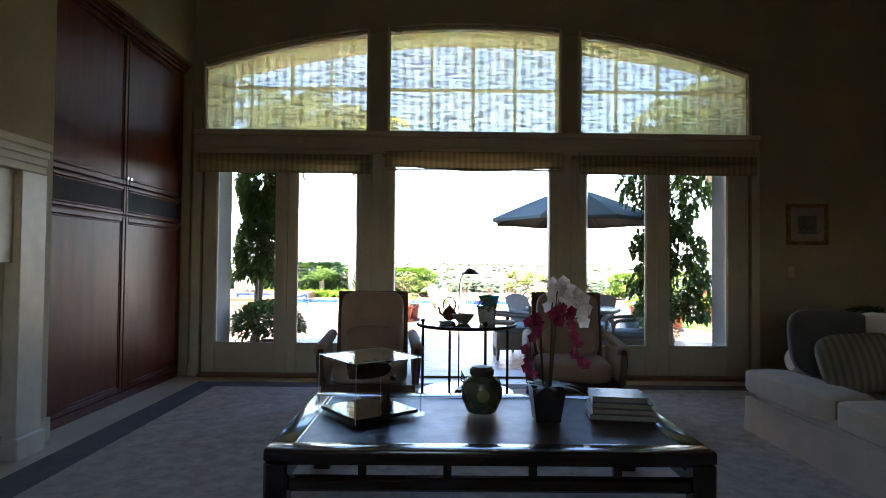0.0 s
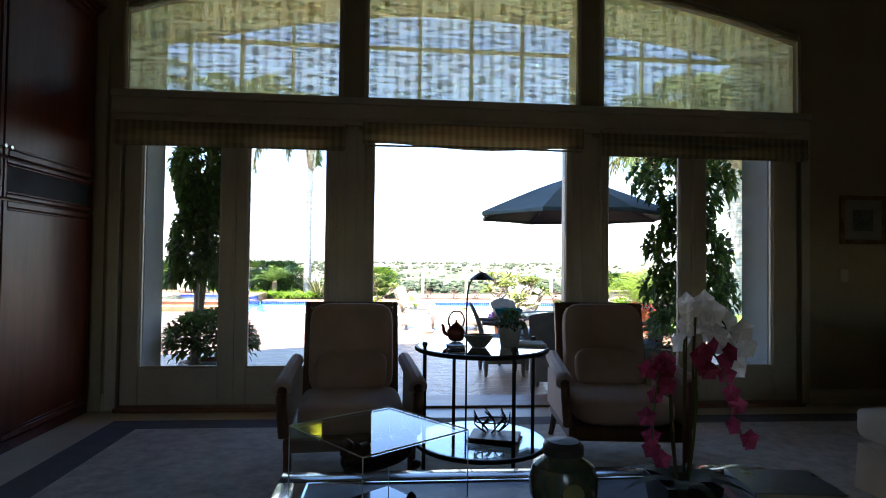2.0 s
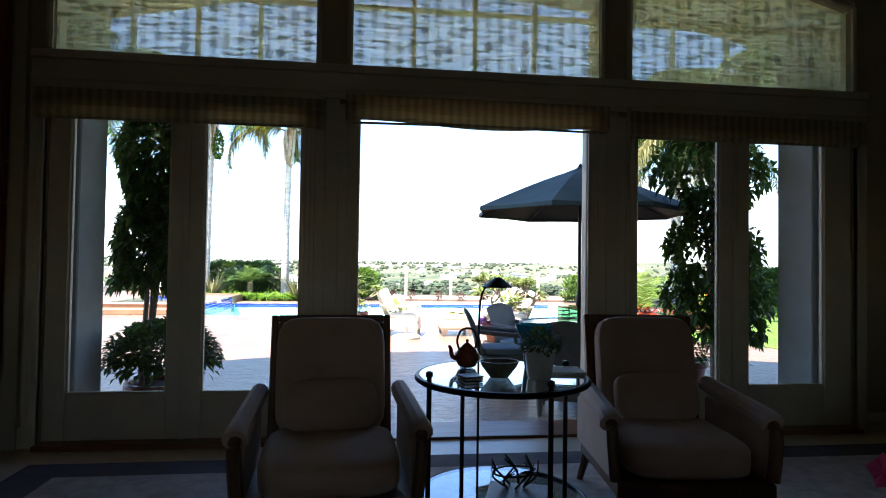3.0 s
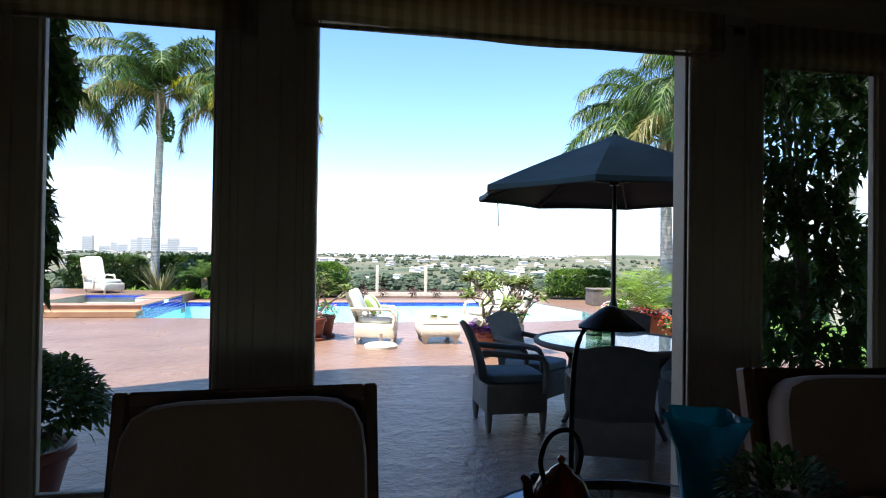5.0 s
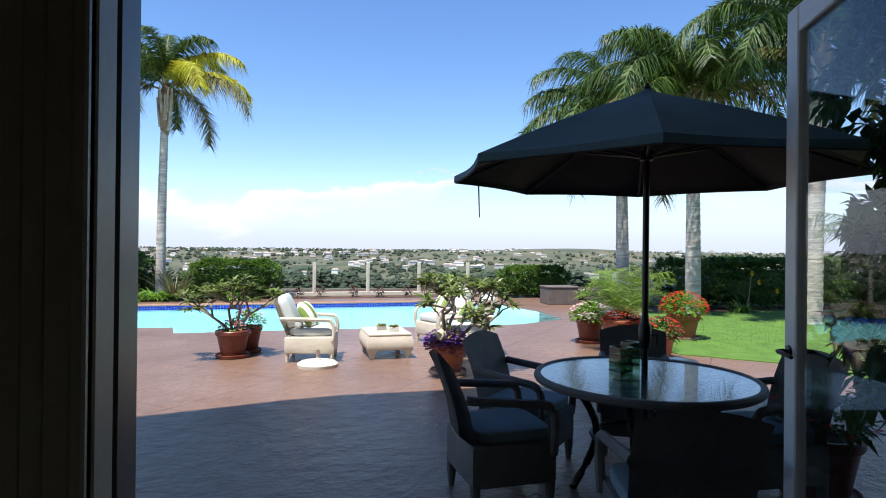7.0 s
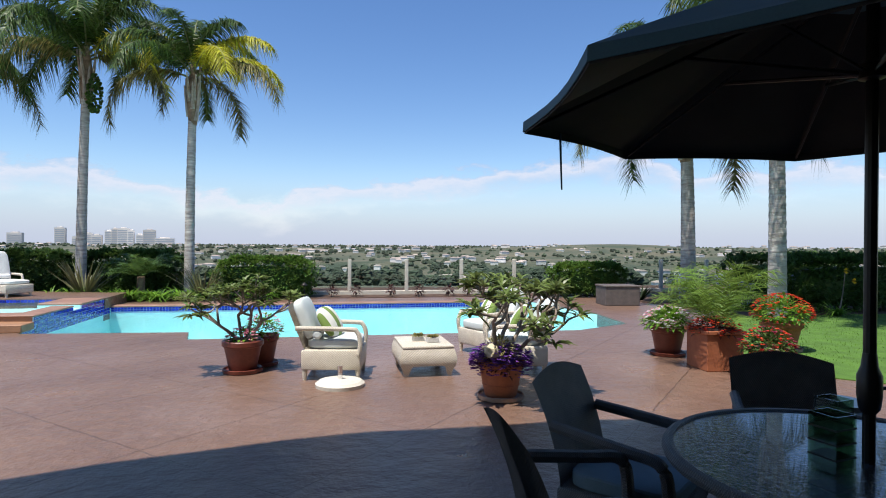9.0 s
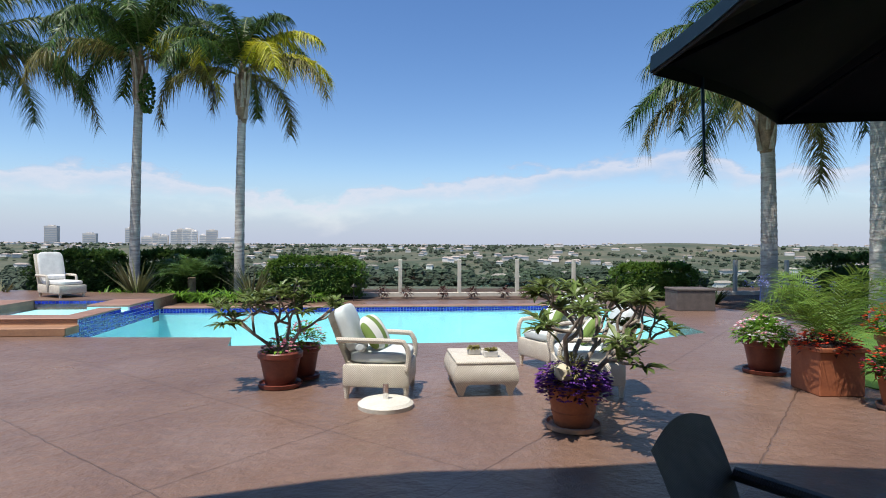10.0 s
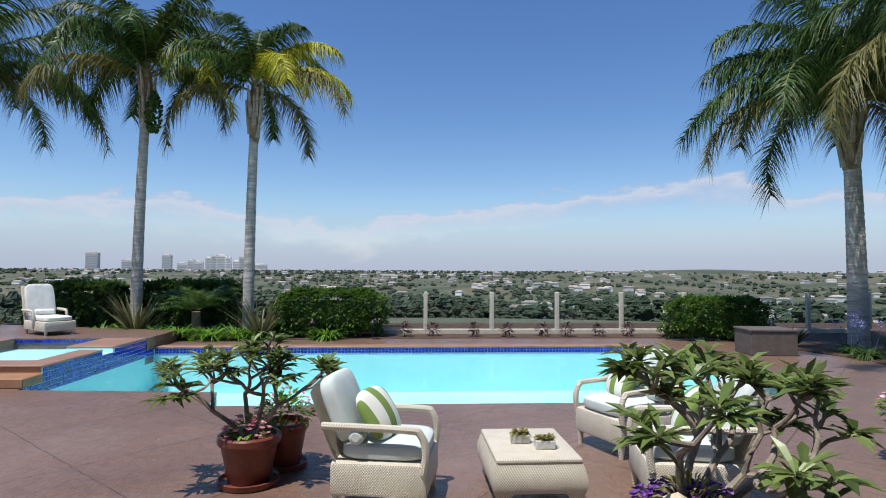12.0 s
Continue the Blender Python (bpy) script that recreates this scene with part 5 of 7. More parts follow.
i = 0
for x, y in ((-7.0, 27.3), (-6.5, 27.1), (-6.0, 27.1), (-5.5, 26.95), (-4.7, 26.95), (-4.1, 26.95), (-3.7, 27.0), (-1.9, 27.05), (-7.6, 27.4), (-5.0, 27.2)):
    i += 1
    strappy("agapanthus", (x, y, 0), 170, 0.85, 0.055, 0.6, "bright", "clump of bright green strap-leaved agapanthus", seed=i, group="agapanthus clumps")
strappy("flax_plant", (-6.75, 27.45, 0), 80, 1.6, 0.075, 0.2, "agave", "spiky bronze-green flax plant at the palm's foot", seed=31, spread=0.55)
strappy("flax_plant", (-3.55, 27.0, 0), 80, 1.5, 0.06, 0.2, "agave", "spiky bronze-green flax plant beside the pool", seed=32, spread=0.6)
strappy("agave", (-10.4, 27.6, 0), 26, 0.9, 0.10, 0.2, "agave", "gray-green spiky agave in the bed", seed=33)
strappy("agave", (9.1, 25.3, 0), 40, 0.9, 0.07, 0.3, "fern", "dark spiky agave behind the planters", seed=34)
strappy("agave", (10.6, 24.0, 0), 40, 0.8, 0.06, 0.4, "bright", "green strap-leaved clump under the palm", seed=35)
strappy("agave", (11.6, 20.9, 0), 60, 0.75, 0.05, 0.6, "bright", "green strap-leaved clump before the hedge", seed=36)
for k, (x, y) in enumerate(((9.4, 23.4), (9.9, 22.9), (10.4, 22.5), (11.2, 22.2), (9.7, 24.2))):
    t = strappy("agapanthus", (x, y, 0), 150, 0.75, 0.04, 0.7, "shrub", "green strap-leaved agapanthus clump with blue flower heads", seed=40 + k, group="agapanthus clumps")
    L, rs = Leaves(), random.Random(60 + k)
    for _ in range(5):
        c = Vector((rs.uniform(-.3, .3), rs.uniform(-.3, .3), rs.uniform(.6, .85)))
        for _ in range(34):
            d = rdir(rs, 0.4)
            L.leaf(c + d * 0.05, d, .05, .022, droop=0)
        L.blade(Vector((c.x * .3, c.y * .3, 0)), c.normalized(), c.length, .014, 0.0, 2)
    L.part("flower_head", "petal_blue", t, "pale violet-blue flower heads")
# sago palm
sago = thing("sago_palm", (-5.45, 28.0, 0), 0, "dark green sago palm between the tall palms", "plant")
bm = B()
tube(bm, [(0, 0, 0), (0, 0, 0.62)], 0.12, 0.11, 10)
part("trunk", bm, "palm_boot", sago)
L = Leaves()
rs = random.Random(4)
for k in range(26):
    frond(L, Vector((0, 0, 0.6)), k * 2.399, rs.uniform(0.4, 1.3), rs.uniform(1.0, 1.3), 0.18, 0.15, 44, 0.1, rs, 0.026)
L.part("crown", "shrub", sago)

# fence of glass panels
fence = thing("glass_fence", (0, 28.2, 0), 0, "low glass panel fence with cream posts at the pool terrace's edge", "fence")
bm = B()
box(bm, -3.0, 13.0, -0.06, 0.06, -0.2, 0.14, 0.01)
part("base_wall", bm, "pole_white", fence, smooth=0)
post = panel = None
for k in range(-2, 8):
    x = 0.62 + 1.83 * k
    if post is None:
        bm = B()
        box(bm, -0.055, 0.055, -0.055, 0.055, 0.14, 1.16, 0.01)
        post = part("post", bm, "pole_white", fence, smooth=0, at=pose(x, 0, 0))
        bm = B()
        box(bm, 0.06, 1.77, -0.006, 0.006, 0.16, 1.06)
        panel = part("pane", bm, "fence_glass", fence, "clear fence glass", 0, at=pose(x, 0, 0))
        panel.visible_shadow = False
    else:
        for o in (post, panel):
            c = copy_thing(o, pose(x, 0, 0))
            c.parent = fence
# small dark succulents at its foot
rs = random.Random(9)
for k in range(9):
    x = 0.1 + 0.86 * k + rs.uniform(-.2, .2)
    t = thing("succulent", (x, 27.55 + rs.uniform(-.15, .1), 0.0), 0, "small dark red succulent bush on the gravel edge", "plant", "succulents along the fence")
    bm = B()
    tube(bm, [(0, 0, 0), (0.02, 0, 0.14)], 0.02, 0.015, 6)
    part("stem", bm, "bark", t)
    L = Leaves()
    for _ in range(90):
        d = rdir(rs, 0.6)
        L.leaf(Vector((0, 0, 0.2)) + d * rs.uniform(.05, .16), d, 0.11, 0.05)
    L.part("foliage", "succulent_red", t)
for k, (x, y) in enumerate(((-2.25, 26.95), (-0.75, 26.95), (9.2, 26.2))):
    t = thing("path_light", (x, y, 0), 0, "small dark bronze path light in the bed", "garden lamp", "path lights")
    bm = B()
    tube(bm, [(0, 0, 0), (0, 0, 0.42)], 0.014)
    part("stake", bm, "dark_metal", t)
    bm = B()
    lathe(bm, [(0.10, 0.40), (0.10, 0.42), (0.03, 0.48), (0.012, 0.50)], 16)
    part("hood", bm, "dark_metal", t)
t = thing("storage_box", (7.75, 24.2, 0), -6, "gray-brown square equipment box at the pool corner", "box")
bm = B()
box(bm, -0.48, 0.48, -0.38, 0.38, 0, 0.50, 0.015)
part("body", bm, "gray_box", t, smooth=0)
bm = B()
box(bm, -0.50, 0.50, -0.40, 0.40, 0.50, 0.55, 0.012)
part("lid", bm, "gray_box", t, smooth=0)


# pots and planters
def pot(name, loc, r, h, material, label, saucer=True, fluted=False):
    t = thing(name, loc, 0, label, "flower pot")
    bm = B()
    prof = [(r * 0.66, 0.03), (r * 0.70, 0.05), (r * 0.84, h * 0.55), (r * 0.93, h * 0.80), (r * 1.0, h * 0.82), (r * 1.04, h * 0.86), (r * 1.04, h * 0.97), (r * 1.0, h), (r * 0.90, h), (r * 0.86, h * 0.90)]
    lathe(bm, prof, 28)
    if fluted:
        lathe(bm, [(r * 0.80, h * 0.36), (r * 0.815, h * 0.38), (r * 0.80, h * 0.40)], 28)
    part("pot", bm, material, t)
    bm = B()
    lathe(bm, [(r * 0.85, h * 0.84), (r * 0.5, h * 0.91), (0.02, h * 0.93)], 16)
    part("soil", bm, "soil", t)
    if saucer:
        bm = B()
        lathe(bm, [(r * 0.80, 0.0), (r * 0.98, 0.008), (r * 1.02, 0.05), (r * 0.96, 0.055), (r * 0.92, 0.03)], 28)
        part("saucer", bm, "saucer" if material == "terracotta" else material, t, "clay saucer")
    return t


def flowers(parent, z, r, h, leafmat, petals, seed, n=320, leaf=0.07, np_=160, drop=0.0):
    rnd = random.Random(seed)
    L, Ps = Leaves(), [Leaves() for _ in petals]
    for _ in range(n):
        d = rdir(rnd, 0.7)
        p = Vector((d.x * r * rnd.uniform(.4, 1), d.y * r * rnd.uniform(.4, 1), z + d.z * h * rnd.uniform(.3, 1) - drop * rnd.random()))
        L.leaf(p, d, leaf * rnd.uniform(.7, 1.4), leaf * 0.7)
    for _ in range(np_):
        d = rdir(rnd, 0.8)
        p = Vector((d.x * r * 1.02, d.y * r * 1.02, z + d.z * h * 1.05 - drop * rnd.random()))
        P_ = rnd.choice(Ps)
        for k in range(5):
            a = k * 1.256 + rnd.random()
            q = (d * 0.5 + Vector((math.cos(a), math.sin(a), 0.2))).normalized()
            P_.leaf(p, q, 0.032, 0.026, droop=0)
    L.part("leaves", leafmat, parent)
    for mname, P_ in zip(petals, Ps):
        P_.part("blossoms", mname, parent, mname.replace("petal_", "") + " blossoms")


def plumeria(parent, base_z, size, seed, stems, lean=(0, 0), shape=(1, 1, 1)):
    """Forking thick branches with leaf rosettes at the tips."""
    rnd = random.Random(seed)
    bm = B()
    L = Leaves()

    def grow(p, d, length, r, level):
        mid = p + d * length * 0.5 + Vector((rnd.uniform(-.12, .12), rnd.uniform(-.12, .12), rnd.uniform(-.05, .05))) * length
        q = p + d * length + Vector((rnd.uniform(-.1, .1), rnd.uniform(-.1, .1), 0.08)) * length
        tube(bm, bend([p, mid, q], 3), r, r * 0.78, 7)
        if level == 0:
            for k in range(rnd.randint(9, 14)):
                a = k * 2.4
                side = Vector((math.cos(a), math.sin(a), 0))
                dd = (d * 0.55 + side * 0.9 + Vector((0, 0, rnd.uniform(-.15, .45)))).normalized()
                L.lance(q - d * 0.07 * rnd.random(), dd, size * 0.165 * rnd.uniform(.5, 1.25), size * 0.044 * rnd.uniform(.8, 1.2), droop=rnd.uniform(0, .4), fold=rnd.uniform(.15, .4))
            return
        for k in range(rnd.choice((2, 2, 3))):
            dd = (d * 0.75 + rdir(rnd, 0.75) * 0.85)
            dd = Vector((dd.x * shape[0], dd.y * shape[1], dd.z * shape[2])).normalized()
            grow(q, dd, length * rnd.uniform(.62, .85), r * 0.74, level - 1)
    for dx, dy, dz in stems:
        grow(Vector((dx * 0.05, dy * 0.05, base_z)), Vector((dx, dy, dz)).normalized(), size * 0.33, size * 0.024, 3)
    tagged(part("branch_framework", bm, "bark", parent), "smooth gray forking branches", kind="stuff")
    L.part("leaves", "plumeria", parent, "long glossy leaves in tufts")


t = pot("plumeria_pot", (-1.22, 16.98, 0), 0.24, 0.40, "terracotta_dark", "plumeria tree in a dark terracotta pot with pink flowers")
plumeria(t, 0.38, 0.92, 17, ((-0.7, -0.25, 0.6), (0.3, 0.2, 1.0), (-0.2, 0.3, 1.1), (0.65, -0.2, 0.75)), shape=(1.15, 1, 0.8))
flowers(t, 0.42, 0.19, 0.12, "bright", ("petal_pink",), 3, 120, 0.05, 60)
t = pot("flower_pot", (-1.02, 17.38, 0), 0.20, 0.40, "terracotta_dark", "dark terracotta pot with pink and green trailing flowers")
flowers(t, 0.46, 0.24, 0.20, "bright", ("petal_pink",), 4, 320, 0.06, 60)
t = pot("plumeria_pot", (1.56, 15.2, 0), 0.24, 0.41, "terracotta", "large plumeria tree in a terracotta pot with purple flowers", fluted=True)
plumeria(t, 0.42, 1.08, 23, ((0.95, 0.15, 0.45), (0.25, 0.4, 0.9), (-0.3, -0.2, 0.8), (0.8, -0.45, 0.65), (0.6, 0.5, 0.6)), shape=(1.15, 1, 0.85))
flowers(t, 0.44, 0.31, 0.13, "succulent_red", ("petal_purple",), 5, 700, 0.035, 620, 0.12)
L = Leaves()
rs = random.Random(77)
for _ in range(160):
    d = rdir(rs, .8)
    L.leaf(Vector((-0.05, -0.1, .5)) + d * 0.12, d, .09, .02)
L.part("dry_foliage", "straw", t, "straw-coloured dry flower heads")
bm = B()
ico(bm, (-.15, -.17, .52), .085, 1.1, random.Random(41))
part("rock", bm, "stone", t, "small pale rock", 0)
t = pot("flower_pot", (4.73, 17.12, 0), 0.25, 0.43, "terracotta_dark", "round terracotta pot of pale pink geraniums")
flowers(t, 0.48, 0.35, 0.22, "bright", ("petal_pink", "petal_white"), 6, 620, 0.08, 220)
t = pot("flower_pot", (6.7, 17.15, 0), 0.29, 0.44, "terracotta", "terracotta pot of red and orange flowers on the lawn")
flowers(t, 0.56, 0.42, 0.30, "bright", ("petal_red", "petal_red"), 7, 620, 0.08, 300)
t = pot("flower_pot", (4.95, 15.42, 0), 0.19, 0.34, "terracotta", "small terracotta pot of magenta and purple flowers")
flowers(t, 0.40, 0.30, 0.22, "shrub", ("petal_magenta", "petal_red"), 8, 420, 0.07, 160)
t = thing("planter_box", (4.80, 16.17, 0), -5, "square oxblood planter box with a feathery palm and red flowers", "planter")
bm = B()
box(bm, -0.25, 0.25, -0.25, 0.25, 0, 0.47, 0.01)
for s in (-1, 1):
    box(bm, -0.275, 0.275, s * 0.25 - 0.025, s * 0.25 + 0.025, 0.47, 0.52, 0.008)
    box(bm, s * 0.25 - 0.025, s * 0.25 + 0.025, -0.225, 0.225, 0.47, 0.52, 0.008)
part("box", bm, "terracotta", t, smooth=0)
bm = B()
box(bm, -0.222, 0.222, -0.222, 0.222, 0.47, 0.505)
part("soil", bm, "soil", t, smooth=0)
L = Leaves()
rs = random.Random(13)
for k in range(30):
    frond(L, Vector((rs.uniform(-.1, .1), rs.uniform(-.1, .1), 0.50)), k * 2.399, rs.uniform(1.0, 2.6), rs.uniform(.6, .85), rs.uniform(.15, .4), 0.20, 26, 0.2, rs, 0.014)
L.part("palm_fronds", "areca", t, "feathery yellow-green fronds")
flowers(t, 0.55, 0.31, 0.12, "succulent_red", ("petal_red",), 9, 420, 0.06, 160, 0.06)
bm = B()
t = thing("yellow_blossom", (12.1, 21.25, 0), 0, "yellow hibiscus blossoms on the hedge", "flowers")
tube(bm, [(0, 0.1, 0), (0, 0, 0.5), (0, -0.06, 1.0)], 0.02, 0.01, 6)
part("stem", bm, "bark", t)
L = Leaves()
for p in ((0, -0.08, 1.05), (0.9, -0.05, 0.55), (0.3, -0.02, 0.8)):
    for k in range(7):
        a = k * 0.9
        L.leaf(Vector(p), Vector((math.cos(a), -0.5, math.sin(a))).normalized(), 0.09, 0.08, droop=0)
L.part("blossoms", "petal_yellow", t)


# white wicker seating
def arm_loop(bm, x, y0, y1, z0, z1, r=0.028):
    tube(bm, bend([(x, y0, z0), (x, y0 - 0.02, (z0 + z1) / 2), (x, y0 + 0.02, z1 - 0.03), (x, y0 + 0.12, z1), (x, y1, z1 + 0.01)], 6), r, r, 8)


def lounge_chair(loc, rz, label):
    """Deep wicker lounge chair on a round swivel base; it faces -y of its own."""
    t = thing("lounge_chair", loc, rz, label, "chair", "white wicker lounge chairs")
    w, d = 0.68, 0.70
    bm = B()
    box(bm, -w / 2, w / 2, -d / 2, d / 2, 0.12, 0.36, 0.03, seg=2)
    for sx in (-1, 1):
        for y in (-d / 2 + 0.04, d / 2 - 0.04):
            lathe(bm, [(0.022, 0.0), (0.036, 0.14)], 10, pose(sx * (w / 2 - 0.045), y, 0))
    part("seat_frame", bm, "wicker_white", t, "white woven wicker apron")
    bm = B()
    n = 14
    grid = []
    for j in range(9):
        v = j / 8
        grid.append([bm.verts.new(((-0.5 + i / n) * (w - 0.02 + 0.10 * v * (1 - v)), d / 2 - 0.05 + 0.20 * v + 0.03 * math.cos((i / n - .5) * 3.1), 0.34 + 0.50 * v + (0.035 * math.cos((i / n - .5) * 3.1) if j == 8 else 0))) for i in range(n + 1)])
    for a, b in zip(grid, grid[1:]):
        for i in range(n):
            bm.faces.new((a[i], a[i + 1], b[i + 1], b[i]))
    bmesh.ops.solidify(bm, geom=bm.faces[:], thickness=0.045)
    part("backrest", bm, "wicker_white", t)
    for sx in (-1, 1):
        bm = B()
        arm_loop(bm, sx * (w / 2 - 0.01), -d / 2 + 0.03, d / 2 + 0.06, 0.30, 0.60)
        part("arm", bm, "wicker_white", t)
    bm = B()
    cushion(bm, w - 0.08, d - 0.06, 0.15, pose(0, -0.02, 0.425), 5, 0.12)
    part("seat_cushion", bm, "outdoor_cushion", t)
    bm = B()
    cushion(bm, w - 0.10, 0.50, 0.17, pose(0, d / 2 - 0.02, 0.70, 68), 5, 0.2)
    part("back_cushion", bm, "outdoor_cushion", t)
    bm = B()
    cushion(bm, 0.44, 0.40, 0.16, pose(-0.08, d / 2 - 0.30, 0.66, 58, 0, -14), 3.2, 0.45)
    part("pillow", bm, "stripe", t, "green and white striped pillow")
    for sx in (-1, 1):
        bm = B()
        lathe(bm, [(0.03, -0.09), (0.055, -0.075), (0.055, 0.075), (0.03, 0.09)], 14, pose(sx * 0.26, 0.16, 0.54, 0, 90))
        part("bolster", bm, "outdoor_cushion", t)
    return t


def coffee_table(loc, rz):
    t = thing("wicker_coffee_table", loc, rz, "low white wicker coffee table on the patio", "table")
    bm = B()
    box(bm, -0.318, 0.318, -0.422, 0.422, 0.335, 0.37, 0.014, seg=2)
    part("tabletop", bm, "wicker_white", t)
    def panel(half, low, fix, side):
        """A woven side that swells below the top, draws in to the feet and is cut out in an arch."""
        bm = B()
        n, rows = 24, 8
        sg = 1 if fix > 0 else -1
        grid = []
        for i in range(n + 1):
            u = -1 + 2 * i / n
            q = abs(u)
            z0 = 0.004 if q > 0.80 else low - (low - 0.004) * max(0, (q - 0.50) / 0.30) ** 2.5
            col = []
            for j in range(rows + 1):
                z = 0.345 + (z0 - 0.345) * j / rows
                k = (0.345 - z) / 0.345
                swell = 0.035 * math.sin(math.pi * min(1, k * 1.25)) - 0.055 * max(0, k - 0.6)
                w, f = u * (half + swell), fix + sg * swell
                col.append(bm.verts.new((f, w, z) if side else (w, f, z)))
            grid.append(col)
        for a_, b_ in zip(grid, grid[1:]):
            for j in range(rows):
                bm.faces.new((a_[j], a_[j + 1], b_[j + 1], b_[j]))
        bmesh.ops.recalc_face_normals(bm, faces=bm.faces[:])
        bmesh.ops.solidify(bm, geom=bm.faces[:], thickness=0.022)
        return part("side_apron" if side else "apron", bm, "wicker_white", t, smooth=50)
    for s in (-1, 1):
        panel(0.312, 0.13, s * 0.412, False)
        panel(0.412, 0.12, s * 0.312, True)
    return t


lounge_chair((-0.10, 16.62, 0), 80, "white wicker swivel lounge chair with pale aqua cushions by the pool")
t = thing("swivel_base", (-0.06, 16.02, 0), 0, "round white concrete umbrella base on the patio", "base")
bm = B()
lathe(bm, [(0.27, 0.0), (0.275, 0.04), (0.24, 0.065), (0.05, 0.08)], 28)
part("disc", bm, "stone_white", t)
bm = B()
lathe(bm, [(0.028, 0.06), (0.028, 0.22), (0.03, 0.23)], 12)
part("socket", bm, "chrome", t)
lounge_chair((2.20, 17.80, 0), -69, "white wicker lounge chair with a striped pillow beside the pool")
lounge_chair((2.16, 16.48, 0), -100, "white wicker lounge chair half hidden behind a plumeria")
coffee_table((1.0, 16.72, 0), 0)
for dx, dy in ((-0.06, 0.02), (0.10, -0.14)):
    t = thing("succulent_box", (1.0 + dx, 16.72 + dy, 0.372), -4, "small white box of yellow-green succulents on the wicker table", "flower pot", "boxes on the wicker table")
    bm = B()
    box(bm, -0.075, 0.075, -0.055, 0.055, 0, 0.065, 0.006)
    part("box", bm, "white_pot", t, smooth=0)
    L = Leaves()
    rs = random.Random(int(dx * 100) + 50)
    for _ in range(140):
        d = rdir(rs, .9)
        L.leaf(Vector((rs.uniform(-.055, .055), rs.uniform(-.04, .04), 0.065)), d, .055, .028)
    L.part("leaves", "straw", t, "yellow-green rosettes")


def chaise(loc, rz):
    t = thing("chaise_lounge", loc, rz, "white wicker chaise with a raised back and folded towel", "lounge chair", "chaises beyond the spa")
    t.matrix_basis = t.matrix_basis @ Matrix.Scale(0.9, 4)
    bm = B()
    box(bm, -0.36, 0.36, -1.15, 0.05, 0.10, 0.34, 0.03, seg=2)
    for x in (-0.30, 0.30):
        for y in (-1.08, 0.0):
            lathe(bm, [(0.03, 0), (0.045, 0.12)], 8, pose(x, y, 0))
    part("frame", bm, "wicker_white", t)
    bm = B()
    box(bm, -0.36, 0.36, -0.03, 0.03, 0, 0.92, 0.025, pose(0, 0.02, 0.30, -16), 2)
    part("backrest", bm, "wicker_white", t)
    bm = B()
    cushion(bm, 0.66, 1.1, 0.12, pose(0, -0.56, 0.40), 6, 0.08)
    part("mattress", bm, "white_cushion", t)
    bm = B()
    cushion(bm, 0.66, 0.9, 0.12, pose(0, 0.03, 0.80, 74), 6, 0.08)
    part("back_cushion", bm, "white_cushion", t)
    for s in (-1, 1):
        bm = B()
        arm_loop(bm, s * 0.38, -0.55, 0.06, 0.15, 0.58, 0.035)
        part("arm", bm, "wicker_white", t)
    bm = B()
    lathe(bm, [(0.06, -0.22), (0.075, -0.2), (0.075, 0.2), (0.06, 0.22)], 12, pose(0, -0.22, 0.53, 0, 90))
    part("towel", bm, "towel", t, "rolled white towel")
    return t


chaise((-8.35, 26.25, DECK), 52)
chaise((-10.6, 25.9, DECK), 52)


# dining set under the umbrella
def dining_chair(loc, rz):
    """Wicker armchair with a crested back and woven skirt; it faces -y of its own."""
    t = thing("patio_dining_chair", loc, rz, "dark gray-brown wicker dining armchair with a blue seat cushion", "chair", "chairs round the patio table")
    w, d = 0.56, 0.56
    bm = B()
    n = 14
    grid = []
    for j in range(9):
        v = j / 8
        row = []
        for i in range(n + 1):
            u = -0.5 + i / n
            crest = 0.055 * math.cos(u * 3.1)
            row.append(bm.verts.new((u * (w - 0.03 + 0.03 * v), d / 2 - 0.03 + 0.16 * v * v + 0.05 * (0.25 - u * u) * 1.6, 0.30 + 0.60 * v + (crest if j == 8 else 0))))
        grid.append(row)
    for a, b in zip(grid, grid[1:]):
        for i in range(n):
            bm.faces.new((a[i], a[i + 1], b[i + 1], b[i]))
    bmesh.ops.solidify(bm, geom=bm.faces[:], thickness=0.04)
    part("backrest", bm, "wicker_dark", t)
    bm = B()
    box(bm, -w / 2, w / 2, -d / 2, d / 2, 0.16, 0.42, 0.025, seg=2)
    part("skirt", bm, "wicker_dark", t)
    for sx in (-1, 1):
        for y in (-d / 2 + 0.035, d / 2 - 0.03):
            bm = B()
            lathe(bm, [(0.020, 0), (0.032, 0.10), (0.034, 0.20)], 10, pose(sx * (w / 2 - 0.035), y, 0))
            part("leg", bm, "wicker_dark", t)
        bm = B()
        tube(bm, bend([(sx * (w / 2 + 0.0), -d / 2 + 0.03, 0.34), (sx * (w / 2 + 0.01), -d / 2 + 0.02, 0.52), (sx * (w / 2 + 0.01), -d / 2 + 0.06, 0.64), (sx * w / 2, -0.05, 0.665), (sx * (w / 2 - 0.02), d / 2 + 0.03, 0.70)], 6), 0.028, 0.028, 8)
        part("arm", bm, "wicker_dark", t)
    bm = B()
    cushion(bm, w - 0.05, d - 0.05, 0.10, pose(0, -0.015, 0.46), 6, 0.1)
    part("seat_cushion", bm, "blue_cushion", t, "slate blue seat cushion")
    return t


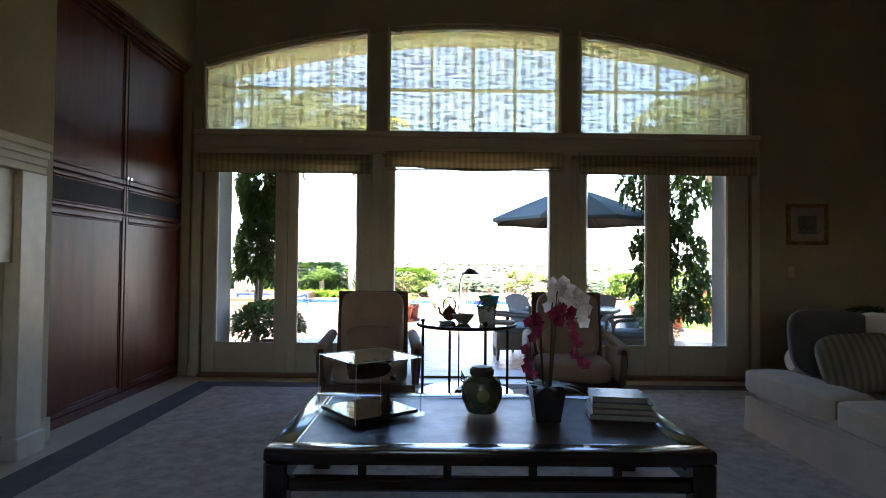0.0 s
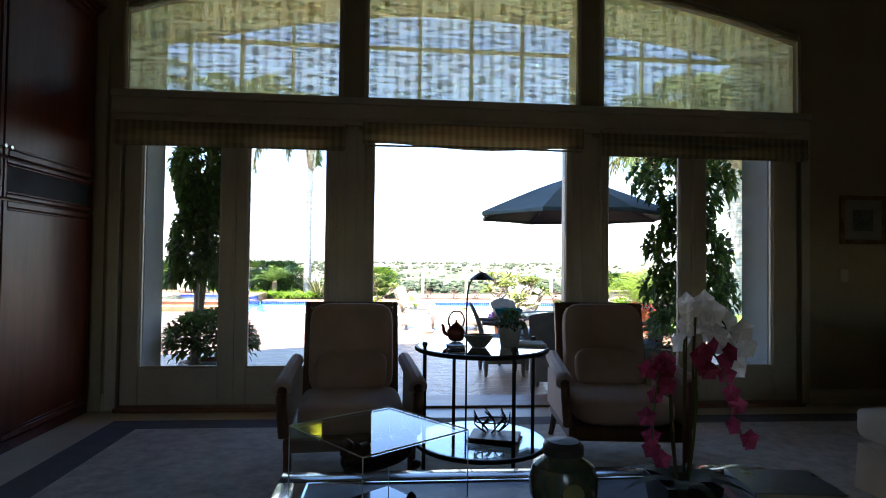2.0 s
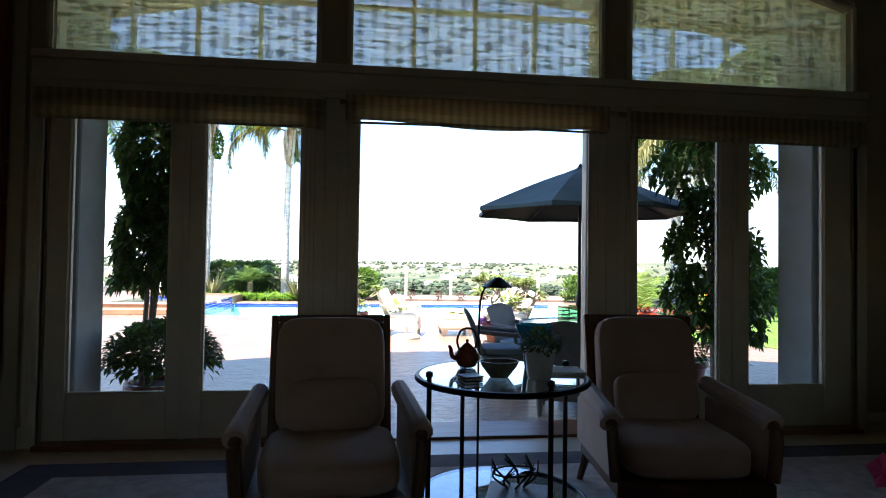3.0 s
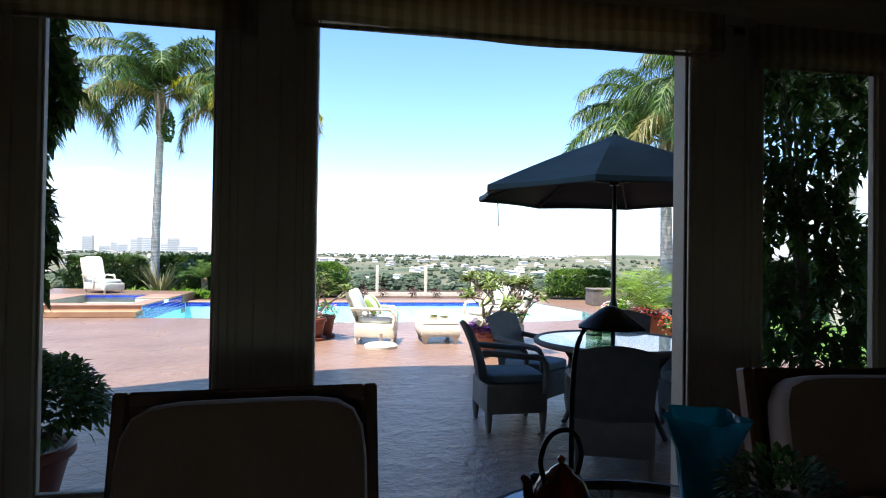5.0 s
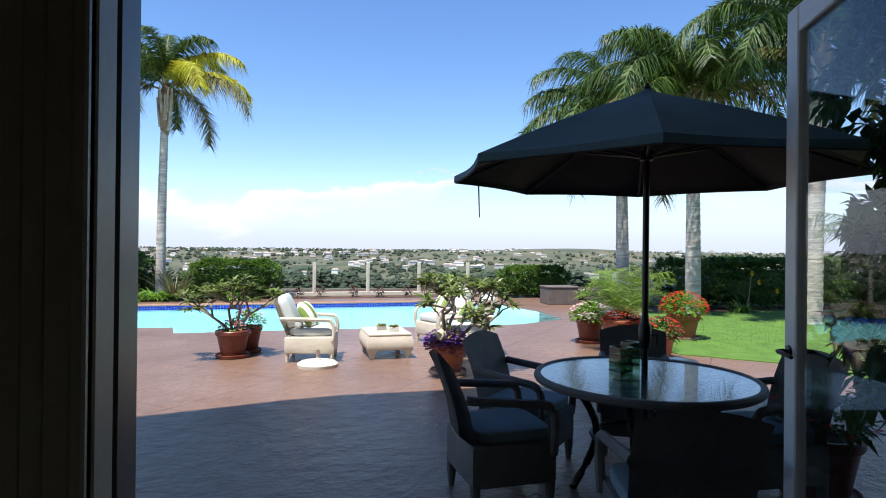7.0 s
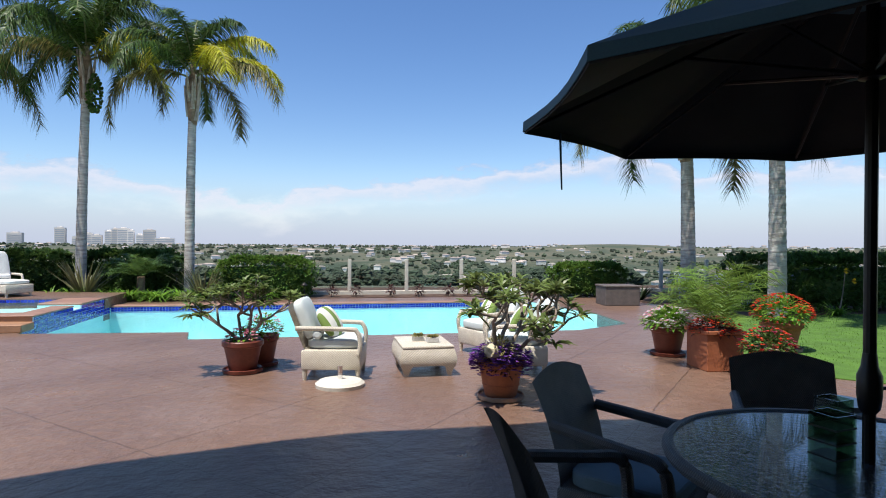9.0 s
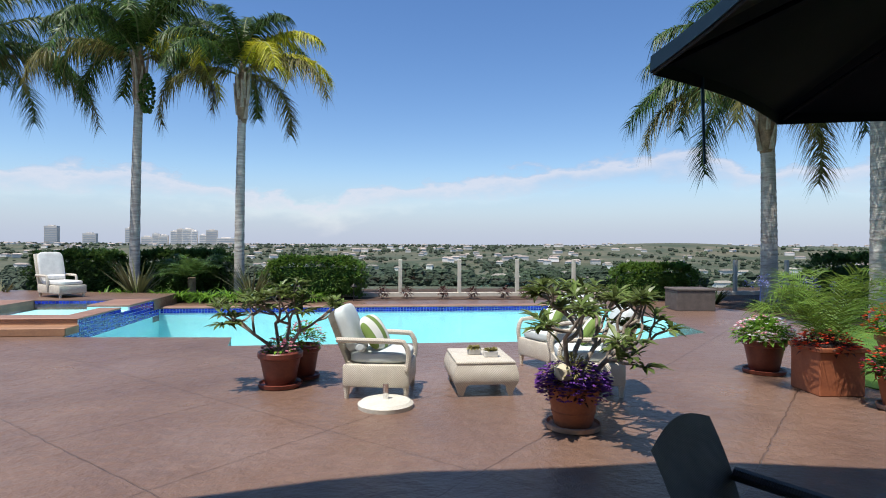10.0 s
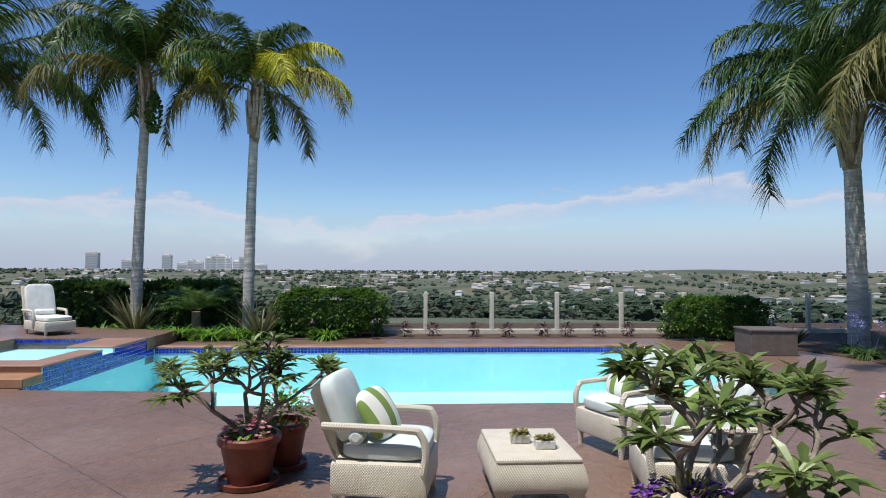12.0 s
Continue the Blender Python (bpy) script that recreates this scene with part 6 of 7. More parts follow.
dc = dining_chair((0.80, 11.45, 0), 90)
for x, y, rz in ((1.23, 11.99, 40), (2.22, 12.04, -30), (1.22, 10.27, 160), (2.45, 11.0, -96)):
    copy_thing(dc, pose(x, y, 0, 0, 0, rz))

table = thing("patio_table", (1.66, 11.12, 0), 0, "round patio table with a pebbled glass top and wicker rim", "table")
bm = B()
lathe(bm, [(0.66, 0.795), (0.66, 0.805), (0.02, 0.806)], 48)
part("tabletop", bm, "pebble_glass", table, "pebbled gray glass top")
bm = B()
n = 48
tube(bm, [(0.675 * math.cos(2 * math.pi * i / n), 0.675 * math.sin(2 * math.pi * i / n), 0.79) for i in range(n + 1)], 0.026, 0.026, 8)
part("rim", bm, "wicker_dark", table)
for k in range(4):
    a = radians(45 + 90 * k)
    bm = B()
    tube(bm, bend([(0.52 * math.cos(a), 0.52 * math.sin(a), 0.78), (0.30 * math.cos(a), 0.30 * math.sin(a), 0.42), (0.46 * math.cos(a), 0.46 * math.sin(a), 0.0)], 6), 0.025, 0.025, 8)
    part("leg", bm, "dark_metal", table)
bm = B()
tube(bm, [(0.33 * math.cos(2 * math.pi * i / 24), 0.33 * math.sin(2 * math.pi * i / 24), 0.42) for i in range(25)], 0.014, 0.014, 6)
part("brace_ring", bm, "dark_metal", table)

umb = thing("patio_umbrella", (1.66, 11.12, 0), 0, "open slate-blue canvas market umbrella through the patio table", "umbrella")
bm = B()
lathe(bm, [(0.25, 0), (0.26, 0.03), (0.22, 0.07), (0.05, 0.10), (0.04, 0.3)], 24)
part("base", bm, "dark_metal", umb)
bm = B()
tube(bm, [(0, 0, 0.1), (0, 0, 2.63)], 0.021, 0.021, 12)
part("pole", bm, "dark_metal", umb)
bm = B()
lathe(bm, [(0.02, 0.98), (0.034, 1.0), (0.04, 1.05), (0.04, 1.12), (0.028, 1.15), (0.022, 1.2)], 14)
tube(bm, [(0.03, 0, 1.07), (0.09, 0, 1.07), (0.09, 0, 1.0)], 0.008)
part("crank", bm, "dark_metal", umb)
bm = B()
RAD, Z0, Z1 = 1.27, 2.115, 2.58
corners = [(RAD * math.cos(radians(148 + 45 * k)), RAD * math.sin(radians(148 + 45 * k))) for k in range(8)]
for k in range(8):
    (ax, ay), (bx, by) = corners[k], corners[(k + 1) % 8]
    n = 6
    grid = []
    for j in range(n + 1):
        s = j / n
        row = []
        for i in range(n + 1):
            u = i / n
            x, y = (ax + (bx - ax) * u) * (0.09 + 0.91 * s), (ay + (by - ay) * u) * (0.09 + 0.91 * s)
            dip = 0.05 * math.sin(math.pi * u) * s
            row.append(bm.verts.new((x * (1 - 0.03 * math.sin(math.pi * u) * s), y * (1 - 0.03 * math.sin(math.pi * u) * s), Z1 - (Z1 - Z0) * s ** 1.12 - dip * 0.5 + (0.02 * math.sin(math.pi * u) if j == n else 0))))
        grid.append(row)
    for a, b in zip(grid, grid[1:]):
        for i in range(n):
            bm.faces.new((a[i], a[i + 1], b[i + 1], b[i]))
    lip = grid[-1]
    low = [bm.verts.new((v.co.x * 1.002, v.co.y * 1.002, v.co.z - 0.042 + 0.01 * math.sin(math.pi * i / n))) for i, v in enumerate(lip)]
    for i in range(n):
        bm.faces.new((lip[i], lip[i + 1], low[i + 1], low[i]))
bmesh.ops.remove_doubles(bm, verts=bm.verts[:], dist=0.002)
bmesh.ops.solidify(bm, geom=bm.faces[:], thickness=0.004)
# added second skin below the canvas; its dark colour stands in for shade
shade_layer = bm.copy()
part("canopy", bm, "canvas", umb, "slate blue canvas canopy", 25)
for v in shade_layer.verts:
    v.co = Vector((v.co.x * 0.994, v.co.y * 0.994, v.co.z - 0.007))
part("canopy_underside_shade", shade_layer, "canvas_shade", umb, "added dark brown layer painting the shade under the canopy", 25)
bm = B()
lathe(bm, [(0.27, 2.52), (0.26, 2.535), (0.05, 2.62), (0.03, 2.64)], 8, pose(0, 0, 0, 0, 0, 148))
part("vent", bm, "canvas", umb)
bm = B()
lathe(bm, [(0.02, 2.60), (0.03, 2.63), (0.02, 2.66), (0.008, 2.68)], 12)
part("finial", bm, "dark_metal", umb)
bm = B()
lathe(bm, [(0.022, 2.18), (0.045, 2.19), (0.045, 2.24), (0.022, 2.25)], 14)
part("hub", bm, "dark_metal", umb)
for k in range(8):
    x, y = corners[k]
    bm = B()
    tube(bm, [(x * 0.03, y * 0.03, Z1 - 0.03), (x * 0.98, y * 0.98, Z0 - 0.03)], 0.010, 0.009, 6)
    rib = part("rib", bm, "dark_metal", umb)
    bm = B()
    tube(bm, [(x * 0.03, y * 0.03, 2.21), (x * 0.50, y * 0.50, Z1 - (Z1 - Z0) * 0.5 - 0.02)], 0.008, 0.008, 6)
    part("strut", bm, "dark_metal", rib)
bm = B()
x, y = corners[0][0] * 0.80, corners[0][1] * 0.80 + 0.25
tube(bm, [(x, y, 2.10), (x + 0.01, y, 1.84)], 0.006, 0.004, 5)
part("tie_strap", bm, "canvas", umb)
for dx, dy, r in ((-0.20, -0.04, 0.055), (-0.02, 0.13, 0.05)):
    t = thing("candle_holder", (1.66 + dx, 11.12 + dy, 0.807), 10, "green mosaic glass hurricane candle holder on the patio table", "candle holder", "candle holders on the patio table")
    turn = pose(0, 0, 0, 0, 0, 45)
    bm = B()
    lathe(bm, [(r * 1.25, 0), (r * 1.3, 0.008), (r * 1.3, 0.20), (r * 1.22, 0.20), (r * 1.2, 0.02)], 4, turn)
    part("cup", bm, "votive", t, smooth=0)
    for z in (0.05, 0.10, 0.15):
        bm = B()
        lathe(bm, [(r * 1.32, z), (r * 1.32, z + 0.006)], 4, turn)
        part("band", bm, "dark_metal", t, smooth=0)


# plants against the house
def wall_shrub(name, loc, h0, h1, w, label, seed, lean=0.0, n=900):
    rnd = random.Random(seed)
    t = thing(name, loc, 0, label, "plant")
    bm = B()
    L = Leaves()
    for k in range(5):
        top = Vector((lean * rnd.uniform(.3, 1.2) + rnd.uniform(-.2, .2) * w, rnd.uniform(-.15, .35), h1 * rnd.uniform(.75, 1)))
        tube(bm, bend([(rnd.uniform(-.05, .05), 0, 0.05), Vector((top.x * .3, top.y * .4, h1 * .4)), top], 5), 0.03, 0.010, 7)
    for _ in range(n):
        z = rnd.uniform(h0, h1)
        q = w * (0.55 + 0.45 * noise.noise(Vector((z * 2.2, seed, 0))) + 0.2)
        a = rnd.uniform(0, 6.3)
        rr = q * rnd.uniform(.45, 1) ** 0.6
        c = Vector((lean * (z - h0) / (h1 - h0) + rr * math.cos(a), rr * math.sin(a) * .7, z))
        d0 = (Vector((math.cos(a), math.sin(a) * .8, rnd.uniform(-.3, .5)))).normalized()
        for m_ in range(6):
            b = m_ * 1.05 + rnd.random()
            s1 = d0.cross(Vector((0, 0, 1))).normalized()
            s2 = d0.cross(s1)
            dd = (s1 * math.cos(b) + s2 * math.sin(b) + d0 * 0.45 - Vector((0, 0, .25))).normalized()
            L.leaf(c, dd, rnd.uniform(.09, .15), .056, droop=.2)
    part("stems", bm, "bark", t)
    L.part("foliage", "schefflera", t, "glossy hand-shaped leaves")
    return t


wall_shrub("schefflera", (-2.72, 9.95, 0), 1.25, 3.0, 0.36, "tall glossy green schefflera against the white wing wall", 4, 0.12, 760)
wall_shrub("schefflera", (2.75, 10.1, 0), 0.75, 3.3, 0.62, "tall dense schefflera beside the glass doors", 6, -0.1, 780)
t = pot("round_bush_pot", (-2.56, 9.95, 0), 0.30, 0.42, "terracotta_dark", "large dark pot with a round leafy bush by the doors")
L = Leaves()
rs = random.Random(15)
for _ in range(2600):
    d = rdir(rs, .85)
    k = rs.uniform(.7, 1.03) * (1 + .1 * noise.noise(d * 3))
    L.leaf(Vector((d.x * .44 * k, d.y * .44 * k, .62 + d.z * .30 * k)), (d + rdir(rs) * .7).normalized(), .085, .045)
L.part("foliage", "shrub", t)
t = pot("flower_pot", (2.85, 10.9, 0), 0.24, 0.42, "terracotta_dark", "dark pot with low green plants beside the doors")
flowers(t, 0.5, 0.30, 0.22, "shrub", ("petal_red",), 19, 320, 0.08, 20)
t = thing("glazed_urn", (3.05, 12.6, 0), 0, "blue and white glazed garden urn", "urn")
bm = B()
lathe(bm, [(0.13, 0), (0.14, 0.02), (0.22, 0.25), (0.21, 0.45), (0.16, 0.54), (0.18, 0.58), (0.15, 0.58)], 24)
part("body", bm, "book_a", t)


# ---- things in the room ----
def cabinet():
    c = thing("built_in_cabinet", (-3.17, 7.57, FLOOR), 90, "tall glossy mahogany built-in cabinet with four panelled doors", "cabinet")
    w, h = 2.27, 3.28
    bm = B()
    box(bm, -w / 2, w / 2, 0.02, 0.34, 0.0, h)
    part("body", bm, "mahogany", c, smooth=0)
    bm = B()
    for k, (z, d) in enumerate(((h, 0.03), (h + 0.03, 0.055), (h + 0.06, 0.08))):
        box(bm, -w / 2, w / 2, -d, 0.05, z, z + 0.032, 0.006)
    part("cornice", bm, "mahogany", c, smooth=0)
    bm = B()
    box(bm, -w / 2, w / 2, -0.005, 0.02, 0.0, 0.07)
    part("plinth", bm, "mahogany", c, smooth=0)

    def panel_door(x0, x1, z0, z1, name, inset="mahogany"):
        bm = B()
        f = 0.045 if z1 - z0 > 0.5 else 0.03
        for a, b, p, q in ((x0, x0 + f, z0, z1), (x1 - f, x1, z0, z1), (x0 + f, x1 - f, z0, z0 + f), (x0 + f, x1 - f, z1 - f, z1)):
            box(bm, a, b, -0.018, 0.02, p, q, 0.007)
        d = part(name, bm, "mahogany", c, smooth=40)
        bm = B()
        for a, b, p, q in ((x0 + f, x0 + f + .018, z0 + f, z1 - f), (x1 - f - .018, x1 - f, z0 + f, z1 - f), (x0 + f + .018, x1 - f - .018, z0 + f, z0 + f + .018), (x0 + f + .018, x1 - f - .018, z1 - f - .018, z1 - f)):
            box(bm, a, b, -0.010, 0.02, p, q, 0.006)
        part("moulding", bm, "mahogany", d, smooth=40)
        bm = B()
        box(bm, x0 + f + .018, x1 - f - .018, -0.004, 0.019, z0 + f + .018, z1 - f - .018)
        part("panel", bm, inset, d, "" if inset == "mahogany" else "black grille cloth", 0)
        return d
    for s in (0, 1):
        x0, x1 = (-w / 2 + 0.015, -0.004) if s == 0 else (0.004, w / 2 - 0.015)
        panel_door(x0, x1, 0.08, 1.63, "lower_door")
        panel_door(x0, x1, 1.645, 1.90, "grille_panel", "dark_grille")
        d = panel_door(x0, x1, 1.915, h - 0.01, "upper_door")
        bm = B()
        kx = x1 - 0.025 if s == 0 else x0 + 0.025
        lathe(bm, [(0.006, 0), (0.006, 0.015), (0.014, 0.02), (0.012, 0.032)], 12, pose(kx, -0.018, 1.97, 90))
        part("knob", bm, "chrome", d, "small bright knob")


cabinet()

# fireplace surround and framed picture on the chimney breast
t = thing("fireplace_surround", (-3.05, 4.68, FLOOR), 90, "cream marble fireplace surround with a moulded mantel shelf", "fireplace")
for s in (-1, 1):
    bm = B()
    x = s * 1.42
    box(bm, x - 0.12, x + 0.12, -0.10, 0.0, 0, 1.80, 0.008)
    box(bm, x - 0.135, x + 0.135, -0.12, 0.0, 0, 0.14, 0.008)
    part("jamb", bm, "marble", t, smooth=0)
bm = B()
box(bm, -1.30, 1.30, -0.06, 0.0, 1.22, 1.80, 0.008)
part("lintel", bm, "marble", t, smooth=0)
bm = B()
for k, (z, d) in enumerate(((1.80, 0.10), (1.85, 0.105), (1.90, 0.115), (1.95, 0.13))):
    box(bm, -1.53 - 0.004 * k, 1.53 + 0.004 * k, -d, 0.0, z, z + 0.052, 0.006)
part("mantel_shelf", bm, "trim", t, smooth=0)
bm = B()
box(bm, -1.30, 1.30, -0.008, 0.0, 0, 1.22)
part("fire_screen", bm, "marble", t, smooth=0)
t = thing("wall_picture", (-3.05, 4.9, 2.62), 90, "dark framed picture with a pale border over the mantel", "picture")
bm = B()
for a, b, p, q in ((-0.95, -0.90, 0, 1.9), (0.90, 0.95, 0, 1.9), (-0.90, 0.90, 0, 0.05), (-0.90, 0.90, 1.85, 1.9)):
    box(bm, a, b, -0.04, 0, p, q, 0.006)
part("frame", bm, "mount", t, smooth=0)
bm = B()
box(bm, -0.90, 0.90, -0.02, -0.002, 0.05, 1.85)
part("canvas", bm, "picture_dark", t, smooth=0)

# small framed print on the window wall
t = thing("framed_print", (3.70, WALL_IN, 1.70), 0, "small print in a wide mount and gilt frame", "picture")
bm = B()
for a, b, p, q in ((-0.23, -0.19, 0, 0.45), (0.19, 0.23, 0, 0.45), (-0.19, 0.19, 0, 0.04), (-0.19, 0.19, 0.41, 0.45)):
    box(bm, a, b, -0.03, 0, p, q, 0.006)
part("frame", bm, "gilt", t, smooth=0)
bm = B()
box(bm, -0.19, 0.19, -0.012, -0.001, 0.04, 0.41)
part("mount", bm, "mount", t, smooth=0)
bm = B()
box(bm, -0.10, 0.10, -0.016, -0.012, 0.12, 0.32)
part("print", bm, "print", t, smooth=0)
bm = B()
box(bm, 3.48, 3.56, WALL_IN - 0.008, WALL_IN, 1.34, 1.46, 0.003)
t = tagged(new("light_switch", finish(bm, "light_switch", "trim", 0)), "cream wall switch plate", "switch")


# armchairs
def armchair(loc, rz, label):
    """Low upholstered armchair with a wooden back frame; it faces -y of its own."""
    t = thing("armchair", loc, rz, label, "chair", "armchairs before the doors")
    tilt = -13
    bm = B()
    m = pose(0, 0.30, 0.34, tilt)
    for a, b, p, q in ((-0.32, -0.285, 0.0, 0.655), (0.285, 0.32, 0.0, 0.655), (-0.285, 0.285, 0.615, 0.655), (-0.285, 0.285, 0.0, 0.05)):
        box(bm, a, b, -0.025, 0.025, p, q, 0.006, m)
    box(bm, -0.285, 0.285, -0.004, 0.015, 0.05, 0.615, 0, m)
    part("back_frame", bm, "chair_wood", t, "walnut back frame", 0)
    bm = B()
    cushion(bm, 0.56, 0.60, 0.16, m @ pose(0, -0.09, 0.33, 90), 6, 0.14)
    part("backrest", bm, "velvet", t)
    bm = B()
    cushion(bm, 0.62, 0.66, 0.20, pose(0, -0.06, 0.36), 5, 0.16)
    part("seat", bm, "velvet", t)
    bm = B()
    cushion(bm, 0.46, 0.26, 0.13, pose(0, 0.12, 0.56, 70), 4, 0.25)
    part("lumbar_pillow", bm, "velvet", t)
    bm = B()
    box(bm, -0.37, 0.37, -0.40, 0.30, 0.20, 0.28, 0.012)
    part("seat_rail", bm, "chair_wood", t, smooth=0)
    for s in (-1, 1):
        bm = B()
        pts = bend([(s * 0.37, -0.36, 0.28), (s * 0.385, -0.36, 0.45), (s * 0.385, -0.33, 0.535), (s * 0.38, -0.2, 0.56), (s * 0.36, 0.30, 0.60)], 5)
        tube(bm, pts[10:], 0.055, 0.045, 10)
        part("arm", bm, "velvet", t)
        bm = B()
        tube(bm, pts[:12], 0.030, 0.028, 8)
        part("arm_post", bm, "chair_wood", t)
        bm = B()
        box(bm, s * 0.37 - 0.02, s * 0.37 + 0.02, -0.33, 0.30, 0.27, 0.53, 0.012)
        part("side_panel", bm, "velvet", t)
        bm = B()
        box(bm, -0.022, 0.022, -0.022, 0.022, 0, 0.22, 0.006, pose(s * 0.345, -0.375, 0))
        part("leg", bm, "chair_wood", t, smooth=0)
        bm = B()
        tube(bm, [(s * 0.33, 0.28, 0.26), (s * 0.34, 0.33, 0.12), (s * 0.35, 0.40, 0.0)], 0.026, 0.018, 8)
        part("leg", bm, "chair_wood", t)
    return t


armchair((-0.93, 7.37, FLOOR), 4, "rose-beige armchair with a walnut back frame and lumbar pillow")
armchair((0.80, 7.46, FLOOR), -6, "rose-beige armchair with a walnut frame beside the glass table")

# round glass table
t = thing("round_glass_table", (-0.12, 7.28, FLOOR), 0, "round two-tier glass table with a black iron frame", "table")
n = 40
for z, r in ((0.735, 0.405), (0.16, 0.405)):
    bm = B()
    tube(bm, [(r * math.cos(2 * math.pi * i / n), r * math.sin(2 * math.pi * i / n), z) for i in range(n + 1)], 0.014, 0.014, 8)
    part("ring", bm, "iron", t)
    bm = B()
    lathe(bm, [(0.392, z + 0.004), (0.395, z + 0.006), (0.395, z + 0.014), (0.02, z + 0.015)], 48)
    part("glass_top", bm, "table_glass", t, "clear greenish glass")
for k in range(4):
    a = radians(20 + 90 * k)
    bm = B()
    tube(bm, [(0.385 * math.cos(a), 0.385 * math.sin(a), 0), (0.385 * math.cos(a), 0.385 * math.sin(a), 0.775)], 0.012, 0.012, 8)
    lathe(bm, [(0.017, 0.765), (0.017, 0.785), (0.008, 0.79)], 10, pose(0.385 * math.cos(a), 0.385 * math.sin(a), 0))
    part("leg", bm, "iron", t)
TT = FLOOR + 0.752
t = thing("teapot", (-0.26, 7.46, TT), 20, "red-brown glazed teapot with a hooped handle", "teapot")
bm = B()
lathe(bm, [(0.03, 0), (0.045, 0.008), (0.062, 0.04), (0.062, 0.065), (0.045, 0.095), (0.028, 0.105), (0.024, 0.112), (0.006, 0.125), (0.009, 0.135), (0.003, 0.142)], 24)
part("body", bm, "teapot", t)
bm = B()
tube(bm, bend([(-0.055, 0, 0.045), (-0.085, 0, 0.06), (-0.095, 0, 0.10), (-0.105, 0, 0.112)], 4), 0.014, 0.007, 8)
part("spout", bm, "teapot", t)
bm = B()
tube(bm, bend([(0.045, 0, 0.09), (0.058, 0, 0.14), (0.03, 0, 0.19), (-0.03, 0, 0.19), (-0.058, 0, 0.14), (-0.045, 0, 0.09)], 5), 0.006, 0.006, 6)
part("handle", bm, "bronze", t)
t = thing("carved_bowl", (-0.15, 7.20, TT), 0, "small carved green-brown bowl on the glass table", "bowl")
bm = B()
lathe(bm, [(0.04, 0), (0.045, 0.008), (0.075, 0.05), (0.085, 0.075), (0.078, 0.075), (0.06, 0.04), (0.01, 0.02)], 24, squash=(1.1, 0.85))
part("body", bm, "bowl", t)
t = thing("white_planter", (0.035, 7.17, TT), 0, "tapered gray-white pot with a small round green plant", "flower pot")
bm = B()
lathe(bm, [(0.052, 0), (0.055, 0.004), (0.075, 0.14), (0.072, 0.142), (0.066, 0.13)], 20)
part("pot", bm, "white_pot", t)
L = Leaves()
rs = random.Random(3)
for _ in range(520):
    d = rdir(rs, .8)
    L.leaf(Vector((d.x * .085, d.y * .085, .165 + d.z * .05)) * rs.uniform(.8, 1.05), d, .028, .014)
L.part("foliage", "shrub", t)
t = thing("teal_vase", (0.09, 7.47, TT), 15, "ruffled translucent teal glass vase on the glass table", "vase")
bm = B()
n = 30
rings = []
for j, (r, z) in enumerate(((0.048, 0), (0.056, 0.06), (0.062, 0.13), (0.074, 0.18), (0.088, 0.215))):
    rings.append([bm.verts.new(((r * (1 + (0.16 * math.sin(5 * 2 * math.pi * i / n) if j > 2 else 0))) * math.cos(2 * math.pi * i / n), (r * (1 + (0.16 * math.sin(5 * 2 * math.pi * i / n) if j > 2 else 0))) * math.sin(2 * math.pi * i / n), z)) for i in range(n)])
for a, b in zip(rings, rings[1:]):
    for i in range(n):
        bm.faces.new((a[i], a[(i + 1) % n], b[(i + 1) % n], b[i]))
bm.faces.new(rings[0])
bmesh.ops.solidify(bm, geom=bm.faces[:], thickness=0.006)
part("body", bm, "teal_glass", t)
t = thing("coaster_stack", (-0.30, 7.12, TT), 12, "small stack of patterned coasters on the glass table", "coasters")
for k in range(3):
    bm = B()
    box(bm, -0.045, 0.045, -0.045, 0.045, k * 0.009, k * 0.009 + 0.007, 0.002, pose(0, 0, 0, 0, 0, 5 * k))
    part("coaster", bm, ("book_c", "paper", "book_a")[k], t, smooth=0)
t = thing("book", (0.16, 7.32, TT), -5, "white book lying on the glass table", "book")
bm = B()
box(bm, -0.13, 0.13, -0.09, 0.09, 0, 0.012, 0.002)
part("cover", bm, "paper", t, smooth=0)
t = thing("reading_lamp", (-0.17, 7.62, FLOOR), 0, "slim black reading lamp with a small dark metal shade", "floor lamp")
bm = B()
lathe(bm, [(0.11, 0), (0.11, 0.012), (0.02, 0.02)], 24)
part("base", bm, "iron", t)
bm = B()
tube(bm, bend([(0, 0, 0.01), (0, 0, 0.55), (0.0, 0, 1.0), (0.025, 0, 1.14), (0.09, 0, 1.19)], 6), 0.007, 0.006, 8)
part("stem", bm, "iron", t)
bm = B()
lathe(bm, [(0.085, 0), (0.086, 0.004), (0.03, 0.045), (0.012, 0.055)], 8, pose(0.10, 0, 1.15))
part("shade", bm, "iron", t, "dark faceted metal shade")
t = thing("bottle_basket", (-0.05, 7.28, FLOOR + 0.215), 10, "dark twisted wire basket on the lower glass shelf", "basket")
bm = B()
rs = random.Random(2)
for k in range(26):
    a = k * 0.9
    tube(bm, bend([(0.05 * math.cos(a), 0.03 * math.sin(a), 0.0), (0.11 * math.cos(a + .3), 0.07 * math.sin(a + .3), 0.05), (0.12 * math.cos(a + .8), 0.08 * math.sin(a + .8), rs.uniform(.08, .13))], 4), 0.005, 0.003, 5)
tube(bm, [(0.11 * math.cos(i * .35), 0.075 * math.sin(i * .35), 0.07) for i in range(19)], 0.005, 0.005, 5)
part("wires", bm, "iron", t)
t = thing("magazine_stack", (-0.04, 7.22, FLOOR + 0.176), -25, "dark books lying on the lower glass shelf", "books")
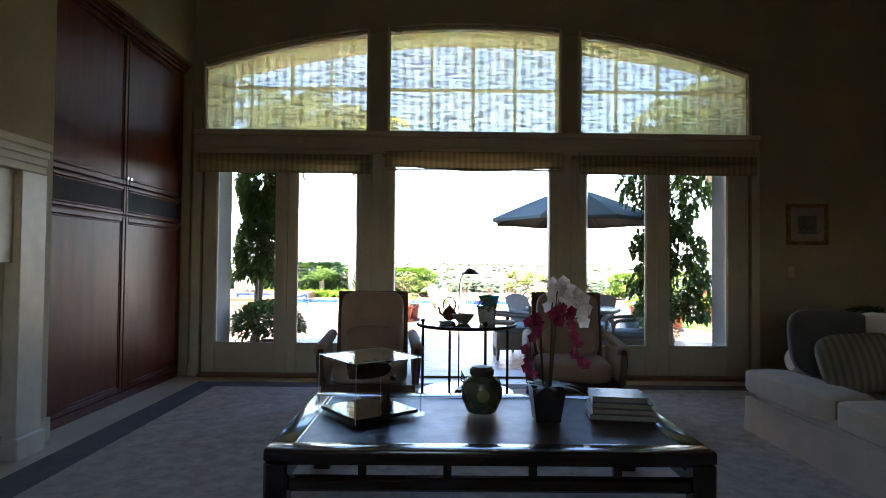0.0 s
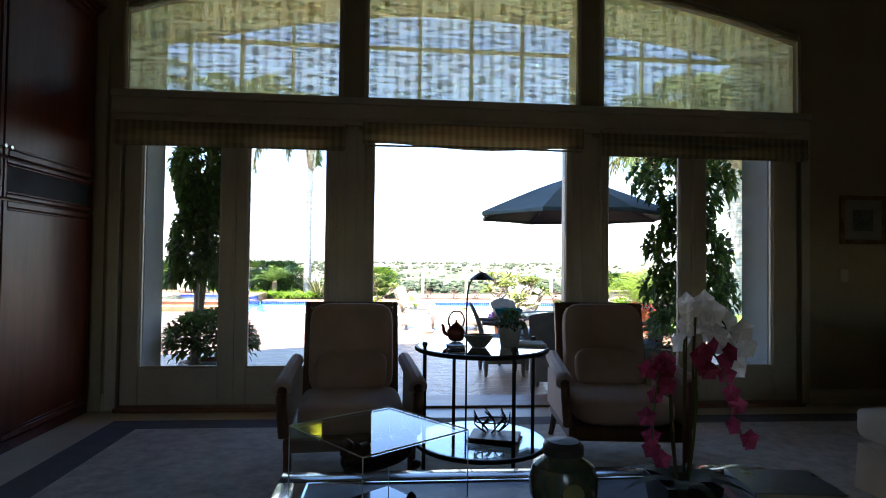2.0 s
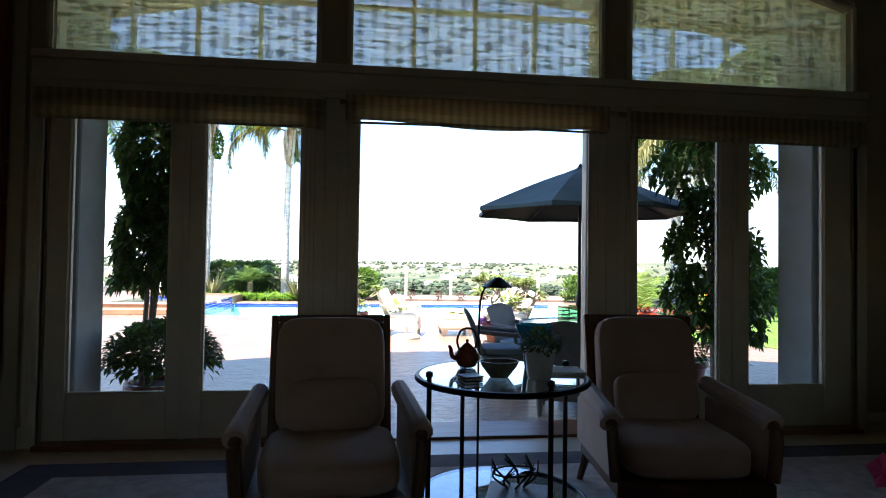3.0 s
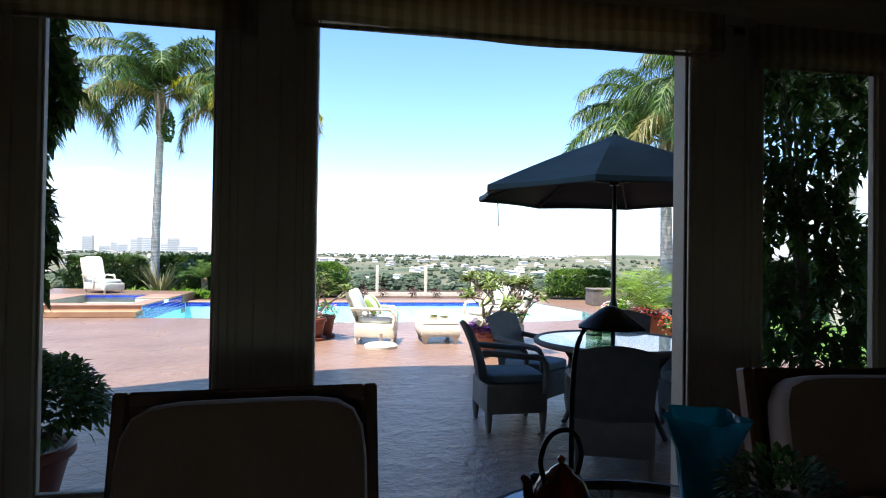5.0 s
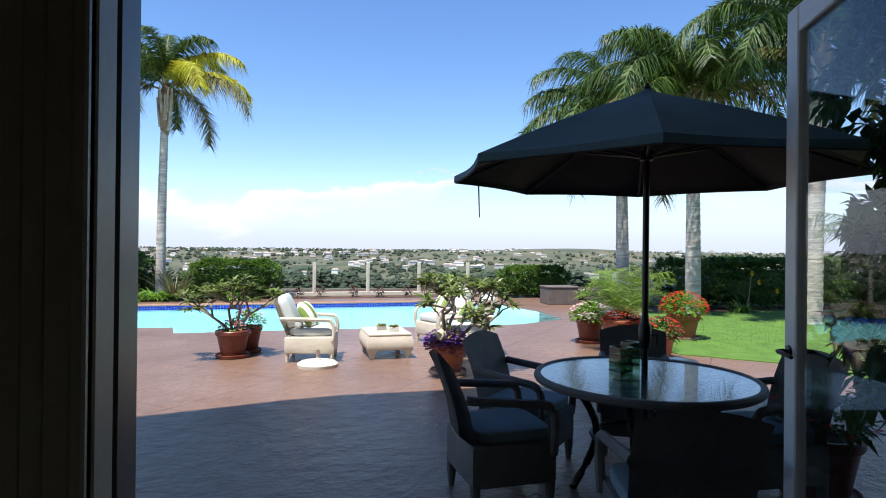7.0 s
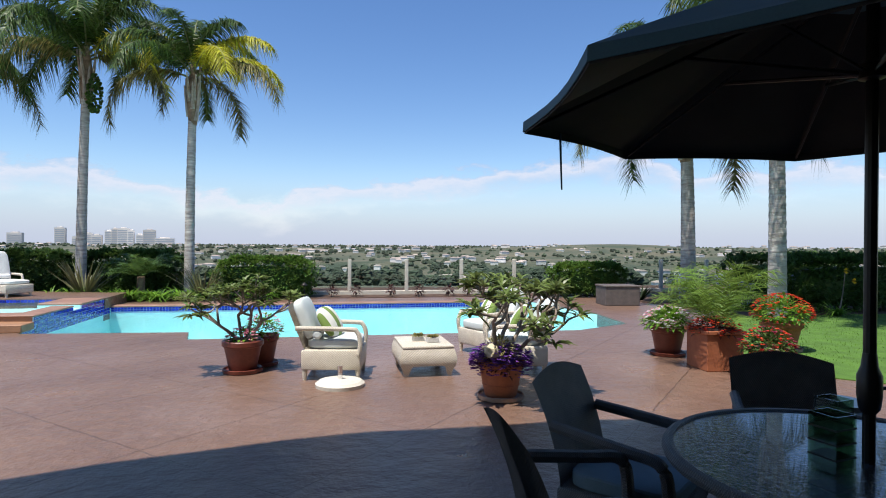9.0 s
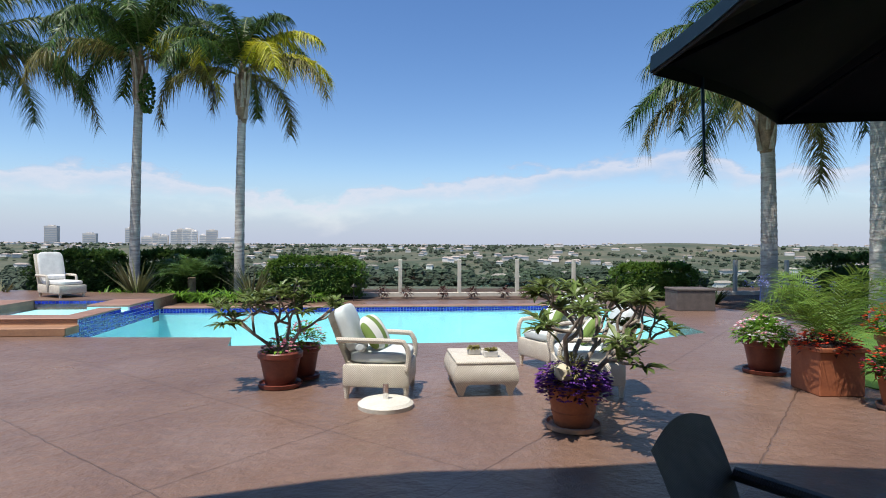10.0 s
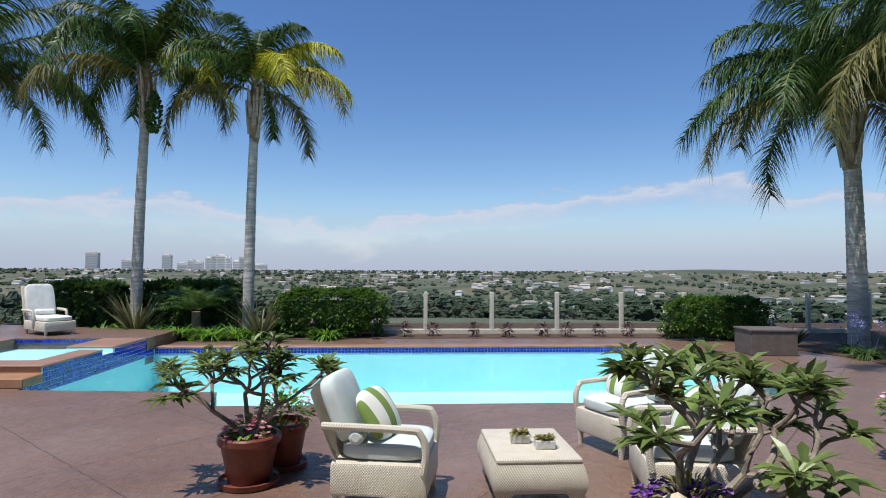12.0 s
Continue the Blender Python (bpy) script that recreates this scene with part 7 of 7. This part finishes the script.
for k in range(2):
    bm = B()
    box(bm, -0.15, 0.15, -0.11, 0.11, k * 0.019, k * 0.019 + 0.017, 0.003, pose(0, 0, 0, 0, 0, 8 * k))
    part("book", bm, ("book_c", "chair_wood")[k], t, smooth=0)

# door mat of scrolled iron outside the threshold
t = thing("door_mat", (0.05, 9.55, 0.0), 0, "scrolled black iron and rubber door mat outside the doors", "mat")
bm = B()
box(bm, -0.60, 0.60, -0.28, 0.28, 0.0, 0.012, 0.004)
part("base", bm, "black", t, smooth=0)
bm = B()
for i in range(8):
    for j in range(3):
        c = Vector((-0.52 + 0.149 * i, -0.19 + 0.19 * j, 0.016))
        tube(bm, [c + Vector((0.062 * (1 - k / 26) * math.cos(k * .55), 0.062 * (1 - k / 26) * math.sin(k * .55) * 1.2, 0)) for k in range(24)], 0.008, 0.006, 4)
part("scrolls", bm, "mat_iron", t)

# low table in the foreground
CT = FLOOR + 0.45
t = thing("coffee_table", (-0.13, 5.40, FLOOR), 0, "large black lacquer coffee table with an inset brown leather top", "table")
W2, D2 = 0.965, 0.56
bm = B()
for a, b, p, q in ((-W2, W2, -D2, -D2 + 0.11), (-W2, W2, D2 - 0.11, D2), (-W2, -W2 + 0.11, -D2 + 0.11, D2 - 0.11), (W2 - 0.11, W2, -D2 + 0.11, D2 - 0.11)):
    box(bm, a, b, p, q, 0.398, 0.45, 0.008, seg=2)
part("top_frame", bm, "lacquer", t, smooth=40)
bm = B()
box(bm, -W2 + 0.11, W2 - 0.11, -D2 + 0.11, D2 - 0.11, 0.40, 0.442)
part("top_inset", bm, "leather", t, "embossed brown leather inset", 0)
bm = B()
for a, b, p, q in ((-W2 + .11, W2 - .11, -D2 + .108, -D2 + .116), (-W2 + .11, W2 - .11, D2 - .116, D2 - .108), (-W2 + .108, -W2 + .116, -D2 + .116, D2 - .116), (W2 - .116, W2 - .108, -D2 + .116, D2 - .116)):
    box(bm, a, b, p, q, 0.44, 0.447)
part("inlay", bm, "chrome", t, "thin pale inlay line", 0)
for sx in (-1, 1):
    for sy in (-1, 1):
        bm = B()
        box(bm, -0.05, 0.05, -0.05, 0.05, 0, 0.398, 0.012, pose(sx * (W2 - 0.05), sy * (D2 - 0.05), 0))
        part("leg", bm, "lacquer", t, smooth=40)
for sy in (-1, 1):
    bm = B()
    y = sy * (D2 - 0.05)
    box(bm, -W2 + 0.095, W2 - 0.095, y - 0.028, y + 0.028, 0.265, 0.325, 0.012)
    part("stretcher", bm, "lacquer", t, smooth=0)
    bm = B()
    box(bm, -W2 + 0.095, W2 - 0.095, y - 0.026, y + 0.026, 0.378, 0.398, 0.006)
    part("apron", bm, "lacquer", t, smooth=0)
    for x in (-0.55, -0.184, 0.184, 0.55):
        bm = B()
        box(bm, x - 0.018, x + 0.018, y - 0.018, y + 0.018, 0.325, 0.378, 0.004)
        part("strut", bm, "lacquer", t, smooth=0)
for sx in (-1, 1):
    bm = B()
    x = sx * (W2 - 0.05)
    box(bm, x - 0.02, x + 0.02, -D2 + 0.095, D2 - 0.095, 0.265, 0.325, 0.006)
    box(bm, x - 0.018, x + 0.018, -D2 + 0.095, D2 - 0.095, 0.378, 0.398, 0.006)
    part("side_rail", bm, "lacquer", t, smooth=0)

# acrylic case with a bronze
t = thing("display_case", (-0.72, 5.46, CT), 38, "clear acrylic display case on a black mirrored base", "display case")
bm = B()
box(bm, -0.215, 0.215, -0.215, 0.215, 0.0, 0.012, 0.002)
part("tray", bm, "acrylic", t, smooth=0).visible_shadow = False
bm = B()
box(bm, -0.185, 0.185, -0.185, 0.185, 0.012, 0.03, 0.002)
part("base", bm, "black_mirror", t, "black mirrored plinth", 0)
bm = B()
s, h, k = 0.195, 0.30, 0.005
ring = ((-s, -s), (s, -s), (s, s), (-s, s))
lo = [bm.verts.new((x, y, .012)) for x, y in ring]
hi = [bm.verts.new((x, y, h)) for x, y in ring]
bm.faces.new(hi)
for i in range(4):
    bm.faces.new((lo[i], lo[(i + 1) % 4], hi[(i + 1) % 4], hi[i]))
part("cover", bm, "acrylic", t, "clear acrylic cover", 0).visible_shadow = False
bm = B()
for sx in (-1, 1):
    for sy in (-1, 1):
        tube(bm, [(sx * s, sy * s, 0.012), (sx * s, sy * s, h + k)], 0.0022, 0.0022, 4)
    tube(bm, [(sx * s, -s, h + k), (sx * s, s, h + k)], 0.0022, 0.0022, 4)
    tube(bm, [(-s, sx * s, h + k), (s, sx * s, h + k)], 0.0022, 0.0022, 4)
part("edges", bm, "white_frame", t, "bright polished edges")
bm = B()
rs = random.Random(6)
for x, hh in ((-0.07, 0.2), (0.06, 0.2)):
    tube(bm, bend([(x, 0, 0.03), (x * 1.1, .01, 0.10), (x * .8, -.01, .2)], 5), 0.034, 0.03, 9)
cushion(bm, 0.26, 0.09, 0.09, pose(0, 0, 0.225), 2.5, 0.1, 6)
for _ in range(22):
    ico(bm, (rs.uniform(-.13, .13), rs.uniform(-.04, .04), rs.uniform(.17, .27)), rs.uniform(.015, .03), 1, rs)
tagged(new("bronze_statuette", finish(bm, "bronze_statuette", "bronze", 60)), "small dark bronze figure group inside the acrylic case", "statuette").matrix_basis = pose(-0.72, 5.46, CT, 0, 0, 38)
bm = B()
lathe(bm, [(0.02, 0), (0.028, 0.01), (0.030, 0.04), (0.018, 0.075), (0.022, 0.09), (0.012, 0.115), (0.003, 0.125)], 12)
tagged(new("seated_figurine", finish(bm, "seated_figurine", "bronze", 60)), "tiny dark seated figurine on the mirrored base", "figurine").matrix_basis = pose(-0.62, 5.34, CT + 0.03)
# ginger jar
t = thing("ginger_jar", (-0.12, 5.52, CT), 0, "green glazed ginger jar with a dark lid", "jar")
bm = B()
lathe(bm, [(0.075, 0), (0.080, 0.006), (0.108, 0.07), (0.112, 0.12), (0.098, 0.165), (0.062, 0.19), (0.056, 0.20)], 32)
part("body", bm, "jar", t)
bm = B()
lathe(bm, [(0.060, 0.195), (0.066, 0.20), (0.066, 0.225), (0.05, 0.24), (0.01, 0.245)], 24)
part("lid", bm, "jar_dark", t)
bm = B()
lathe(bm, [(0.032, 0.0), (0.034, 0.003), (0.03, 0.005)], 20, pose(0, -0.109, 0.105, 88))
part("medallion", bm, "straw", t, "yellow round medallion")
# orchids
t = thing("orchid_pot", (0.20, 5.36, CT), 0, "pink and white moth orchids in a square black pot", "orchid")
bm = B()
rings = []
for r, z in ((0.062, 0), (0.085, 0.17), (0.080, 0.17), (0.075, 0.14)):
    rings.append([bm.verts.new((r * x, r * y, z)) for x, y in ((-1, -1), (1, -1), (1, 1), (-1, 1))])
for a, b in zip(rings, rings[1:]):
    for i in range(4):
        bm.faces.new((a[i], a[(i + 1) % 4], b[(i + 1) % 4], b[i]))
bm.faces.new(rings[0])
bm.faces.new(rings[-1])
part("pot", bm, "black_pot", t, smooth=0)
L = Leaves()
rs = random.Random(8)
for k in range(9):
    a = k * 2.4
    L.blade(Vector((0, 0, .16)), Vector((math.cos(a), math.sin(a), .45)).normalized(), .22, .06, .45, 5)
L.part("leaves", "fern", t)
lines = []
for x, y, h in ((-0.03, 0.02, .50), (0.03, -0.03, .55), (0.04, 0.05, .63), (0.06, .03, .68)):
    pts = bend([(x * .4, y * .4, .15), (x * .8, y, h * .6), (x * 1.1, y * 1.2, h), (x * 1.1 + .07 * (1 if x >= 0 else -.5), y, h - .03), (x * 1.1 + .13 * (1 if x >= 0 else -.5), y - .02, h - (.12 if h > .6 else .26))], 6)
    lines.append(pts)
    bm = B()
    tube(bm, pts, .004, .003, 5)
    part("stem", bm, "shrub", t)
    bm = B()
    tube(bm, [(x * .4, y * .4, .15), (x, y, h)], .003, .003, 5)
    part("stake", bm, "chair_wood", t)
for k, pts in enumerate(lines):
    L = Leaves()
    for i in range(10, len(pts), 1):
        p = Vector(pts[i]) + Vector((rs.uniform(-.03, .03), rs.uniform(-.03, .03), rs.uniform(-.02, .02)))
        f = Vector((rs.uniform(-.5, .5), -1, rs.uniform(-.2, .3))).normalized()
        s1 = f.cross(Vector((0, 0, 1))).normalized()
        s2 = s1.cross(f)
        for m_ in range(5):
            b = m_ * 1.2566 + 0.3
            dd = (s1 * math.cos(b) + s2 * math.sin(b) + f * .2).normalized()
            L.leaf(p, dd, .040 if k > 1 else .032, .048 if k > 1 else .036, up=f, droop=0)
    L.part("blossoms", "petal_white" if k > 1 else "petal_magenta", t, "white orchid blossoms" if k > 1 else "deep pink orchid blossoms")
# books
t = thing("book_stack", (0.60, 5.46, CT), -8, "stack of four large picture books", "books")
z = 0
for k, (w, d, h, mm) in enumerate(((0.33, 0.26, .030, "book_c"), (0.31, .25, .026, "book_b"), (.30, .24, .030, "jar_dark"), (.28, .22, .028, "book_a"))):
    m = pose(rs.uniform(-.01, .01), 0, z, 0, 0, rs.uniform(-5, 5))
    bm = B()
    box(bm, -w / 2, w / 2, -d / 2, d / 2, h - .003, h, 0, m)
    box(bm, -w / 2, w / 2, -d / 2, d / 2, 0, .003, 0, m)
    box(bm, -w / 2, -w / 2 + .004, -d / 2, d / 2, .003, h - .003, 0, m)
    bk = part("book", bm, mm, t, smooth=0)
    bm = B()
    box(bm, -w / 2 + .005, w / 2 - .006, -d / 2 + .006, d / 2 - .006, .0035, h - .0035, 0, m)
    part("page_block", bm, "mount", bk, smooth=0)
    z += h + .001

# sofa along the right
t = thing("sofa", (2.46, 5.80, FLOOR), -90, "cream slipcovered sofa with rolled arms and a pleated skirt", "sofa")
LEN, DEP = 2.0, 0.98
bm = B()
nseg = 60
ring0, ring1 = [], []
loop = []
for i in range(nseg + 1):
    loop.append((-LEN / 2 + LEN * i / nseg, -DEP / 2))
for i in range(1, 30):
    loop.append((LEN / 2, -DEP / 2 + DEP * i / 30))
for i in range(nseg + 1):
    loop.append((LEN / 2 - LEN * i / nseg, DEP / 2))
for i in range(1, 30):
    loop.append((-LEN / 2, DEP / 2 - DEP * i / 30))
for i, (x, y) in enumerate(loop):
    f = 1 + 0.006 * math.sin(i * 1.1)
    ring0.append(bm.verts.new((x * f, y * f, 0.004)))
    ring1.append(bm.verts.new((x * 0.985, y * 0.985, 0.27)))
for i in range(len(loop)):
    j = (i + 1) % len(loop)
    bm.faces.new((ring0[i], ring0[j], ring1[j], ring1[i]))
bm.faces.new(ring1)
part("skirt", bm, "sofa", t)
bm = B()
cushion(bm, LEN - 0.02, DEP - 0.03, 0.14, pose(0, 0, 0.29), 9, 0.04)
part("frame", bm, "sofa", t)
for k in (-1, 1):
    bm = B()
    cushion(bm, (LEN - .30) / 2, DEP - .20, .20, pose(k * (LEN - .30) / 4, -.11, .385), 7, .12)
    cushion(bm, LEN / 2 + .02, .34, .19, pose(k * (LEN / 4 + .01), -.335, .385), 7, .06)
    part("seat_cushion", bm, "sofa", t, "box seat cushion wrapping the arm")
    bm = B()
    cushion(bm, (LEN - .30) / 2, .5, .22, pose(k * (LEN - .30) / 4, .24, .68, 76), 5, .2)
    part("back_cushion", bm, "sofa", t)
    bm = B()
    x = k * (LEN / 2 - .10)
    lathe(bm, [(0.05, -0.45), (0.085, -0.44), (0.085, 0.17), (0.07, 0.185), (0.03, 0.19)], 20, pose(x + k * .015, 0, .545, 90))
    box(bm, x - .06, x + .06, -.175, .44, .27, .60, .035, seg=2)
    part("arm", bm, "sofa", t, "scrolled arm")
bm = B()
cushion(bm, LEN - .1, .22, .62, pose(0, .40, .58), 6, .05)
part("backrest", bm, "sofa", t)
for nm, loc, ang, mm, lb in (("throw_pillow", (-0.66, -0.02, .70), (70, 4, 84), "gray_cushion", "dark gray velvet throw pillow on the sofa"),
                             ("throw_pillow", (-0.40, 0.03, .62), (60, -3, 80), "check", "woven checked throw pillow leaning on the sofa")):
    m = pose(2.46, 5.80, FLOOR, 0, 0, -90) @ pose(*loc, *ang)
    p = tagged(new(nm), lb, "pillow")
    p.matrix_basis = m
    bm = B()
    cushion(bm, .62, .50 if mm == "gray_cushion" else .40, .17, None, 3.8, .5)
    part("cover", bm, mm, p)

# fern in the corner
t = thing("fern", (4.15, 8.15, FLOOR), 0, "dark feathery fern on a stand in the corner", "plant")
bm = B()
lathe(bm, [(.16, 0), (.18, .02), (.10, .08), (.10, .45), (.22, .50), (.24, .70), (.21, .70), (.19, .62)], 20)
part("stand", bm, "black_pot", t)
L = Leaves()
rs = random.Random(22)
for k in range(44):
    frond(L, Vector((0, 0, .68)), k * 2.399, rs.uniform(.3, 1.1), rs.uniform(.4, .62), rs.uniform(.3, .8), .08, 24, .2, rs, .02)
L.part("fronds", "fern", t)

# ---- pieces ----
bm = B()
box(bm, 0, 0.010, 0.006, 0.126, 0.006, 0.097, 0.002)
tile_me = finish(bm, "tile", "tile", 0)
for k in range(58):
    y = 20.99 + k * 0.076
    high = 0.12 if y < 21.40 else (0.16 if 23.13 < y < 23.58 else DECK - 0.035)
    for row in range(5):
        z = DECK - 0.035 - 0.076 * (row + 1)
        if z + 0.07 > high + 0.01:
            continue
        ob = new("tile", tile_me)
        ob.parent = spa
        ob.matrix_basis = pose(FACE, y, z, 0, 0, 0) @ Matrix.Diagonal((1, 0.56, 0.70, 1))
for k in range(29):
    ob = new("tile", tile_me)
    ob.parent = spa
    ob.matrix_basis = pose(-8.09 + k * 0.0765, 24.998, 0.166, 0, 0, -90) @ Matrix.Diagonal((1, 0.56, 0.70, 1))
cop = bpy.data.objects["trim_pool"]
bm = B()
box(bm, -5.43, 5.70, 25.410, 25.416, -0.16, -0.02)
part("grout_band", bm, "grout", cop, "pale grout between the waterline tiles", 0)
for row in range(2):
    for k in range(148):
        ob = new("tile", tile_me)
        ob.parent = cop
        ob.matrix_basis = pose(-5.42 + k * 0.075, 25.411, -0.092 + row * 0.056 - 0.03, 0, 0, -90) @ Matrix.Diagonal((1, 0.56, 0.54, 1))
